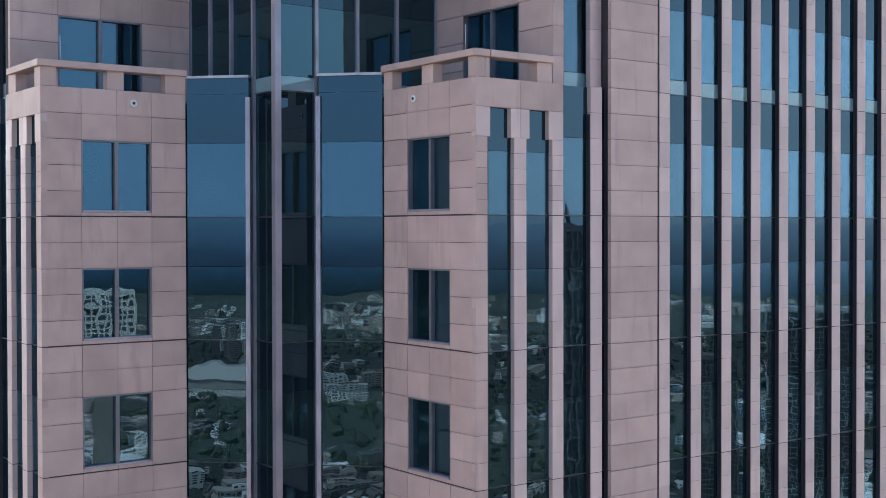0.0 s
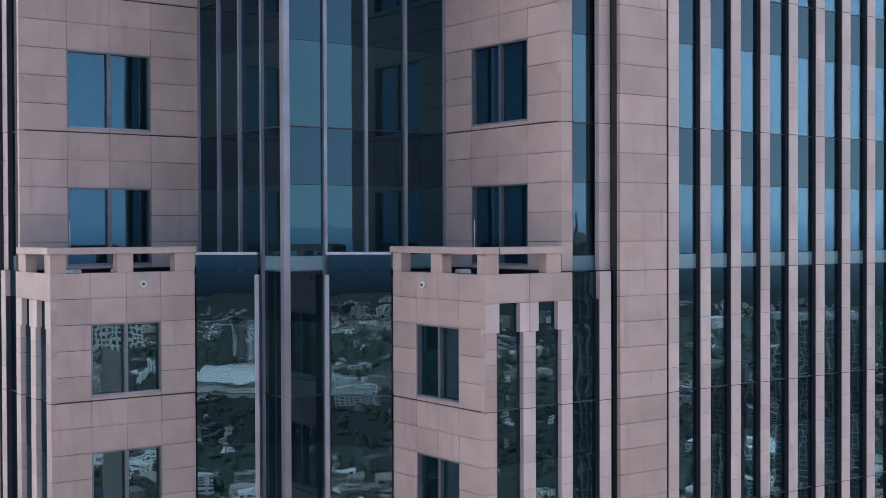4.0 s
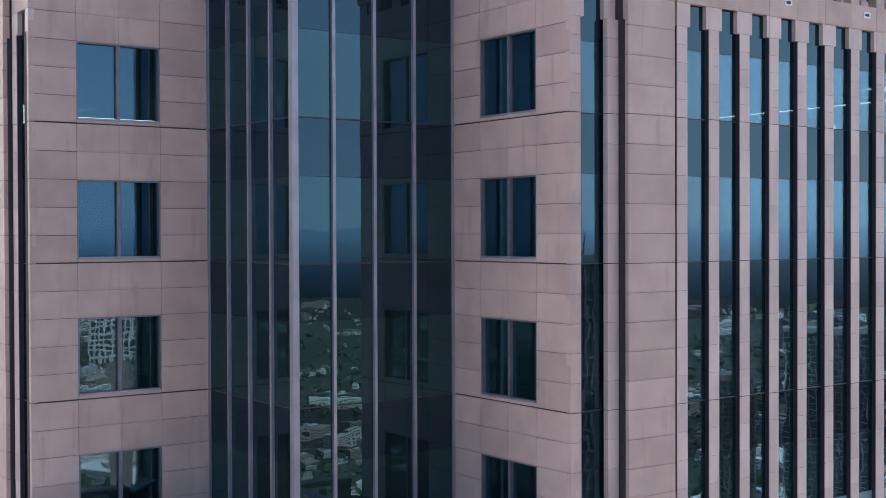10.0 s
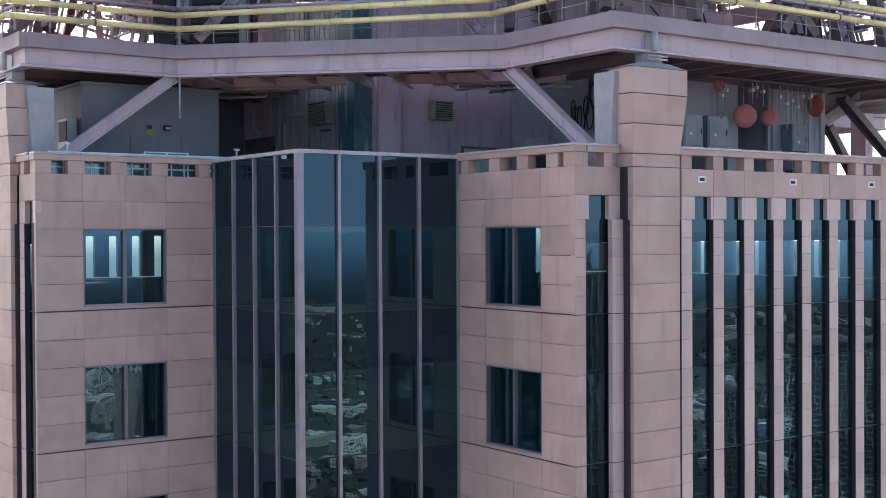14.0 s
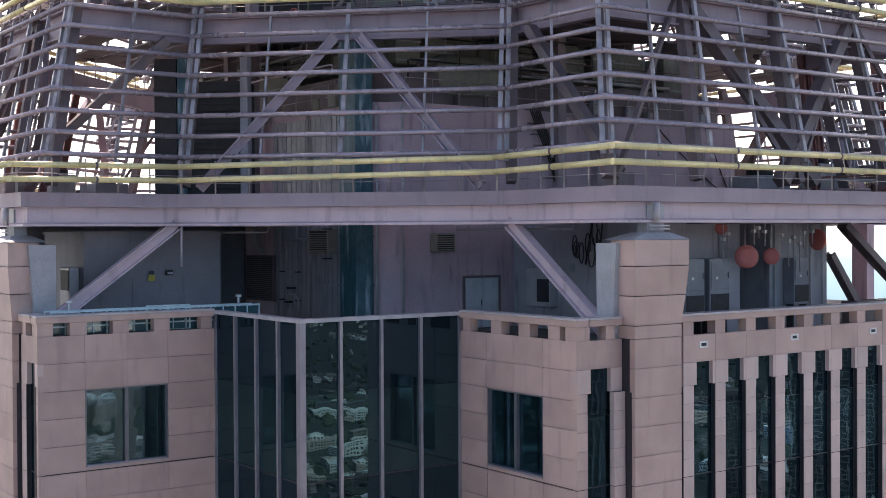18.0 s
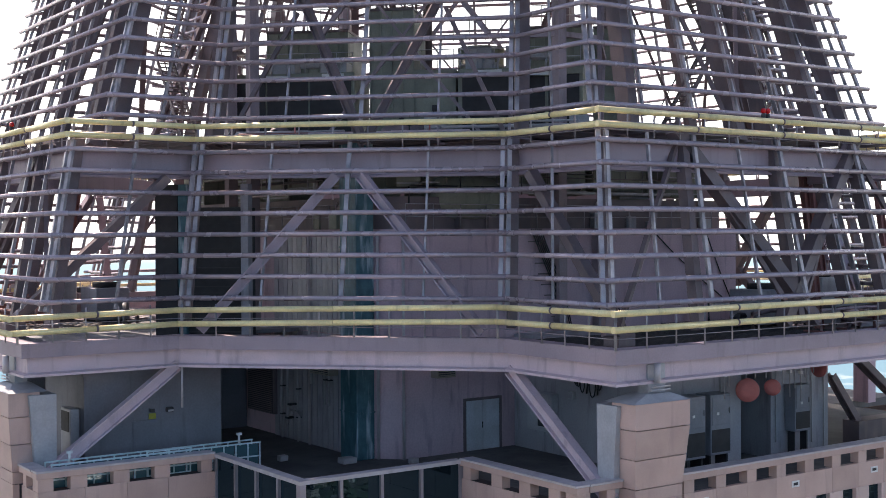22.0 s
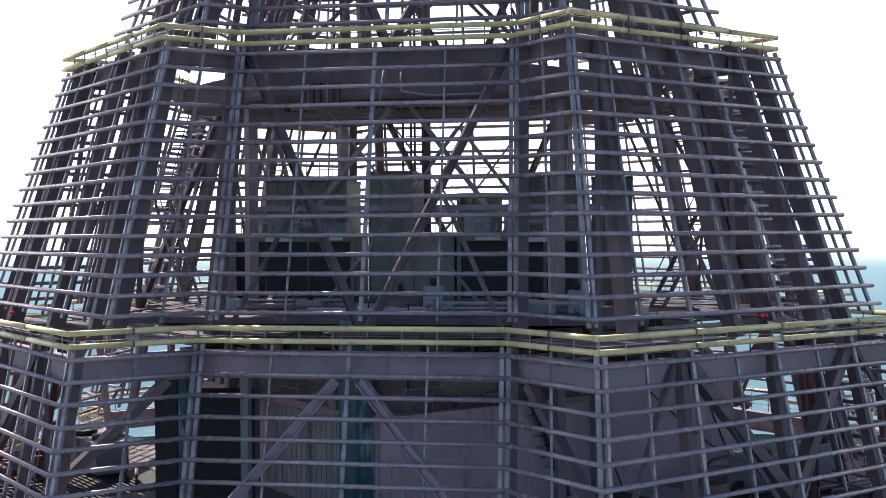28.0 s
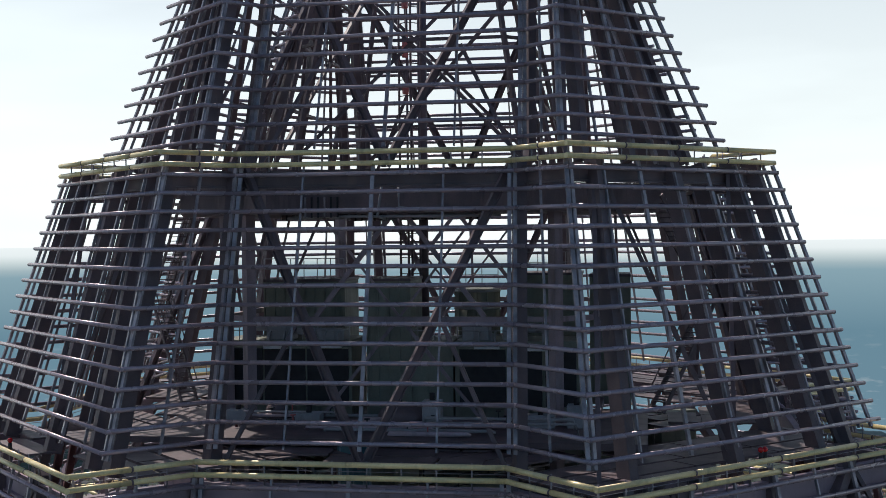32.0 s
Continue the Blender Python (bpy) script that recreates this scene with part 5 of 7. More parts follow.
part("wall_mass", bm, WALLG, right_house)
bm = bmesh.new()
box(bm, 19.08, 22.55, -2.2, 6.0, ROOFZ, 258.2)
part("wall_mass", bm, WALLG, right_house)
# back of the recess in near-black: its shade is put into the colour
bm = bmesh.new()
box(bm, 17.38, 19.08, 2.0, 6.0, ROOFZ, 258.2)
part("shaded_recess_wall", bm, DARK, right_house)


def louvred_unit(name, label, wall, s0, s1, z0, z1, deep, mat):
    """An air conditioner on a wall of the plant house, given as its axis and place: a case with slats in its front."""
    axis, w = wall

    def slab(bm, a, b, d0, d1, lo, hi):
        if axis == "x":
            box(bm, w - d0, w - d1, a, b, lo, hi)
        else:
            box(bm, a, b, w - d0, w - d1, lo, hi)

    u = thing(name, label, "air conditioner", group="wall air conditioners")
    bm = bmesh.new()
    slab(bm, s0, s1, deep, -0.02, z0, z1)
    bevelled(bm, 0.02)
    part("case", bm, mat, u)
    bm = bmesh.new()
    slab(bm, s0 + 0.06, s1 - 0.06, deep + 0.006, deep - 0.02, z0 + 0.06, z1 - 0.06)
    grille = part("grille_back", bm, DARK, u)
    n = int((z1 - z0 - 0.12) / 0.085)
    for j in range(n):
        z = z0 + 0.08 + j * 0.085
        bm = bmesh.new()
        slab(bm, s0 + 0.06, s1 - 0.06, deep + 0.03, deep + 0.006, z, z + 0.04)
        part("slat", bm, mat, grille)


louvred_unit("air_conditioner", "beige louvred air conditioner on the mauve wall", ("y", 6.05), 8.85, 9.75, 256.68, 257.42, 0.45, BEIGE)
louvred_unit("air_conditioner", "dusty grey louvred air conditioner beside the teal casing", ("x", 6.44), 9.1, 10.6, 256.66, 257.6, 0.45, BEIGE)
louvred_unit("air_conditioner", "dark louvred wall vent deep in the shaded recess", ("x", 6.44), 14.3, 16.8, 254.5, 256.5, 0.2, GIRDER)

CABINET = material("blue_grey_cabinet_paint", (0.25, 0.262, 0.30), 0.45, scale=1.3, grain=15, bump=0.03, stain=(0.18, 0.18, 0.2, 0.4))
DOORG = material("door_paint", (0.6, 0.63, 0.68), 0.5, scale=1.3, grain=15, bump=0.03, stain=(0.36, 0.36, 0.37, 0.4))
door = thing("door", "closed grey steel double door in the plant house wall", "door")
for n, x0 in enumerate((10.5, 11.36)):
    bm = bmesh.new()
    box(bm, x0 + 0.01, x0 + 0.84, 5.98, 6.05, ROOFZ + 0.02, 255.62)
    bevelled(bm, 0.008)
    leaf = part("door_leaf", bm, DOORG, door)
bm = bmesh.new()
box(bm, 10.42, 10.5, 5.95, 6.07, ROOFZ, 255.72)
box(bm, 12.22, 12.3, 5.95, 6.07, ROOFZ, 255.72)
box(bm, 10.5, 12.22, 5.95, 6.07, 255.62, 255.72)
part("door_frame", bm, GIRDER, door)
bm = bmesh.new()
tube(bm, (11.3, 5.93, 254.5), (11.3, 5.93, 254.75), 0.02)
part("handle", bm, DARK, leaf)

# door, light and yellow warning sign on the stair house
door = thing("door", "flush grey door in the stair house wall", "door")
bm = bmesh.new()
box(bm, -2.5, -1.5, 8.16, 8.21, ROOFZ, 255.75)
part("door_leaf", bm, WALLD, door)
sign = thing("warning_sign", "small yellow warning sign with dark bars on the stair house", "sign")
bm = bmesh.new()
box(bm, -1.92, -1.66, 8.14, 8.16, 255.78, 255.98)
part("sign_plate", bm, YELLOW, sign)
bm = bmesh.new()
box(bm, -1.88, -1.70, 8.14, 8.16, 256.02, 256.14)
part("sign_bar", bm, DARK, sign)
wall_lamp = thing("wall_lamp", "small dark wall lamp with a pale lens", "lamp")
bm = bmesh.new()
box(bm, -1.28, -1.02, 8.0, 8.2, 255.98, 256.16)
bevelled(bm, 0.03)
case = part("lamp_case", bm, DARK, wall_lamp)
bm = bmesh.new()
box(bm, -1.25, -1.05, 7.98, 8.0, 256.01, 256.08)
part("lens", bm, UNIT, case, "pale lamp lens")
panel = thing("switch_panel", "grey electrical cabinet on the side of the stair house", "cabinet")
bm = bmesh.new()
box(bm, -4.6, -4.26, 8.6, 9.6, 254.6, 256.3)
bevelled(bm, 0.02)
part("case", bm, UNIT, panel)
bm = bmesh.new()
box(bm, -4.62, -4.6, 8.7, 9.5, 255.5, 256.2)
part("cabinet_door", bm, DARK, panel)


def cabinet(x0, x1, y0, y1, z0, z1, label):
    c = thing("electrical_cabinet", label, "cabinet", group="roof cabinets")
    bm = bmesh.new()
    box(bm, x0, x1, y0, y1, z0, z1)
    bevelled(bm, 0.02)
    part("case", bm, CABINET, c)
    bm = bmesh.new()
    box(bm, x0 + 0.05, x1 - 0.05, y0 - 0.02, y0, z0 + 0.1, z0 + (z1 - z0) * 0.42)
    part("grille", bm, DARK, c)
    bm = bmesh.new()
    box(bm, x0 + 0.06, x1 - 0.06, y0 - 0.025, y0, z0 + (z1 - z0) * 0.5, z1 - 0.08)
    bevelled(bm, 0.008)
    cab_door = part("cabinet_door", bm, CABINET, c)
    bm = bmesh.new()
    box(bm, x0 + 0.3, x0 + 0.42, y0 - 0.03, y0 - 0.025, z1 - 0.75, z1 - 0.65)
    part("label_plate", bm, WHITE, cab_door, "small white label plate")
    bm = bmesh.new()
    tube(bm, (x1 - 0.14, y0 - 0.05, z1 - 0.7), (x1 - 0.14, y0 - 0.05, z1 - 0.5), 0.015)
    part("handle", bm, DARK, cab_door, "dark pull handle")
    for x in (x0 + 0.08, x1 - 0.08):
        bm = bmesh.new()
        box(bm, x - 0.04, x + 0.04, y0 + 0.1, y1 - 0.1, ROOFZ, z0)
        part("leg", bm, DARK, c)


cabinet(13.6, 14.6, -3.0, -2.25, 254.2, 256.45, "tall grey electrical cabinet with a dark lower grille")
cabinet(14.86, 15.92, -3.0, -2.25, 254.25, 256.45, "tall grey electrical cabinet with a dark lower grille")
cabinet(19.85, 20.75, -2.75, -2.25, 254.6, 256.4, "smaller grey switch cabinet with a glazed door")
box_c = thing("electrical_cabinet", "grey meter cabinet hung on the switch room side wall", "cabinet", group="roof cabinets")
bm = bmesh.new()
box(bm, 12.6, 12.98, 3.2, 4.7, 254.5, 256.0)
bevelled(bm, 0.02)
part("case", bm, UNIT, box_c)
bm = bmesh.new()
box(bm, 12.57, 12.6, 3.3, 4.0, 254.7, 255.6)
part("grille", bm, DARK, box_c)


def dish(x, y, z, r, turn, drop, label):
    """A shallow drum dish on a pipe that hangs from the beam."""
    d = thing("dish_antenna", label, "dish antenna", group="red dishes")
    bm = bmesh.new()
    way = Vector((-math.sin(radians(turn)), -math.cos(radians(turn)), 0))
    c = Vector((x, y, z))
    u, w = way.cross((0, 0, 1)).normalized(), Vector((0, 0, 1))
    rings = []
    for off, rad in ((-0.2, 0.35), (-0.1, 0.8), (0.0, 1.0), (0.05, 1.0), (0.07, 0.96), (0.1, 0.5)):
        rings.append([bm.verts.new(c + way * off + (u * math.cos(2 * math.pi * k / 28) + w * math.sin(2 * math.pi * k / 28)) * r * rad) for k in range(28)])
    for p, q in zip(rings, rings[1:]):
        for k in range(28):
            bm.faces.new((p[k], p[(k + 1) % 28], q[(k + 1) % 28], q[k])).smooth = True
    bm.faces.new(rings[0])
    bm.faces.new(rings[-1])
    part("drum", bm, RED, d)
    bm = bmesh.new()
    back = c - way * 0.28
    tube(bm, (back.x, back.y, z - r * 0.4), (back.x, back.y, z + drop), 0.035)
    pole = part("mast", bm, FRAME, d)
    bm = bmesh.new()
    box(bm, back.x - 0.07, back.x + 0.07, back.y - 0.07, back.y + 0.12, z - 0.08, z + 0.08)
    part("clamp", bm, DARK, pole)


dish(16.71, -3.1, 256.5, 0.44, 36, 1.25, "large faded red dish antenna hanging under the beam")
dish(18.1, -3.1, 256.5, 0.31, 42, 1.25, "small faded red dish antenna hanging under the beam")
dish(20.85, -3.1, 257.1, 0.42, 96, 0.65, "faded red dish antenna turned aside under the beam")
dish(15.35, -3.1, 257.55, 0.22, 50, 0.15, "small red dish antenna half hidden by the beam")
for x, z0, z1 in ((15.25, 256.3, 257.75), (15.5, 256.75, 257.75), (16.9, 256.95, 257.75), (17.15, 257.2, 257.75), (17.5, 256.9, 257.75), (18.45, 256.6, 257.75), (18.85, 256.1, 257.75), (19.15, 256.4, 257.75), (19.5, 255.9, 257.75), (19.75, 256.8, 257.75), (20.25, 256.9, 257.75)):
    rod = thing("antenna_rod", "slim pale rod antenna hanging under the beam", "antenna", group="rod antennas")
    bm = bmesh.new()
    tube(bm, (x, -3.3, z0), (x, -3.3, z1), 0.024)
    part("rod", bm, CAP, rod)
    bm = bmesh.new()
    box(bm, x - 0.06, x + 0.06, -3.36, -3.2, z0 + 0.55 * (z1 - z0), z0 + 0.55 * (z1 - z0) + 0.12)
    part("clamp", bm, WHITE, rod)

tray = thing("cable_tray", "flat dark cable tray under the joists, from which the dishes hang", "cable tray")
bm = bmesh.new()
box(bm, 14.2, 22.0, -3.6, -2.5, 257.72, 257.79)
part("tray_sheet", bm, GIRDER, tray)

# ---- steel under the ring beam ----
for side in ("y", "x"):
    def sw(p):
        return p if side == "x" else (p[1], p[0], p[2])

    k = thing("knee_brace", "pale mauve steel I-section brace from the roof to the ring beam", "brace", group="knee braces")
    bm = bmesh.new()
    channel(bm, sw((6.98, -6.25, 254.2)), sw((6.98, -1.35, 257.78)), 0.34, 0.36, sw((0, -0.59, 0.81)), 0.05)
    part("section", bm, STEEL, k)
    post = thing("steel_post", "grey steel post behind the flared granite pilaster head", "post", group="steel posts")
    bm = bmesh.new()
    v = [sw(q) for q in ((7.0, -6.2, ROOFZ), (9.4, -6.2, ROOFZ), (9.4, -5.6, ROOFZ), (7.0, -5.6, ROOFZ), (6.95, -6.5, 257.1), (9.5, -6.5, 257.1), (9.5, -5.6, 257.1), (6.95, -5.6, 257.1))]
    vs = [bm.verts.new(q) for q in v]
    for f in ((0, 1, 2, 3), (4, 5, 6, 7), (0, 1, 5, 4), (1, 2, 6, 5), (2, 3, 7, 6), (3, 0, 4, 7)):
        bm.faces.new([vs[i] for i in f])
    part("casing", bm, UNIT, post)
    bm = bmesh.new()
    lo = [bm.verts.new(sw(q)) for q in ((7.02, -7.14, 257.2), (9.48, -7.14, 257.2), (9.48, -5.85, 257.2), (7.02, -5.85, 257.2))]
    hi = [bm.verts.new(sw(q)) for q in ((7.95, -6.75, 257.42), (8.95, -6.75, 257.42), (8.95, -6.1, 257.42), (7.95, -6.1, 257.42))]
    bm.faces.new(lo)
    bm.faces.new(hi)
    for n in range(4):
        bm.faces.new((lo[n], lo[(n + 1) % 4], hi[(n + 1) % 4], hi[n]))
    part("hipped_cap", bm, UNIT, post)
    bm = bmesh.new()
    p = [sw(q) for q in ((8.12, -6.62, 0), (8.86, -6.2, 0))]
    box(bm, min(p[0][0], p[1][0]), max(p[0][0], p[1][0]), min(p[0][1], p[1][1]), max(p[0][1], p[1][1]), 257.42, 258.3)
    part("stub_column", bm, UNIT, post)
    bm = bmesh.new()
    for dz in (257.52, 257.62):
        tube(bm, sw((8.1, -6.8, dz)), sw((8.9, -6.8, dz)), 0.03)
    tube(bm, sw((8.3, -6.85, 257.75)), sw((8.3, -6.85, 258.35)), 0.11, 12)
    part("lamp_can", bm, CAP, post)
# joists between the ring beam and the plant house
joists = thing("roof_joists", "dark steel joists under the crown between beam and plant house", "joists")
for k in range(9):
    s = -6.4 + 1.6 * k
    bm = bmesh.new()
    channel(bm, (*on_diag(6.5, s), 257.95), (*on_diag(6.5, s, 7.0 if abs(s) > 4.4 else 4.6), 257.95), 0.2, 0.34, (0, 0, 1))
    part("joist", bm, STEEL, joists)
for k in range(10):
    for side in ("y", "x"):
        a = 9.6 + 1.5 * k
        bm = bmesh.new()
        p, q = (a, -6.3, 257.95), (a, -2.0 if a > 12.5 else 5.0, 257.95)
        if side == "x":
            p, q = (p[1], p[0], p[2]), (q[1], q[0], q[2])
        channel(bm, p, q, 0.2, 0.34, (0, 0, 1))
        part("joist", bm, GIRDER, joists)
deck = thing("crown_deck", "dark metal deck over the joists", "deck")
bm = bmesh.new()
prism(bm, [on_diag(6.5, -4.6), on_diag(6.5, 4.6), on_diag(6.5, 4.6, 3.6), on_diag(6.5, -4.6, 3.6)], 258.14, 258.2)
part("deck_sheet", bm, DARK, deck)
# sheet added on the left only, to keep sun off brace and wall below
bm = bmesh.new()
box(bm, -6.1, 4.6, 7.6, 24.3, 258.12, 258.19)
part("deck_sheet", bm, DARK, deck)

# ---- window-cleaning cradle on the roof ----
cradle = thing("cleaning_cradle", "long pale green-railed cleaning cradle lying behind the parapet", "cradle")
bm = bmesh.new()
box(bm, -6.1, 1.38, 5.95, 6.65, 253.75, 253.85)
part("floor_plate", bm, UNIT, cradle)
for y in (5.98, 6.62):
    for z in (254.93, 254.45, 253.9):
        bm = bmesh.new()
        box(bm, -6.12, 1.38, y - 0.025, y + 0.025, z - 0.025, z + 0.025)
        part("rail", bm, GLASSRAIL, cradle)
    for k in range(17):
        x = -6.1 + 7.45 * k / 16
        bm = bmesh.new()
        box(bm, x - 0.02, x + 0.02, y - 0.02, y + 0.02, 253.85, 254.93)
        part("post", bm, GLASSRAIL, cradle)
CRADLE_GLASS = glazing("cradle_panel", (0.05, 0.13, 0.15), (0.7, 0.9, 0.95), 0.12, 0.004)
for k in range(8):
    x = -6.1 + 7.45 * k / 8
    bm = bmesh.new()
    box(bm, x + 0.05, x + 0.88, 5.99, 6.0, 254.0, 254.88)
    part("panel", bm, CRADLE_GLASS, cradle)
for x in (-5.4, 0.7):
    bm = bmesh.new()
    tube(bm, (x, 6.3, 254.9), (x, 6.3, 255.2), 0.04)
    box(bm, x - 0.09, x + 0.09, 6.24, 6.36, 255.2, 255.28)
    part("hoist_head", bm, WHITE, cradle)
for x, y, w in ((5.14, 6.5, 0.5), (3.5, 8.5, 0.3), (7.24, 5.0, 0.28)):
    ped = thing("roof_pad", "small pale concrete pad on the roof membrane", "pad", group="roof pads")
    bm = bmesh.new()
    box(bm, x, x + w * 1.2, y, y + w, ROOFZ, ROOFZ + 0.22)
    bevelled(bm, 0.03)
    part("pad", bm, CAP, ped)
# thin rods on the setback parapets and dangling conduit
for x, y, z0, z1 in ((-6.2, 2.35, 237.15, 237.95), (2.35, -6.2, 237.15, 237.95)):
    rod = thing("lightning_rod", "thin pale rod on the balustrade coping", "rod", group="lightning rods")
    bm = bmesh.new()
    tube(bm, (x, y, z0), (x, y, z1), 0.012)
    part("rod", bm, CAP, rod)
drop = thing("hanging_conduit", "short pale conduit hanging from the ring beam", "conduit")
bm = bmesh.new()
tube(bm, (-1.25, 6.75, 256.3), (-1.25, 6.75, 257.75), 0.04)
part("conduit", bm, CAP, drop)
for side, a in (("y", -4.0), ("x", -3.9)):
    cam_eye = thing("round_fitting", "small round pale fitting on the granite of the lower block", "fitting", group="round fittings")
    bm = bmesh.new()
    p, q = ((a, L - 0.05, 236.05), (a, L + 0.0, 236.05)) if side == "y" else ((L - 0.05, a, 236.05), (L + 0.0, a, 236.05))
    tube(bm, p, q, 0.112, 20)
    part("ring", bm, WHITE, cam_eye)
    bm = bmesh.new()
    p, q = ((a, L - 0.07, 236.05), (a, L - 0.05, 236.05)) if side == "y" else ((L - 0.07, a, 236.05), (L - 0.05, a, 236.05))
    tube(bm, p, q, 0.045, 12)
    part("lens", bm, DARK, cam_eye)

# ---- plant inside the middle tier ----
mech = thing("cooling_plant", "green-grey louvred plant blocks inside the crown", "plant")
K = 24.0
BLOCKS = ((30.0, -7.95, -3.95, 272.1, 3.0), (24.0, -1.85, 0.1, 272.27, 3.0), (33.0, 0.9, 3.3, 271.7, 2.6), (33.0, 3.9, 7.3, 272.3, 3.0), (33.0, 7.8, 9.7, 272.2, 3.0))
for kk, s0, s1, z1, deep in BLOCKS:
    bm = bmesh.new()
    if (s0, s1) == (0.9, 3.3):
        # a round tank with hoops stands among the square blocks
        x, y = on_diag(kk, 2.1, 1.2)
        tube(bm, (x, y, 266.0), (x, y, z1 - 0.1), 1.14, 28)
        tank_part = part("round_tank", bm, MECH, mech)
        for z in (267.6, 269.2, 270.6, z1 - 0.25):
            bm = bmesh.new()
            tube(bm, (x, y, z), (x, y, z + 0.12), 1.18, 28)
            part("hoop", bm, UNIT, tank_part)
        for n in range(14):
            bm = bmesh.new()
            q = 2 * math.pi * n / 14
            tube(bm, (x + 1.14 * math.cos(q), y + 1.14 * math.sin(q), 266.0), (x + 1.14 * math.cos(q), y + 1.14 * math.sin(q), z1 - 0.1), 0.03, 6)
            part("stave", bm, MECH, tank_part)
        continue
    diag_box(bm, s0, s1, 0, deep, 266.0, z1, kk)
    block_part = part("plant_block", bm, MECH, mech)
    n = int((s1 - s0) / 0.45)
    for j in range(n + 1):
        s = s0 + (s1 - s0) * j / n
        bm = bmesh.new()
        diag_box(bm, s - 0.035, s + 0.035, -0.06, 0.0, 266.0, z1, kk)
        part("panel_rib", bm, MECH, block_part)
    bm = bmesh.new()
    diag_box(bm, s0 - 0.05, s1 + 0.05, -0.1, deep, z1, z1 + 0.12, kk)
    part("top_edge", bm, GIRDER, mech)
# lower row of casings with dark intakes
for s0, s1 in ((-8.7, -2.6), (-1.9, 2.0), (2.1, 7.6)):
    bm = bmesh.new()
    diag_box(bm, s0, s1, 0.05, 3.0, 266.0, 269.6, K)
    part("plant_block", bm, MECH, mech)
for s0, s1 in ((-8.55, -6.75), (-6.65, -4.75), (-4.65, -2.75), (2.3, 4.35), (4.5, 5.95), (6.1, 7.45)):
    bm = bmesh.new()
    diag_box(bm, s0, s1, -0.02, 0.03, 266.7, 269.25, K)
    intake = part("dark_intake", bm, DARK, mech)
    for z in (266.64, 269.25):
        bm = bmesh.new()
        diag_box(bm, s0 - 0.04, s1 + 0.04, -0.12, 0.04, z, z + 0.08, K)
        part("trim", bm, MECH, intake)
bm = bmesh.new()
diag_box(bm, -10.5, 10.5, -6.5, 3.0, 266.0, 266.25, K)
part("platform", bm, GIRDER, mech)
for s, z in ((-7.6, 270.2), (-5.2, 270.0), (2.6, 269.9), (5.2, 270.1)):
    bm = bmesh.new()
    tube(bm, (*on_diag(K, s, 0.4), z), (*on_diag(K, s + 1.1, 0.4), z), 0.16, 10)
    tube(bm, (*on_diag(K, s + 1.1, 0.4), z), (*on_diag(K, s + 1.1, 0.4), z - 0.9), 0.16, 10)
    part("duct", bm, UNIT, mech)
for s0, s1, z0, z1 in ((-6.6, -5.4, 269.6, 270.3), (-4.2, -3.0, 269.6, 270.1), (2.4, 3.6, 269.6, 270.5), (4.2, 4.9, 269.6, 270.6)):
    bm = bmesh.new()
    diag_box(bm, s0, s1, 0.2, 1.2, z0, z1, K)
    bevelled(bm, 0.03)
    part("fan_case", bm, UNIT, mech)
MX, MY = C - 0.75, C + 0.75
mast = thing("ladder_mast", "slim dark lattice mast with a caged ladder on the crown's axis", "mast")
for dx, dy in ((-0.35, -0.35), (0.35, -0.35), (0.35, 0.35), (-0.35, 0.35)):
    bm = bmesh.new()
    tube(bm, (MX + dx, MY + dy, 263), (MX + dx, MY + dy, 291), 0.06)
    part("leg", bm, GIRDER, mast)
for k in range(70):
    z = 263.2 + 0.4 * k
    bm = bmesh.new()
    for a, b in (((-0.35, -0.35), (0.35, -0.35)), ((-0.35, 0.35), (-0.35, -0.35))):
        tube(bm, (MX + a[0], MY + a[1], z), (MX + b[0], MY + b[1], z), 0.025, 6)
    part("rung", bm, GIRDER, mast)
bm = bmesh.new()
tube(bm, (MX + 0.7, MY - 0.2, 263), (MX + 0.7, MY - 0.2, 291), 0.2, 12)
part("riser", bm, GIRDER, mast)

for z, h in ((281.2, 0.5), (283.0, 1.1), (285.4, 0.5)):
    aerial = thing("panel_aerial", "faded red panel aerial clamped to the ladder mast", "antenna", group="mast aerials")
    bm = bmesh.new()
    box(bm, MX - 0.75, MX - 0.5, MY - 0.75, MY - 0.5, z, z + h)
    bevelled(bm, 0.03)
    panel_part = part("panel", bm, RED, aerial)
    bm = bmesh.new()
    tube(bm, (MX - 0.55, MY - 0.55, z + h / 2), (MX - 0.35, MY - 0.35, z + h / 2), 0.03, 6)
    part("clamp", bm, GIRDER, panel_part)

# ---- warning lamps on the second gold ring ----
for x, y in ((15.67, -4.75), (15.9, -4.75), (-4.75, 14.58)):
    lamp = thing("warning_lamp", "red aviation warning lamp on the gold tube", "lamp", group="warning lamps")
    bm = bmesh.new()
    tube(bm, (x, y, 266.22), (x, y, 266.5), 0.08, 12)
    part("base", bm, DARK, lamp)
    bm = bmesh.new()
    bmesh.ops.create_uvsphere(bm, u_segments=14, v_segments=8, radius=0.1)
    bmesh.ops.translate(bm, verts=bm.verts, vec=(x, y, 266.6))
    part("lens", bm, REDGLOW, lamp)


# ---- open grating decks inside the lowest tier, and the clutter on them ----
for side in ("y", "x"):
    grating = thing("grating_deck", "dark open bar grating laid on the joists inside the crown", "grating", group="crown gratings")
    for k in range(33):
        v = -6.0 + 0.27 * k
        bm = bmesh.new()
        a0, a1 = 9.0, 24.4
        if side == "y":
            box(bm, a0, a1, v, v + 0.15, 258.2, 258.27)
        else:
            box(bm, v, v + 0.15, a0, a1, 258.2, 258.27)
        part("bar", bm, DARK, grating)


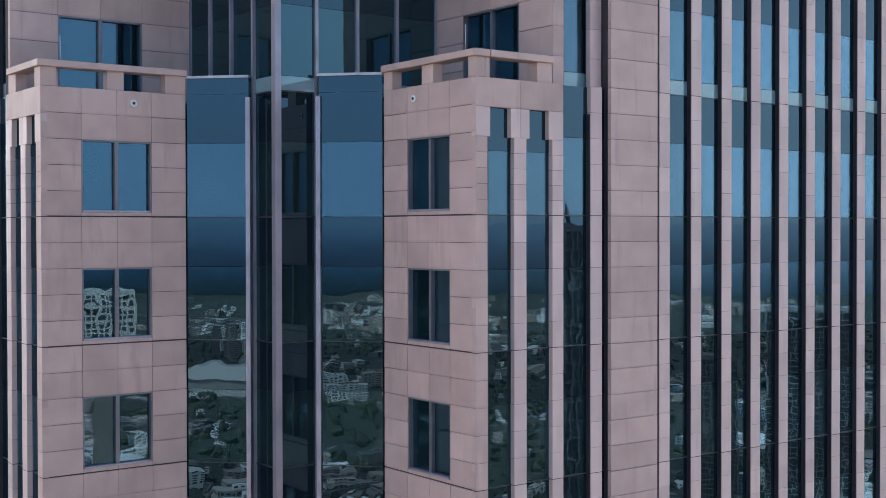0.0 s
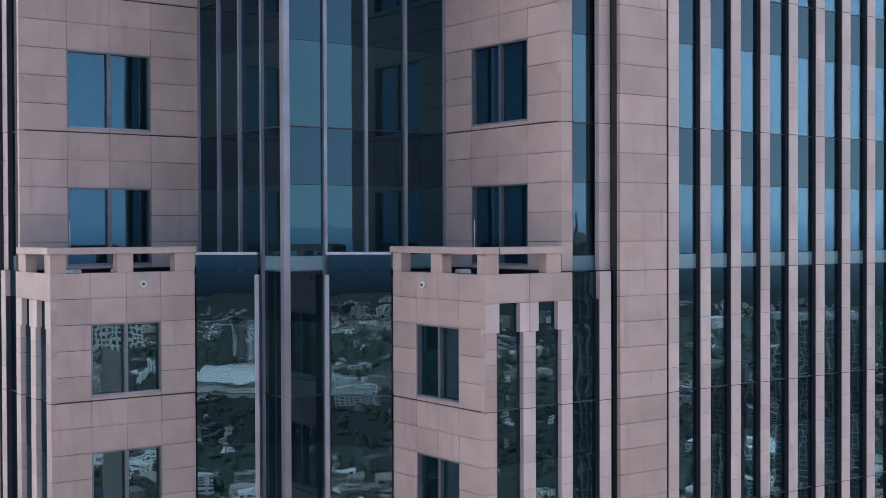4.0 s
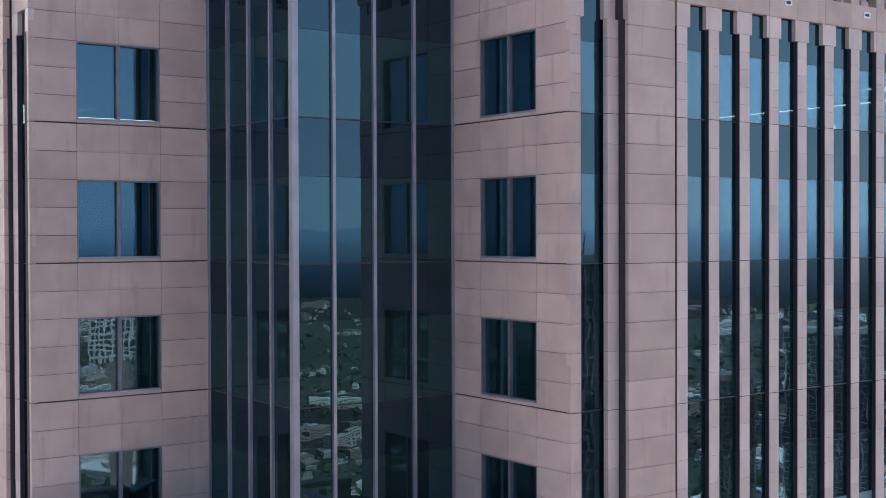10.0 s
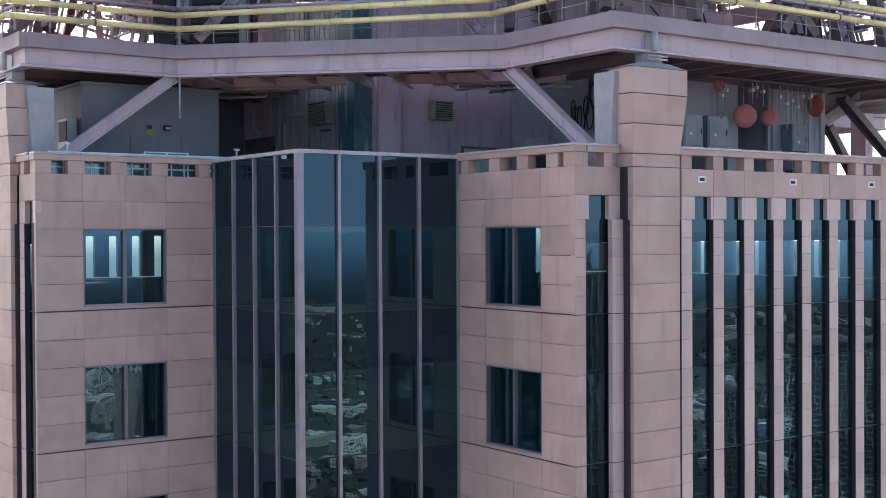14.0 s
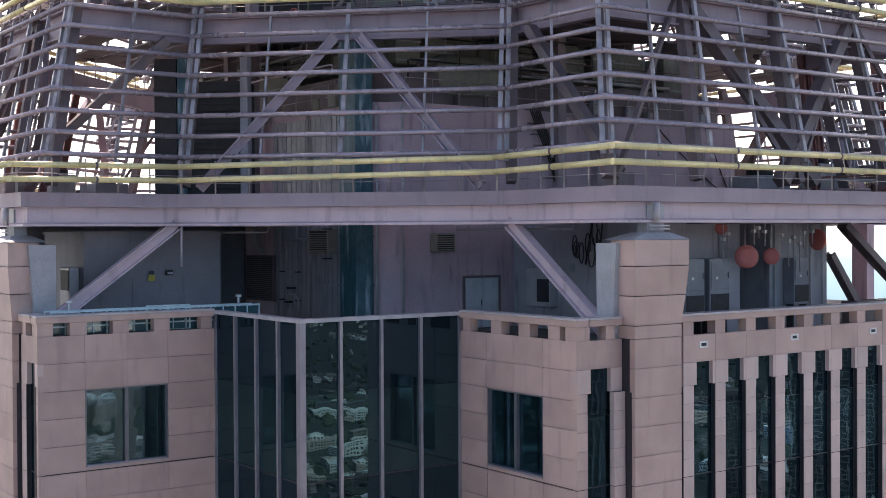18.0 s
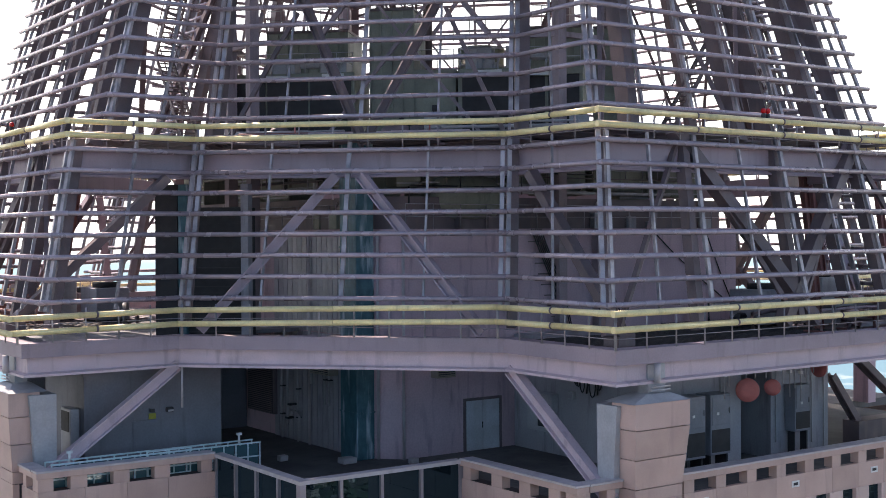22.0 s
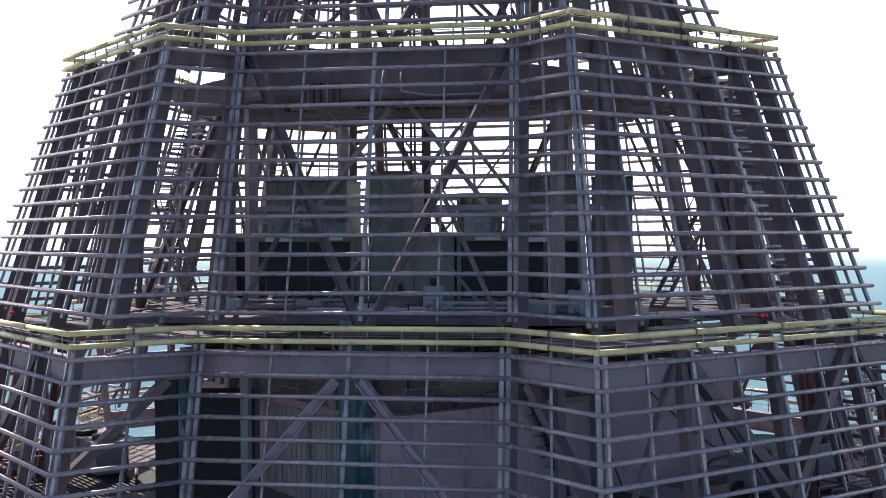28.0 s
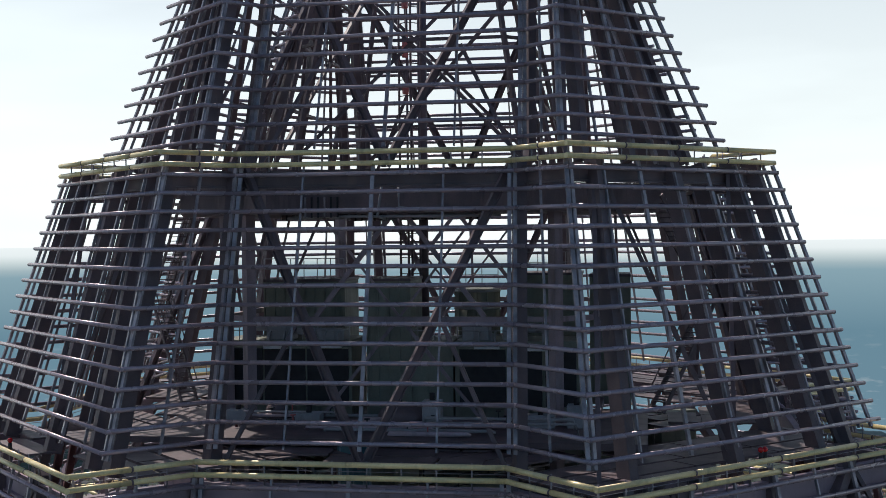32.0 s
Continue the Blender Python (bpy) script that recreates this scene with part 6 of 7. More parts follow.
def run(bm, pts, r, seg=8):
    """One bent pipe through the points, its rings joined at the bends."""
    pts = [Vector(p) for p in pts]
    rings = []
    for k, p in enumerate(pts):
        way = (pts[min(k + 1, len(pts) - 1)] - pts[max(k - 1, 0)]).normalized()
        u = way.cross(Vector((0.31, 0.17, 0.93)))
        u.normalize()
        w = way.cross(u)
        rings.append([bm.verts.new(p + (u * math.cos(2 * math.pi * n / seg) + w * math.sin(2 * math.pi * n / seg)) * r) for n in range(seg)])
    for p, q in zip(rings, rings[1:]):
        for n in range(seg):
            bm.faces.new((p[n], p[(n + 1) % seg], q[(n + 1) % seg], q[n])).smooth = True
    bm.faces.new(rings[0])
    bm.faces.new(rings[-1])


def swap(p, side):
    return p if side == "y" else (p[1], p[0], p[2])


rk = random.Random(5)
for side in ("y", "x"):
    rack = thing("pipe_rack", "rack of pale pipes and ducts along the inside of the crown", "pipes", group="pipe racks")
    for k in range(7):
        v, z = -4.8 + 0.5 * k, 258.55 + 0.3 * (k % 4)
        a0, a1 = 21.5 + rk.uniform(0, 2.5), 31 + rk.uniform(-2, 2)
        bm = bmesh.new()
        run(bm, [swap(p, side) for p in ((a0, v, 258.3), (a0, v, z), (a1, v, z), (a1, v + 0.6, z + 1.2))], 0.06 + 0.035 * (k % 3))
        part("pipe", bm, (UNIT, STEEL, RUSTY, UNIT, CAP, RUSTY, STEEL)[k], rack)
    for k in range(4):
        a = 22.3 + 2.0 * k
        bm = bmesh.new()
        p, q = swap((a, -5.2, 258.3), side), swap((a + 0.12, -1.2, 259.9), side)
        box(bm, min(p[0], q[0]), max(p[0], q[0]), min(p[1], q[1]), max(p[1], q[1]), 258.27, 258.34)
        box(bm, min(p[0], q[0]), max(p[0], q[0]), min(p[1], q[1]), max(p[1], q[1]), 259.55, 259.62)
        part("sleeper", bm, RUSTY, rack)
    for k, (a, v, w, d, h, m) in enumerate(((22.6, 1.4, 2.2, 1.6, 1.5, WALLG), (25.3, 0.2, 1.3, 1.2, 2.0, UNIT), (27.2, 1.8, 1.8, 2.0, 1.1, PLATE), (29.4, -0.6, 1.2, 1.4, 1.7, WALLG))):
        fan = thing("fan_unit", "boxy grey fan unit among the crown's pipes", "fan unit", group="crown fan units")
        bm = bmesh.new()
        p, q = swap((a, v, 0), side), swap((a + w, v + d, 0), side)
        z0 = 258.35
        box(bm, min(p[0], q[0]), max(p[0], q[0]), min(p[1], q[1]), max(p[1], q[1]), z0, z0 + h)
        bevelled(bm, 0.03)
        fan_case = part("case", bm, m, fan)
        bm = bmesh.new()
        c = swap((a + w / 2, v + d / 2, z0 + h), side)
        tube(bm, c, (c[0], c[1], z0 + h + 0.25), min(w, d) * 0.36, 16)
        part("collar", bm, DARK, fan_case)
        bm = bmesh.new()
        for e0 in (0.15, w - 0.25):
            p, q = swap((a + e0, v + 0.1, 0), side), swap((a + e0 + 0.1, v + d - 0.1, 0), side)
            box(bm, min(p[0], q[0]), max(p[0], q[0]), min(p[1], q[1]), max(p[1], q[1]), 258.2, 258.35)
        part("skid", bm, DARK, fan)
    leaning = thing("raking_strut", "red-brown raking steel struts inside the crown", "strut", group="raking struts")
    for a, v in ((23.6, -1.0), (26.2, 0.6), (28.0, -1.5)):
        bm = bmesh.new()
        channel(bm, swap((a, v, 258.3), side), swap((a + 0.9, v + 1.6, 265.0), side), 0.24, 0.3, (1, 0, 0))
        part("section", bm, RUSTY, leaning)
    # far stair with stringers and treads
    stair = thing("steel_stair", "narrow dark steel stair climbing inside the crown", "stair", group="crown stairs")
    for dv in (0, 0.8):
        bm = bmesh.new()
        strut(bm, swap((21.0, 5.2 + dv, 266.3), side), swap((24.5, 5.2 + dv, 271.2), side), 0.06, 0.2, Vector((0, 0, 1)))
        strut(bm, swap((24.5, 5.2 + dv, 271.2), side), swap((21.0, 5.2 + dv, 276.0), side), 0.06, 0.2, Vector((0, 0, 1)))
        strut(bm, swap((21.0, 5.2 + dv, 267.3), side), swap((24.5, 5.2 + dv, 272.2), side), 0.04, 0.04, Vector((0, 0, 1)))
        strut(bm, swap((24.5, 5.2 + dv, 272.2), side), swap((21.0, 5.2 + dv, 277.0), side), 0.04, 0.04, Vector((0, 0, 1)))
        part("stringer", bm, GIRDER, stair)
    for k in range(46):
        f = (k % 23) / 23
        z = 266.3 + 4.9 * f if k < 23 else 271.2 + 4.8 * f
        a = 21.0 + 3.5 * f if k < 23 else 24.5 - 3.5 * f
        bm = bmesh.new()
        p, q = swap((a - 0.12, 5.22, 0), side), swap((a + 0.12, 5.98, 0), side)
        box(bm, min(p[0], q[0]), max(p[0], q[0]), min(p[1], q[1]), max(p[1], q[1]), z, z + 0.04)
        part("tread", bm, GIRDER, stair)

# handrails along the plant blocks and loose gear on their platform
rail = thing("handrail", "thin pale handrail along the tops of the plant blocks", "handrail")
for kk, s0, s1, z, deep in BLOCKS[:1] + BLOCKS[2:4]:
    z += 0.12
    bm = bmesh.new()
    for h in (0.5, 1.0):
        tube(bm, (*on_diag(kk, s0), z + h), (*on_diag(kk, s1), z + h), 0.022, 6)
    n = int((s1 - s0) / 0.8) + 1
    for k in range(n + 1):
        q = on_diag(kk, s0 + (s1 - s0) * k / n)
        tube(bm, (*q, z - 0.02), (*q, z + 1.0), 0.022, 6)
    part("rail_length", bm, UNIT, rail)
for s, d, w, h in ((-7.6, -2.6, 0.9, 0.5), (-4.4, -3.0, 1.1, 0.45), (-0.4, -2.2, 0.7, 0.8), (1.2, -3.4, 0.8, 1.1), (5.5, -3.1, 1.2, 0.5), (7.2, -2.9, 0.8, 0.9)):
    crate = thing("pump_box", "small dusty pump housing on the crown platform", "machine", group="crown pumps")
    bm = bmesh.new()
    diag_box(bm, s, s + w, d, d + 0.7, 266.25, 266.3 + h, K)
    bevelled(bm, 0.03)
    part("case", bm, UNIT, crate)
    bm = bmesh.new()
    tube(bm, (*on_diag(K, s + w / 2, d + 0.3), 266.3 + h), (*on_diag(K, s + w / 2, d + 0.3), 266.6 + h), 0.12, 10)
    part("stub", bm, DARK, crate)

# ---- pipes, cables and boxes on the roof walls ----
for x, y, z0, z1, r in ((6.3, 9.6, 255.4, 257.9, 0.04), (6.3, 9.9, 255.4, 257.9, 0.035), (6.3, 12.2, 253.6, 258.0, 0.05), (6.3, 13.6, 253.6, 258.2, 0.045)):
    pipe = thing("wall_pipe", "pale vertical pipe clipped to the plant house wall", "pipe", group="wall pipes")
    bm = bmesh.new()
    c = (x, y)
    tube(bm, (*c, z0), (*c, z1), r)
    length = part("pipe_length", bm, UNIT, pipe)
    for z in (z0 + 1.0, z0 + 2.2):
        bm = bmesh.new()
        box(bm, x - 0.06, x + 0.16, y - 0.08, y + 0.08, z, z + 0.05)
        part("clip", bm, DARK, length)
bundle = thing("cable_bundle", "tangle of black cables coiled on the grey switch room wall", "cables")
rk = random.Random(8)
for k in range(9):
    x, z = 12.92, 257.0 + rk.uniform(-0.3, 0.5)
    y = 1.3 + rk.uniform(-0.7, 0.8)
    pts = []
    r1 = rk.uniform(0.2, 0.42)
    for n in range(13):
        an = 2 * math.pi * n / 12
        pts.append((x - 0.03 - 0.02 * k, y + 0.45 * r1 * math.cos(an), z - 0.1 + r1 * 1.4 * math.sin(an)))
    bm = bmesh.new()
    run(bm, pts, 0.025, 6)
    part("cable", bm, BLACK, bundle)
for y in (0.5, 1.1):
    bm = bmesh.new()
    run(bm, [(12.9, y, 258.1), (12.88, y + 0.1, 257.2), (12.9, y + 0.3, 256.7), (12.92, y + 0.4, 256.2)], 0.03, 6)
    part("cable", bm, BLACK, bundle)
for y, z, w, h in ((0.9, 256.2, 0.35, 0.5), (-1.5, 255.4, 0.4, 0.6), (2.2, 255.9, 0.3, 0.3)):
    jb = thing("junction_box", "small grey junction box on the switch room wall", "box", group="junction boxes")
    bm = bmesh.new()
    box(bm, 12.82, 12.99, y, y + w, z, z + h)
    bevelled(bm, 0.015)
    part("case", bm, UNIT, jb)
    bm = bmesh.new()
    box(bm, 12.8, 12.82, y + 0.04, y + w - 0.04, z + 0.04, z + h - 0.04)
    part("lid", bm, WALLG, jb)
for x, z0 in ((13.3, 254.6), (16.2, 254.0), (16.5, 254.0), (19.3, 254.2), (21.2, 254.0), (21.45, 254.0), (22.2, 253.7)):
    con = thing("wall_conduit", "thin pale conduit running down the switch room front", "conduit", group="wall conduits")
    bm = bmesh.new()
    tube(bm, (x, -2.26, z0), (x, -2.26, 258.1), 0.03)
    part("pipe_length", bm, UNIT, con)
# raking steel beside the switch room
for x0, z0, x1, z1 in ((23.0, 256.5, 24.75, 254.4), (23.85, 257.7, 28.6, 254.4)):
    rake = thing("raking_strut", "dark painted raking strut beside the switch room", "strut", group="raking struts")
    bm = bmesh.new()
    channel(bm, (x0, -2.0, z0), (x1, -2.0, z1), 0.3, 0.42 if x1 > 26 else 0.3, (0, 1, 0), 0.05)
    part("section", bm, GIRDER, rake)
    bm = bmesh.new()
    box(bm, x1 - 0.45, x1 + (0.6 if x1 > 26 else 2.4), -2.4, -1.6, 253.6, 254.55)
    part("foot_block", bm, GIRDER, rake)
bm = bmesh.new()
box(bm, 35.2, 35.8, 5.0, 5.9, 253.6, 258.2)
tagged(part("roof_pier", bm, WALLP), "weathered mauve-brown pier on the far roof", "pier", kind="structure")

screen = thing("louvre_screen", "dark louvred screen between mauve piers inside the crown", "louvre")
bm = bmesh.new()
diag_box(bm, -7.6, -5.1, 0.2, 1.6, 258.3, 263.4, 12.4)
part("screen_body", bm, DARK, screen)
for s0, s1, m in ((-8.65, -7.75, DARK), (-7.7, -7.35, TEAL), (-5.15, -4.85, WALLG)):
    bm = bmesh.new()
    diag_box(bm, s0, s1, 0.0, 0.5, 258.3, 264.3, 12.4)
    part("pier", bm, m, screen)
for k in range(19):
    bm = bmesh.new()
    diag_box(bm, -7.3, -5.17, 0.1, 0.19, 258.5 + 0.25 * k, 258.56 + 0.25 * k, 12.4)
    part("slat", bm, DARK, screen)
# cables down the mauve wall inside the lowest tier
drops = thing("cable_bundle", "slanting bundle of black cables on the mauve plant wall", "cables")
for k in range(6):
    bm = bmesh.new()
    x = 14.5 + 0.1 * k
    run(bm, [(x - 0.6, 5.95, 262.5), (x - 0.2, 5.92, 261.6), (x + 0.3, 5.9, 260.6), (x + 0.9, 5.92, 259.0), (x + 1.1, 5.95, 258.35)], 0.03, 6)
    part("cable", bm, BLACK, drops)
for k in range(8):
    bm = bmesh.new()
    z = 258.8 + 0.45 * k
    box(bm, 13.8 + 0.17 * (7 - k), 14.7 + 0.17 * (7 - k), 5.97, 6.04, z, z + 0.05)
    part("rung", bm, GIRDER, drops)
for x0, z0, x1, z1 in ((21.0, 262.4, 25.5, 259.3), (24.4, 262.4, 26.4, 258.7), (17.4, 262.4, 19.2, 258.4)):
    line = thing("wall_cable", "thin dark cable sagging across the mauve plant wall", "cable", group="sagging cables")
    bm = bmesh.new()
    run(bm, [(x0 + (x1 - x0) * f, 6.03, z0 + (z1 - z0) * f - 0.5 * f * (1 - f)) for f in (0, 0.25, 0.5, 0.75, 1)], 0.03, 6)
    part("cable_length", bm, BLACK, line)

# heavy raking members across the re-entrant corners of the lowest tier
for side, foot_at in (("x", (10.4, -6.0)), ("y", (8.2, -5.3))):
    rk_t = thing("raking_strut", "heavy dark raking steel member across the crown's inner corner", "strut", group="raking struts")
    bm = bmesh.new()
    strut(bm, swap((*foot_at, 259.3), side), swap((8.0, -1.2, 264.4), side), 0.32, 0.4, Vector((1, 0, 0)) if side == "y" else Vector((0, 1, 0)))
    part("section", bm, GIRDER, rk_t)
    bm = bmesh.new()
    p = swap((*foot_at, 259.3), side)
    box(bm, p[0] - 0.35, p[0] + 0.35, p[1] - 0.35, p[1] + 0.35, 258.27, 259.3)
    part("foot_block", bm, GIRDER, rk_t)

# larger mauve beams under the deck towards the riser casing, with pipes hung from them
hung = thing("deck_beams", "mauve steel beams and hung pipes under the crown deck", "beam")
for s0, s1, d, z, h in ((-8.6, -0.5, 2.2, 257.9, 0.3), (-6.6, -1.6, 3.0, 257.85, 0.24), (-9.5, -3.0, 3.8, 257.9, 0.3), (1.2, 6.6, 2.4, 257.9, 0.3), (2.6, 8.2, 3.2, 257.88, 0.26)):
    bm = bmesh.new()
    channel(bm, (*on_diag(7.0, s0, d), z), (*on_diag(7.0, s1, d), z), 0.22, h, (0, 0, 1), 0.035)
    part("beam_length", bm, STEEL, hung)
for s0, s1, d, z in ((-7.4, -3.9, 3.4, 257.5), (3.4, 7.8, 3.0, 257.55)):
    bm = bmesh.new()
    run(bm, [(*on_diag(7.0, s0, d), 257.95), (*on_diag(7.0, s0 + 0.05, d), z), (*on_diag(7.0, s1 - 0.05, d), z), (*on_diag(7.0, s1, d + 0.1), z + 0.4)], 0.045)
    part("pipe", bm, UNIT, hung)

# ducts and tanks hung under the crown floor above the plant house
rh = random.Random(31)
for side in ("y", "x"):
    a = 8.2
    while a < 26.0:
        w, v, low = rh.uniform(1.3, 3.0), 7.6 + rh.uniform(-0.4, 1.6), rh.choice((263.82, 263.82, 263.95, 264.2, 264.0))
        duct = thing("hung_duct", "green-grey sheet duct hung under the crown floor", "duct", group="hung ducts")
        p, q = swap((a, v, 0), side), swap((a + w - 0.14, v + 1.6, 0), side)
        bm = bmesh.new()
        box(bm, min(p[0], q[0]), max(p[0], q[0]), min(p[1], q[1]), max(p[1], q[1]), low, 265.7)
        bevelled(bm, 0.03)
        sheet = part("duct_sheet", bm, MECH, duct)
        bm = bmesh.new()
        p, q = swap((a - 0.03, v - 0.05, 0), side), swap((a + w - 0.11, v, 0), side)
        for z in (low + 0.12, low + 0.9):
            box(bm, min(p[0], q[0]), max(p[0], q[0]), min(p[1], q[1]), max(p[1], q[1]), z, z + 0.07)
        part("flange", bm, UNIT, sheet)
        a += w
tank = thing("hung_tank", "dark round-ended tank above the plant house wall", "tank")
bm = bmesh.new()
pts = [(0.0, 0.05), (0.12, 0.5), (0.4, 0.82), (0.8, 0.95), (2.6, 0.95), (3.0, 0.82), (3.28, 0.5), (3.4, 0.05)]
rings = [[bm.verts.new((9.6 + u, 7.1 + r * math.cos(2 * math.pi * n / 20), 263.75 + r * math.sin(2 * math.pi * n / 20))) for n in range(20)] for u, r in pts]
for p, q in zip(rings, rings[1:]):
    for n in range(20):
        bm.faces.new((p[n], p[(n + 1) % 20], q[(n + 1) % 20], q[n])).smooth = True
bm.faces.new(rings[0])
bm.faces.new(rings[-1])
part("tank_shell", bm, MECH, tank)
for u in (0.9, 2.4):
    bm = bmesh.new()
    box(bm, 9.6 + u, 9.75 + u, 6.4, 7.8, 262.52, 263.1)
    part("saddle", bm, GIRDER, tank)
wall_rail = thing("handrail", "thin dark handrail along the top of the plant house wall", "handrail")
for side, a0, a1 in (("y", 7.8, 26.3), ("x", 7.4, 26.3)):
    n = 14
    for k in range(n + 1):
        bm = bmesh.new()
        a = a0 + (a1 - a0) * k / n
        tube(bm, swap((a, 6.2 if side == "y" else 6.65, 262.5), side), swap((a, 6.2 if side == "y" else 6.65, 263.5), side), 0.022, 6)
        part("post", bm, RODS, wall_rail)
    for z in (263.0, 263.5):
        bm = bmesh.new()
        tube(bm, swap((a0, 6.2 if side == "y" else 6.65, z), side), swap((a1, 6.2 if side == "y" else 6.65, z), side), 0.02, 6)
        part("rail_length", bm, RODS, wall_rail)

# rail and trays along the lower plant row, and a round cowl before it
low_rail = thing("handrail", "thin pale handrail on the lower row of plant blocks", "handrail")
for s0, s1 in ((-8.6, -2.7), (-1.8, 1.9), (2.2, 7.5)):
    for h in (0.45, 0.9):
        bm = bmesh.new()
        tube(bm, (*on_diag(K, s0, 0.12), 269.6 + h), (*on_diag(K, s1, 0.12), 269.6 + h), 0.022, 6)
        part("rail_length", bm, UNIT, low_rail)
    n = int((s1 - s0) / 0.7)
    for k in range(n + 1):
        bm = bmesh.new()
        q = on_diag(K, s0 + (s1 - s0) * k / n, 0.12)
        tube(bm, (*q, 269.58), (*q, 270.5), 0.022, 6)
        part("post", bm, UNIT, low_rail)
for s0, s1, z in ((-6.6, -5.5, 269.25), (-4.0, -3.0, 269.3), (3.0, 4.1, 269.28), (5.1, 6.2, 269.2)):
    trough = thing("drain_tray", "pale metal drain tray on the front of a plant block", "tray", group="drain trays")
    bm = bmesh.new()
    diag_box(bm, s0, s1, -0.35, 0.06, z, z + 0.05, K)
    diag_box(bm, s0, s1, -0.38, -0.34, z, z + 0.2, K)
    part("tray_sheet", bm, WHITE, trough)
    for sx in (s0 + 0.2, s1 - 0.2):
        bm = bmesh.new()
        run(bm, [(*on_diag(K, sx, -0.1), z + 0.05), (*on_diag(K, sx, -0.1), z + 0.5), (*on_diag(K, sx, 0.2), z + 0.75)], 0.05)
        part("pipe", bm, UNIT, trough)
for s0, d0, r in ((0.3, -2.2, 1.2), (-5.6, -1.6, 0.5), (5.0, -1.8, 0.55)):
    cowl = thing("fan_cowl", "dusty mauve round fan cowl on the crown platform", "fan cowl", group="fan cowls")
    x, y = on_diag(K, s0, d0)
    bm = bmesh.new()
    prof = [(1.0, 266.25), (1.0, 266.9), (0.95, 267.15), (0.75, 267.4), (0.4, 267.55), (0.05, 267.6)]
    rings = [[bm.verts.new((x + r * q * math.cos(2 * math.pi * n / 24), y + r * q * math.sin(2 * math.pi * n / 24), 266.25 + (z - 266.25) * 0.62)) for n in range(24)] for q, z in prof]
    for p, q in zip(rings, rings[1:]):
        for n in range(24):
            bm.faces.new((p[n], p[(n + 1) % 24], q[(n + 1) % 24], q[n])).smooth = True
    bm.faces.new(rings[0])
    bm.faces.new(rings[-1])
    hood = part("hood", bm, GIRDER, cowl)
    bm = bmesh.new()
    tube(bm, (x, y, 266.24), (x, y, 266.34), r + 0.09, 24)
    part("base_ring", bm, DARK, hood)

# bent pipes on the back wall of the passage
for pts, r in (([(6.2, 12.9, 254.3), (6.2, 12.9, 256.9), (6.1, 12.9, 257.2), (6.1, 10.9, 257.2), (6.1, 10.7, 257.1), (6.1, 10.7, 256.2)], 0.06), ([(6.2, 15.8, 257.9), (6.2, 15.8, 257.0), (6.2, 15.2, 256.7)], 0.12), ([(6.15, 12.6, 254.9), (6.15, 12.0, 254.9), (6.15, 11.8, 254.7), (6.15, 11.8, 253.7)], 0.05)):
    bent = thing("wall_pipe", "pale bent pipe on the shaded passage wall", "pipe", group="wall pipes")
    bm = bmesh.new()
    run(bm, pts, r)
    length = part("pipe_length", bm, UNIT, bent)
    bm = bmesh.new()
    x, y, z = pts[0]
    box(bm, x - 0.08, 6.5, y - 0.1, y + 0.1, z + 0.2, z + 0.28)
    part("clip", bm, DARK, length)
flood = thing("floodlight", "small round pale floodlight on a bracket of the grey post", "lamp")
bm = bmesh.new()
tube(bm, (-5.9, 9.3, 257.0), (-5.75, 9.0, 257.05), 0.2, 16)
head_part = part("lamp_head", bm, CAP, flood)
bm = bmesh.new()
tube(bm, (-5.9, 9.3, 257.0), (-6.0, 9.35, 257.7), 0.03, 6)
part("bracket", bm, FRAME, head_part)

# raised middle frame of the cleaning cradle
for x0, x1 in ((-2.9, -2.1), (-2.1, -1.3)):
    for z in (254.2, 255.02):
        bm = bmesh.new()
        box(bm, x0, x1, 5.93, 5.97, z - 0.02, z + 0.02)
        part("rail", bm, GLASSRAIL, cradle)
    for x in (x0, x1 - 0.04):
        bm = bmesh.new()
        box(bm, x, x + 0.04, 5.93, 5.97, 254.22, 255.0)
        part("post", bm, GLASSRAIL, cradle)
# floor lamps on the setback terrace
for x, y in ((-5.75, 3.3), (-4.35, 3.3), (3.3, -4.4)):
    spot = thing("terrace_lamp", "low pale box lamp on the setback terrace floor", "lamp", group="terrace lamps")
    bm = bmesh.new()
    box(bm, x - 0.2, x + 0.2, y - 0.15, y + 0.15, 236.26, 236.5)
    bevelled(bm, 0.03)
    body = part("lamp_body", bm, WHITE, spot)
    bm = bmesh.new()
    box(bm, x - 0.12, x + 0.12, y - 0.1, y + 0.1, 236.2, 236.26)
    part("foot", bm, DARK, body)

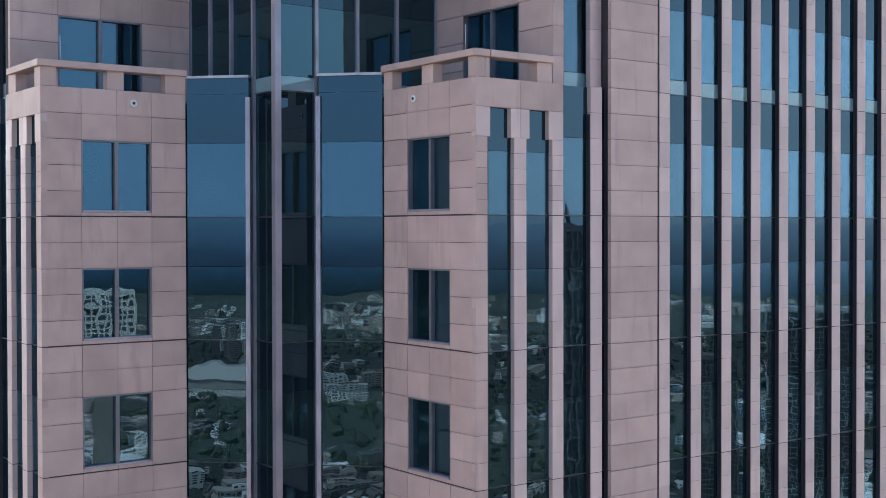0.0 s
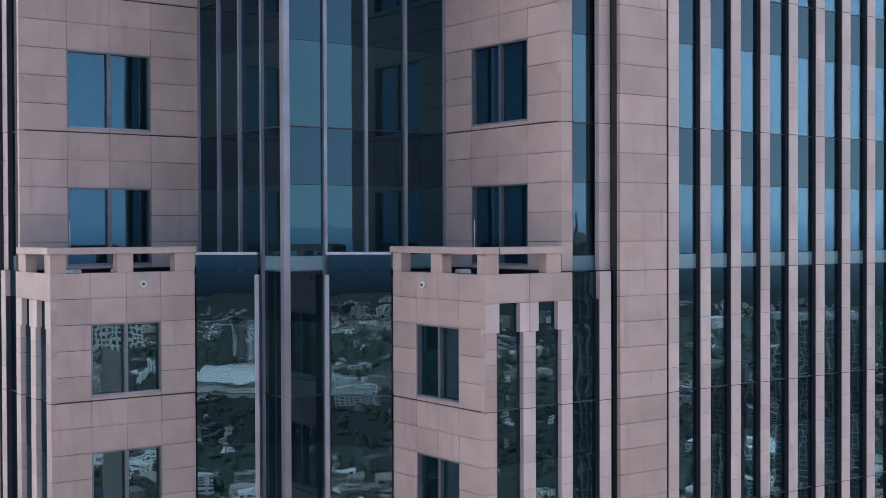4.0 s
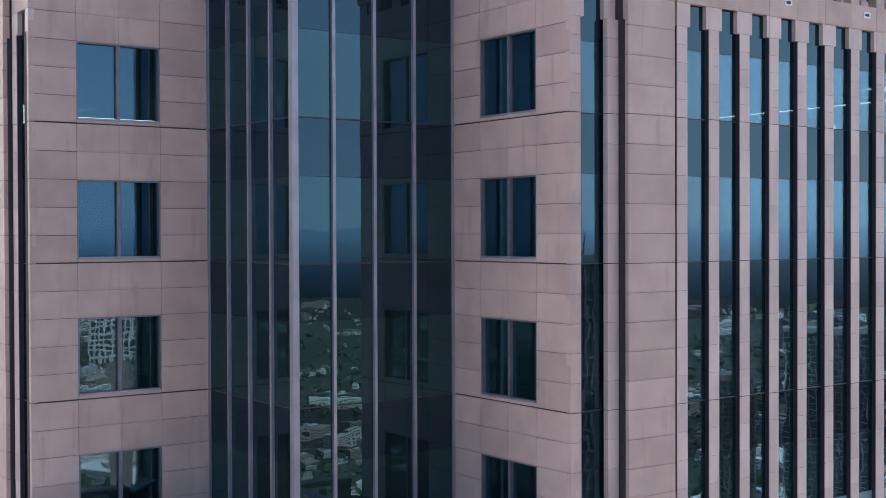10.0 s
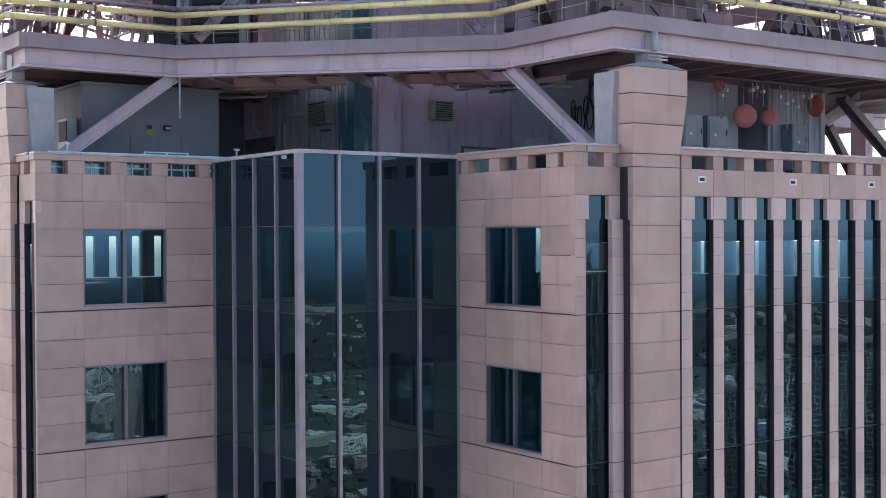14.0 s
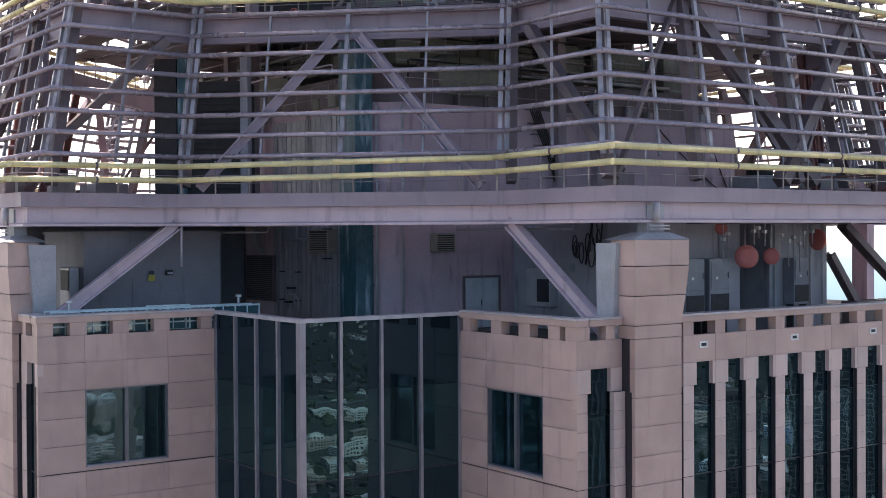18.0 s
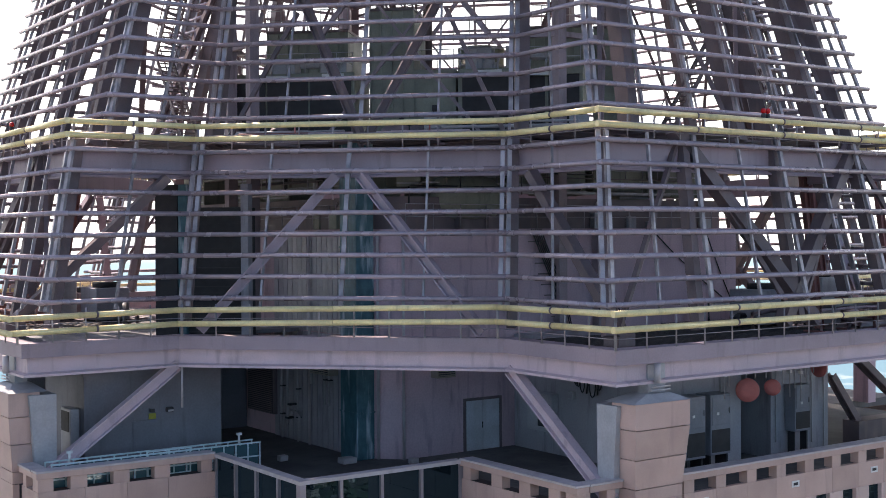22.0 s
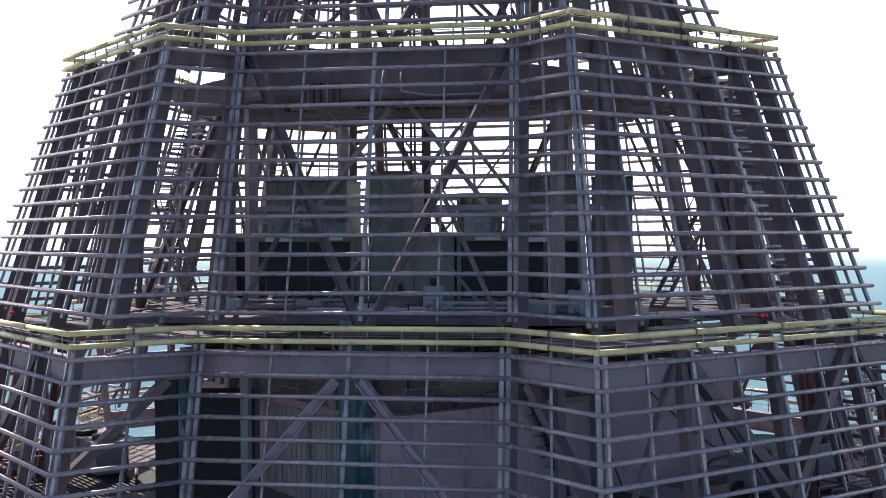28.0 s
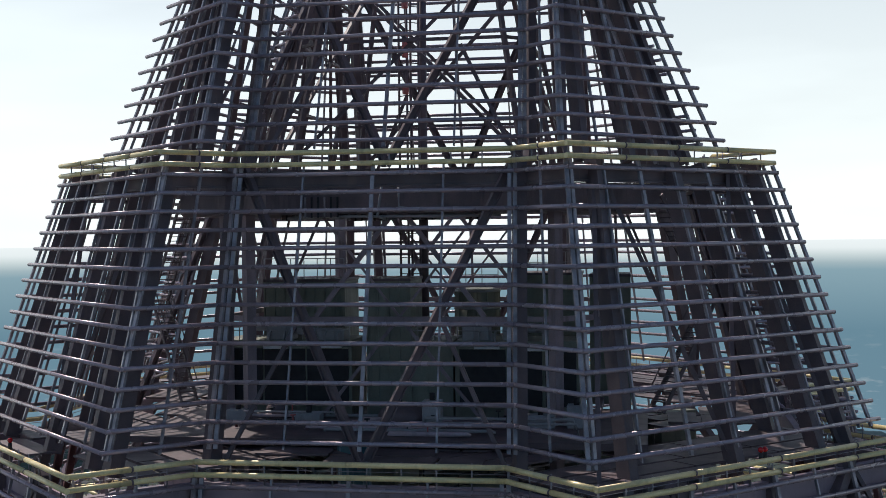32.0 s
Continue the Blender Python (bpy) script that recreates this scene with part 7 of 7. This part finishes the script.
# pipes, hangers and small boxes between the plant house wall and the crown floor
rq = random.Random(77)
for side in ("y", "x"):
    for k in range(9):
        v, z, r = rq.uniform(5.2, 7.3), rq.uniform(263.9, 265.3), rq.choice((0.03, 0.04, 0.05, 0.08))
        a0 = rq.uniform(7.5, 15.0)
        a1 = a0 + rq.uniform(4.0, 10.0)
        line = thing("service_pipe", "thin pipe with hangers run under the crown floor", "pipe", group="service pipes")
        bm = bmesh.new()
        run(bm, [swap(p, side) for p in ((a0, v, z - rq.uniform(0.2, 0.9)), (a0, v, z), (a0 + 0.15, v, z + 0.03), (a1 - 0.15, v, z + 0.03), (a1, v + 0.3, z))], r, 7)
        length = part("pipe_length", bm, rq.choice((UNIT, STEEL, GIRDER, BLACK, CAP)), line)
        n = max(2, int((a1 - a0) / 1.8))
        for q in range(1, n):
            bm = bmesh.new()
            a = a0 + (a1 - a0) * q / n
            tube(bm, swap((a, v, z), side), swap((a, v, 265.75), side), 0.014, 5)
            part("hanger", bm, RODS, length)
    for k in range(7):
        a, v, z = rq.uniform(8.0, 25.0), rq.uniform(6.3, 7.2), 262.52
        w, h = rq.uniform(0.25, 0.7), rq.uniform(0.3, 0.8)
        gear = thing("valve_box", "small weathered equipment box on top of the plant house wall", "box", group="valve boxes")
        bm = bmesh.new()
        p, q = swap((a, v, 0), side), swap((a + w, v + 0.35, 0), side)
        box(bm, min(p[0], q[0]), max(p[0], q[0]), min(p[1], q[1]), max(p[1], q[1]), z, z + h)
        bevelled(bm, 0.02)
        shell_part = part("case", bm, rq.choice((UNIT, WALLG, MECH)), gear)
        bm = bmesh.new()
        c = swap((a + w / 2, v + 0.15, 0), side)
        run(bm, [(c[0], c[1], z + h), (c[0], c[1], z + h + 0.3), (c[0] + 0.2, c[1] + 0.2, z + h + 0.5)], 0.035, 6)
        part("spigot", bm, STEEL, shell_part)

# pipe runs and valves along the front of the crown platform
for k in range(12):
    d, z = -5.6 + 0.38 * k, 266.36 + rq.uniform(0, 0.5)
    s0 = rq.uniform(-9.5, 3.0)
    s1 = s0 + rq.uniform(3.0, 7.0)
    line = thing("platform_pipe", "weathered pipe run low across the crown platform", "pipe", group="platform pipes")
    bm = bmesh.new()
    run(bm, [(*on_diag(K, s0, d), 266.3), (*on_diag(K, s0 + 0.02, d), z), (*on_diag(K, s1, d), z), (*on_diag(K, s1 + 0.05, d + 0.3), 266.3)], rq.choice((0.05, 0.07, 0.1)), 8)
    length = part("pipe_length", bm, rq.choice((UNIT, CAP, STEEL, RUSTY)), line)
    bm = bmesh.new()
    m = (s0 + s1) / 2
    tube(bm, (*on_diag(K, m, d), z - 0.02), (*on_diag(K, m, d), z + 0.32), 0.03, 6)
    tube(bm, (*on_diag(K, m, d), z + 0.3), (*on_diag(K, m, d), z + 0.34), 0.12, 12)
    part("valve_wheel", bm, RED if k % 4 == 0 else DARK, length)

# the deck's plates reach the middle of the crown, with ducts and boxes hung under them
soffit = thing("deck_soffit", "darker mauve plates under the half deck of the crown", "deck")
rs = random.Random(77)
for row in range(6):
    d0, half_w = 0.9 + 1.6 * row, 4.0 + 1.5 * row
    a = -half_w
    while a < half_w - 0.3:
        b = min(a + rs.uniform(1.6, 3.4), half_w)
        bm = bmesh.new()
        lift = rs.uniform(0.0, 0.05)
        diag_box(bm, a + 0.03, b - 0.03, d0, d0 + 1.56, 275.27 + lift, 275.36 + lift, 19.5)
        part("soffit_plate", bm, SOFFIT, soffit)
        a = b
for s0, s1, d0, d1, z0 in ((-3.7, -2.3, -0.35, 1.6, 275.12), (-2.1, -0.4, 0.9, 3.0, 274.98), (-0.1, 1.5, 2.2, 4.4, 275.0), (2.4, 3.3, 4.5, 6.0, 275.02), (-5.6, -4.6, 2.4, 4.4, 275.05)):
    case = thing("hung_duct", "dark sheet duct hung under the upper deck of the crown", "duct", group="upper hung ducts")
    bm = bmesh.new()
    diag_box(bm, s0, s1, d0, d1, z0, 275.3, 19.5)
    if d0 < 0:
        diag_box(bm, s0, s1, d0, -0.05, 275.3, 275.95, 19.5)
    sheet = part("duct_sheet", bm, GIRDER, case)
    for n in range(int((s1 - s0) / 0.28) + 1):
        bm = bmesh.new()
        a = s0 + 0.28 * n
        diag_box(bm, a, a + 0.07, d0 - 0.07, d0, z0 - 0.03, 275.95 if d0 < 0 else 275.28, 19.5)
        part("rib", bm, RODS if n % 3 == 0 else DARK, sheet)
for pts, r in (([(-4.2, 0.4, 275.14), (3.6, 0.4, 275.1)], 0.06), ([(-5.0, 2.0, 275.1), (4.4, 2.0, 275.16)], 0.09), ([(0.4, -0.2, 276.3), (0.4, -0.2, 275.5), (1.6, -0.2, 275.3), (4.4, -0.2, 275.34)], 0.05), ([(-0.3, -0.25, 276.4), (-0.5, -0.25, 275.1), (-0.5, 1.6, 275.0)], 0.06)):
    under = thing("service_pipe", "thin pipe run along the upper deck of the crown", "pipe", group="upper service pipes")
    bm = bmesh.new()
    run(bm, [(*on_diag(18.9, a, d), z) for a, d, z in pts], r)
    part("pipe", bm, UNIT, under)

# plated floor beside the plant house inside the lowest tier, with dark pipes and gear lying on it
rf = random.Random(58)
for side in ("x", "y"):
    floor_plates = thing("crown_floor", "dark weathered plates of the floor beside the plant house", "deck")
    for row in range(8):
        v = -4.6 + 1.5 * row
        a = 24.6 if v < 3.0 else 21.5
        while a < 33.0:
            b = a + rf.uniform(1.5, 3.2)
            p, q = swap((a, v, 0), side), swap((b - 0.05, v + 1.45, 0), side)
            bm = bmesh.new()
            box(bm, min(p[0], q[0]), max(p[0], q[0]), min(p[1], q[1]), max(p[1], q[1]), 258.16, 258.22 + rf.uniform(0, 0.03))
            part("deck_plate", bm, GIRDER, floor_plates)
            a = b
    for k in range(9):
        a, v, z = rf.uniform(20.0, 27.0), rf.uniform(-3.5, 5.0), 258.5 + rf.uniform(0.0, 0.8)
        line = thing("platform_pipe", "dark weathered pipe run low beside the plant house", "pipe", group="plant side pipes")
        bm = bmesh.new()
        run(bm, [swap((a, v, 258.25), side), swap((a, v, z), side), swap((a + rf.uniform(0.6, 1.6), v + 0.4, z + 0.1), side), swap((a + rf.uniform(2.0, 4.5), v + rf.uniform(-0.6, 1.0), z), side)], rf.choice((0.07, 0.1, 0.15)))
        part("pipe", bm, rf.choice((GIRDER, UNIT, RUSTY, DARK)), line)
